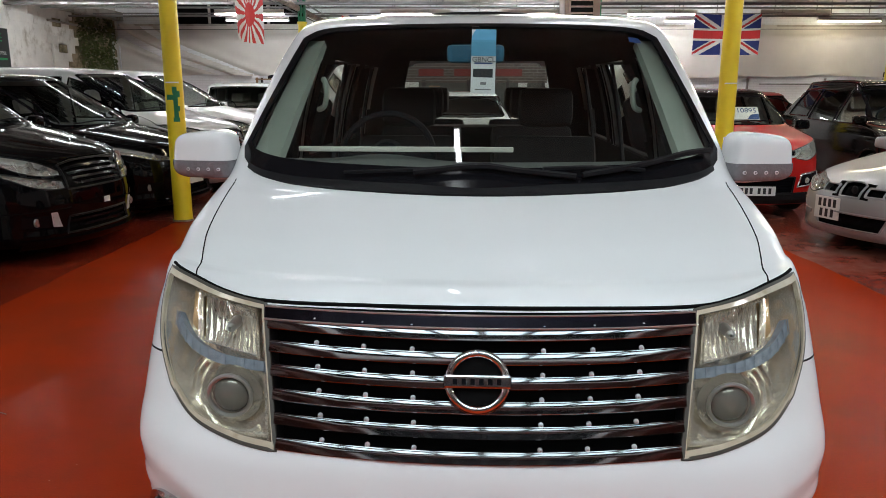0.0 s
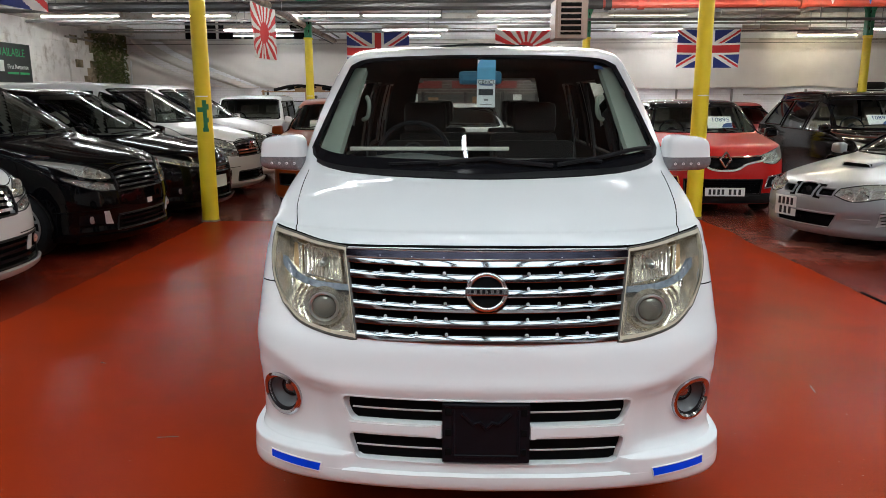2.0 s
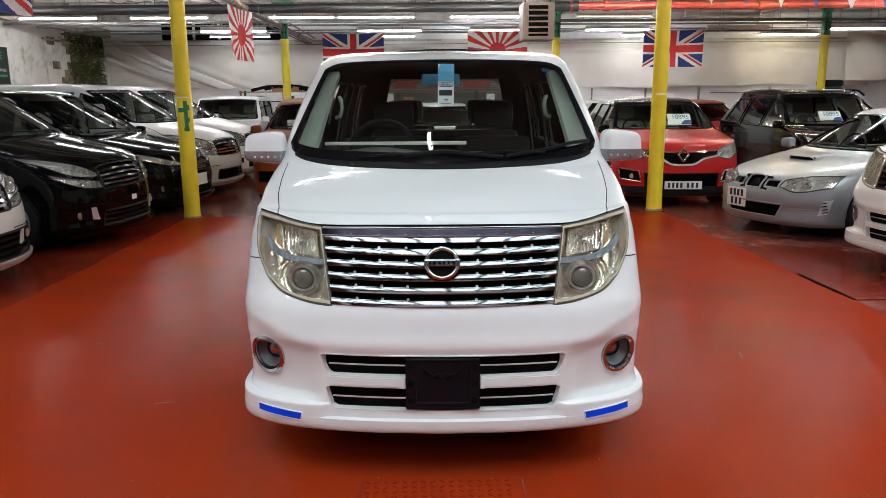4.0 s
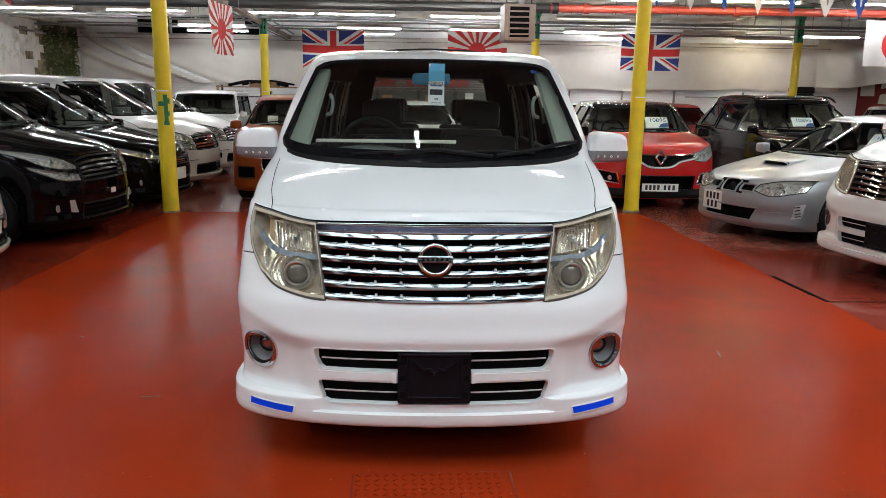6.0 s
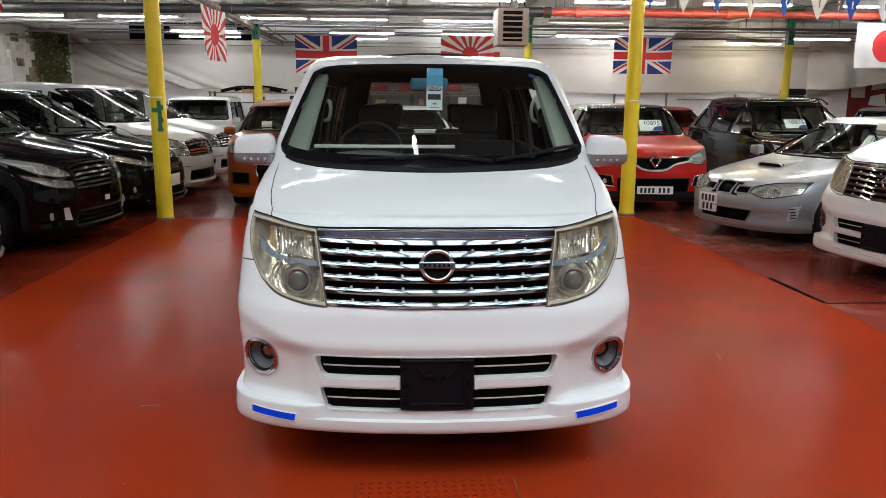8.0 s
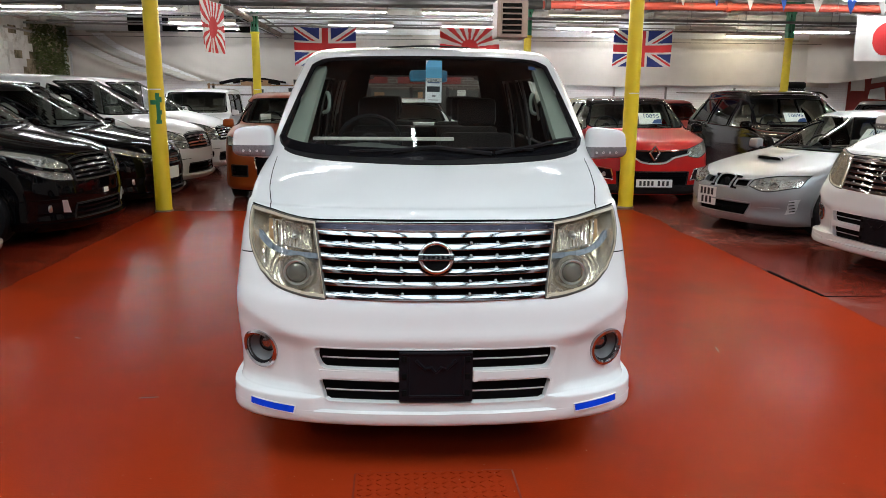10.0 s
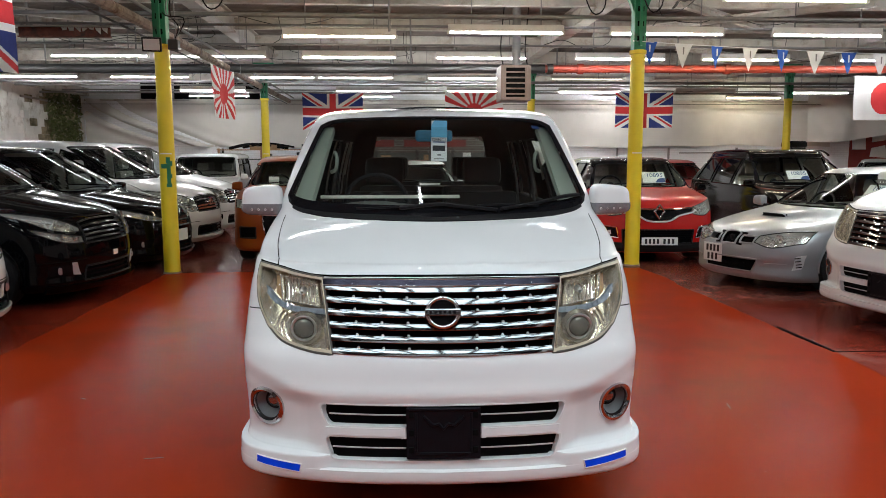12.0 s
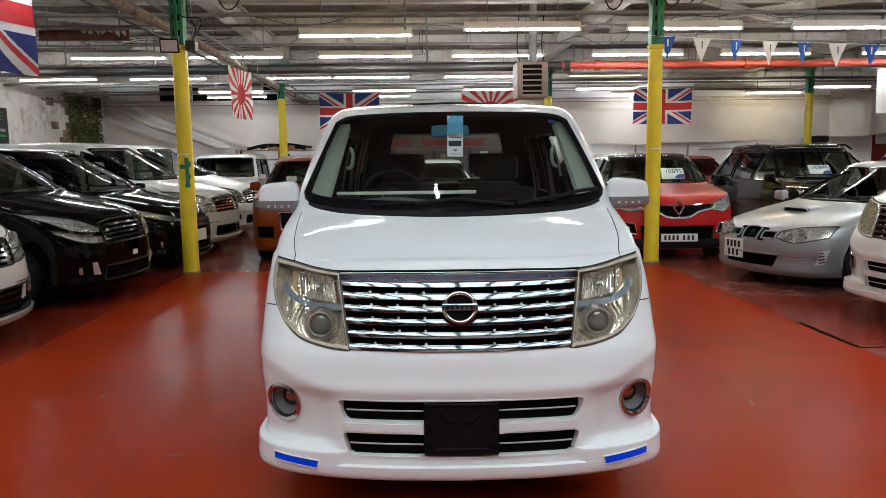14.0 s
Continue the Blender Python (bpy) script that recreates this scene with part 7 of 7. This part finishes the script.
def fold_main(x, v):
    s = (x + 10.2) - 3.4 * (1 - v) ** 1.4
    swoop = math.exp(-(s / 0.9) ** 2)
    dy = -0.05 * math.sin(x * 0.9) - 0.42 * swoop * math.sin(s * 6.0) - 0.015 * math.sin(x * 3.1 + v * 4) - 0.03 * math.exp(-((v - 0.78) / 0.02) ** 2)
    return dy, 0.03 * math.sin(x * 0.7) * (1 - v) + 0.02 * math.sin(x * 2.3) * (1 - v)


def fold_side(x, v):
    w = (x - 13.9) / 3.0
    swag = 0.5 * (1 - v) * (w ** 1.6) - 0.10 * math.sin(w * math.pi) * (1 - v)
    return -1.2 * w - 0.16 * math.sin(w * 9 - 3.0 * v) * (0.4 + 0.6 * (1 - v)) - 0.05 * math.sin(w * 21 + 5 * v), swag


drape("wall_sheeting", -10.2, 14.9, 1.86, 3.40, 23.88, fold_main, "grey-beige sheeting hung along the back wall")
drape("wall_sheeting", 13.9, 16.9, 2.02, 3.85, 23.5, fold_side, "sagging grey-beige sheeting in the corner", 50, 24)
run("sheeting_wire", [(-10.2, 23.45, 3.22), (16.4, 23.45, 3.26)], 0.008, PIPE_DARK, "wire across the sheeting", "wire", 5)
slab("clerestory", (-8.4, 23.86, 3.42), (-4.6, 23.99, 3.98), VOID, "dark high-level opening over the sheeting", category="window")
for x in (-7.4, -6.6, -5.6):
    slab("mullion", (x, 23.80, 3.42), (x + 0.07, 23.85, 3.98), BEAM, "pale mullion in the high opening", category="window")
slab("wall_plate", (ROOM_W, 23.55, 3.98), (ROOM_E, 23.95, 4.18), BEAM, "pale beam along the back wall", category="roof beam")
mural = thing("mural", pose(15.7, 23.99, 1.0), "dark red painted wall panel with white shapes", "mural")
box_part("panel", (0, -0.02, 0), (1.6, 0.0, 1.35), MURAL_RED, mural, 0.003)
for k, q in enumerate((((0.1, 0.75), (0.6, 0.75), (0.57, 1.22), (0.07, 1.2)), ((0.8, 1.0), (1.5, 1.1), (1.5, 1.3), (0.83, 1.3)), ((0.75, 0.5), (1.4, 0.45), (1.3, 0.9), (0.8, 0.8)))):
    piece("painted_shape", [(x, -0.024, z) for x, z in q], [(0, 1, 2, 3)], PAPER, mural, smooth=False)

# doors, pipes and boards on the lower back wall
for x, w in ((5.6, 0.04), (7.4, 0.05), (9.2, 0.05), (11.6, 0.05), (13.4, 0.06)):
    slab("wall_pipe", (x, 23.9, 0), (x + w, 23.97, 1.82), STEEL, "grey pipe on the back wall", category="pipe")
slab("wall_rail", (9.6, 23.88, 1.62), (14.4, 23.94, 1.66), STEEL, "grey rail on the back wall", category="rail")


def office_front():
    """Low partition with a brick band, posts and notices, seen through the people carrier."""
    t = thing("office_front", pose(0.4, 21.6, 0), "brick-faced office partition with posts and notices", "partition")
    box_part("brick_band", (-2.3, 0, 1.66), (2.3, 0.12, 2.30), GREY_BRICK, t, 0, "brick band")
    for x in (-2.2, -1.15, 0.1, 1.2, 2.2):
        box_part("post", (x - 0.05, 0, 0), (x + 0.05, 0.1, 1.74), PIPE_DARK, t, 0.005)
    box_part("panel", (-2.2, 0.05, 0), (2.2, 0.09, 1.74), DASH, t, 0)
    for x0, x1, z0, z1, mm in ((-1.7, -1.3, 1.35, 1.68, PAPER), (-1.0, -0.7, 1.40, 1.58, CARTON), (1.5, 1.75, 1.2, 1.66, PAPER), (0.3, 0.45, 1.3, 1.6, CARTON)):
        box_part("notice", (x0, -0.02, z0), (x1, 0.0, z1), mm, t, 0)
    for x0, x1 in ((-1.3, -0.6), (-0.3, 0.5), (0.8, 1.6)):
        box_part("red_board", (x0, -0.02, 1.84), (x1, 0.0, 2.04), MURAL_RED, t, 0)


office_front()


def shelving():
    """Open racking with cartons and scrap along the back wall."""
    t = thing("shelving", pose(-4.3, 22.2, 0), "dark steel racking half full of cartons and car parts", "shelving")
    for x in (-1.3, 0.0, 1.6):
        for y in (0.0, 0.6):
            box_part("upright", (x - 0.03, y - 0.03, 0), (x + 0.03, y + 0.03, 1.80), CARTON if y == 0 else PIPE_DARK, t, 0.003)
    for z in (0.4, 1.0, 1.45, 1.74):
        box_part("shelf", (-1.35, -0.05, z), (1.65, 0.65, z + 0.03), CARTON if z > 1.7 else PIPE_DARK, t, 0.003)
    rng = random.Random(9)
    for k in range(12):
        x, z = -1.25 + rng.random() * 2.6, rng.choice((0.43, 1.03, 1.48, 1.77))
        w, h = 0.25 + 0.3 * rng.random(), 0.12 + 0.2 * rng.random()
        b = thing("carton", pose(-4.3 + x, 22.3, z, 0, 0, rng.uniform(-12, 12)), "brown cardboard carton on racking", "box", "cartons on the racking")
        box_part("carton_body", (0, 0, 0), (w, 0.35, h), CARTON if k % 3 else PIPE_DARK, b, 0.006)
        box_part("tape", (w * 0.42, -0.002, h * 0.6), (w * 0.58, 0.0, h), HEATER, b, 0)
    pts = [(-1.0, 0.1, 1.80), (-0.4, 0.15, 1.92), (0.3, 0.1, 1.88), (0.8, 0.2, 1.80)]
    piece("scrap_panel", *joined(tube(line(pts, 16), 0.05, 7), tube(line([(-0.6, 0.2, 1.82), (0.2, 0.0, 1.95), (1.0, 0.1, 1.84)], 16), 0.03, 6)), GLOSS, t, "dark scrap trim on the top shelf")


shelving()


def tyre_stack(x, y, z, n):
    t = thing("tyre_stack", pose(x, y, z), "stack of black tyres on a stand", "tyres")
    for k in range(n):
        piece("tyre", *lathe([(0.10 * 1.9 * k + a, r) for a, r in ((0.0, 0.20), (0.0, 0.28), (0.04, 0.325), (0.14, 0.325), (0.18, 0.28), (0.18, 0.20), (0.0, 0.20))], 28, "z"), RUBBER, t)
    for s in (-0.2, 0.2):
        box_part("stand", (s - 0.03, -0.2, -z), (s + 0.03, 0.2, 0), STEEL, t)


tyre_stack(10.75, 18.6, 1.58, 2)


def wall_sign():
    t = thing("wall_sign", pose(ROOM_W + 0.02, 17.0, 1.95, 0, 0, 90), "black wall sign with green lettering on the white wall", "sign")
    box_part("board", (-0.95, -0.03, 0), (0.95, 0.0, 0.90), SIGN_BLACK, t, 0.004)
    add_text("lettering", "AVAILABLE", 0.26, SIGN_GREEN, t, pose(0.06, -0.034, 0.68, 90))
    add_text("lettering", "First Response", 0.15, PAPER, t, pose(0.36, -0.034, 0.36, 90))
    for x0, x1, z in ((-0.1, 0.35, 0.19), (0.42, 0.82, 0.19)):
        box_part("bar", (x0, -0.036, z), (x1, -0.03, z + 0.05), SIGN_GREEN, t, 0)
    box_part("mark", (-0.40, -0.036, 0.25), (-0.22, -0.03, 0.5), PAPER, t, 0)


wall_sign()


def ivy():
    """Ivy and damp growth in the corner of the side wall."""
    rng = random.Random(21)
    verts, faces = [], []
    clumps = [(23.45 - 1.9 * rng.random() ** 1.6, 1.45 + 2.2 * rng.random(), 0.07 + 0.16 * rng.random()) for _ in range(44)]
    for k in range(2300):
        cy, cz, cr = rng.choice(clumps)
        y, z = cy + rng.gauss(0, cr), cz + rng.gauss(0, cr * 1.5)
        if y > 23.55 or z > 3.48:
            continue
        x = ROOM_W + 0.03 + 0.12 * rng.random()
        s = 0.02 + 0.035 * rng.random()
        m = Matrix.Translation((x, y, z)) @ Euler((rng.uniform(-1, 1), rng.uniform(-0.8, 0.8) + 1.57, rng.uniform(0, 6))).to_matrix().to_4x4()
        b = len(verts)
        verts += [m @ Vector(q) for q in ((0, -s, 0), (s * 0.8, -s * 0.1, s * 0.2), (0, s * 1.1, 0), (-s * 0.8, -s * 0.1, s * 0.2))]
        faces += [(b, b + 1, b + 2), (b, b + 2, b + 3)]
    tagged(piece("ivy", verts, faces, IVY, None, smooth=False), "dark green ivy in the corner of the side wall", "ivy", kind="stuff")


ivy()
run("wall_conduit", [(ROOM_W + 0.05, 23.5, 1.2), (ROOM_W + 0.05, 23.5, 3.5)], 0.03, BATTEN, "pale pipe up the wall corner")
run("wall_conduit", [(ROOM_W + 0.05, 19.9, 1.2), (ROOM_W + 0.05, 19.9, 2.7)], 0.022, BATTEN, "pale conduit on the side wall")
run("wall_conduit", [(ROOM_W + 0.05, 19.8, 3.2), (ROOM_W + 0.05, 23.2, 3.15)], 0.03, BEAM, "pale pipe along the side wall")
slab("wall_box", (ROOM_W, 19.78, 2.62), (ROOM_W + 0.12, 20.05, 2.82), BATTEN, "pale electrical box on the side wall", category="electrical box")
slab("wall_ledge", (ROOM_W, 12.0, 3.50), (ROOM_W + 0.22, 24.0, 3.75), BEAM, "pale beam along the top of the side wall", category="roof beam")


# ---- floor details ----
def checker_plate(x0, x1, y0, y1):
    """A raised-tread steel cover, painted over with the floor."""
    t = thing("floor_cover", pose(0, 0, 0), "red painted steel tread-plate cover set in the floor", "floor cover")
    box_part("plate", (x0, y0, 0.001), (x1, y1, 0.006), FLOOR_RED, t, 0.001)
    n = 0
    bm = bmesh.new()
    box(bm, (-0.0125, -0.0036, -0.0012), (0.0125, 0.0036, 0.0034), 0.0012)
    me = bpy.data.meshes.new("tread_bar")
    bm.to_mesh(me)
    bm.free()
    me.materials.append(FLOOR_RED)
    nx, ny = int((x1 - x0) / 0.040), int((y1 - y0) / 0.040)
    for j in range(ny):
        for i in range(nx):
            n += 1
            if n > 330:
                break
            o = new("tread_bar", me)
            o.parent = t
            o.matrix_local = pose(x0 + 0.02 + i * 0.040, y1 - 0.02 - j * 0.040, 0.007, 0, 0, 42 if (i + j) % 2 else -42)
    for a, b in (((x0 - 0.006, y0), (x0 - 0.006, y1)), ((x1 + 0.006, y0), (x1 + 0.006, y1)), ((x0, y1 + 0.006), (x1, y1 + 0.006))):
        box_part("edge_gap", (min(a[0], b[0]) - 0.004, min(a[1], b[1]), 0.0008), (max(a[0], b[0]) + 0.004, max(a[1], b[1]) + 0.004, 0.0016), FLOOR_WORN, t, 0)


checker_plate(-0.345, 0.335, 1.02, 1.66)
tagged(piece("floor_joint", *tube([(3.37, 5.25, 0.001), (3.39, 4.38, 0.001)], 0.012, 6), VOID), "dark open joint in the floor", "floor joint", kind="structure")
tagged(piece("floor_joint", *tube([(3.39, 4.38, 0.0), (9.0, 4.30, 0.0)], 0.004, 6), VOID), "thin joint in the worn floor", "floor joint", kind="structure")
for pts in ([(-0.9, 1.35, 0.0015), (-0.82, 1.37, 0.0015), (-0.80, 1.40, 0.0015)], [(-1.55, 2.55, 0.0015), (-1.45, 2.56, 0.0015)], [(1.95, 3.2, 0.0015), (1.93, 3.1, 0.0015)], [(-2.3, 3.6, 0.0015), (-2.26, 3.58, 0.0015)], [(2.6, 2.4, 0.0015), (2.66, 2.36, 0.0015)]):
    tagged(piece("floor_scratch", *tube(line(pts, 8), 0.0025, 5), HEATER), "pale scratch in the red floor paint", "scratch", kind="structure")


# ---- block work of the side wall ----
def wall_blocks():
    rng = random.Random(5)
    kinds = []
    for mm in (WALL_PAINT, WALL_STAIN):
        bm = bmesh.new()
        box(bm, (0, -0.2185, -0.106), (0.018, 0.2185, 0.106), 0.003)
        me = bpy.data.meshes.new("block")
        bm.to_mesh(me)
        bm.free()
        me.materials.append(mm)
        kinds.append(me)
    for r in range(10):
        z = 1.45 + r * 0.215
        for k in range(18):
            y = 15.9 + k * 0.44 + (0.22 if r % 2 else 0)
            if y > 23.75:
                continue
            damp = y > 20.2 + 1.3 * rng.random()
            o = new("block", kinds[1 if damp else 0])
            o.parent = wall_w
            o.matrix_local = pose(ROOM_W + rng.uniform(-0.008, 0.0), y, z)


wall_blocks()
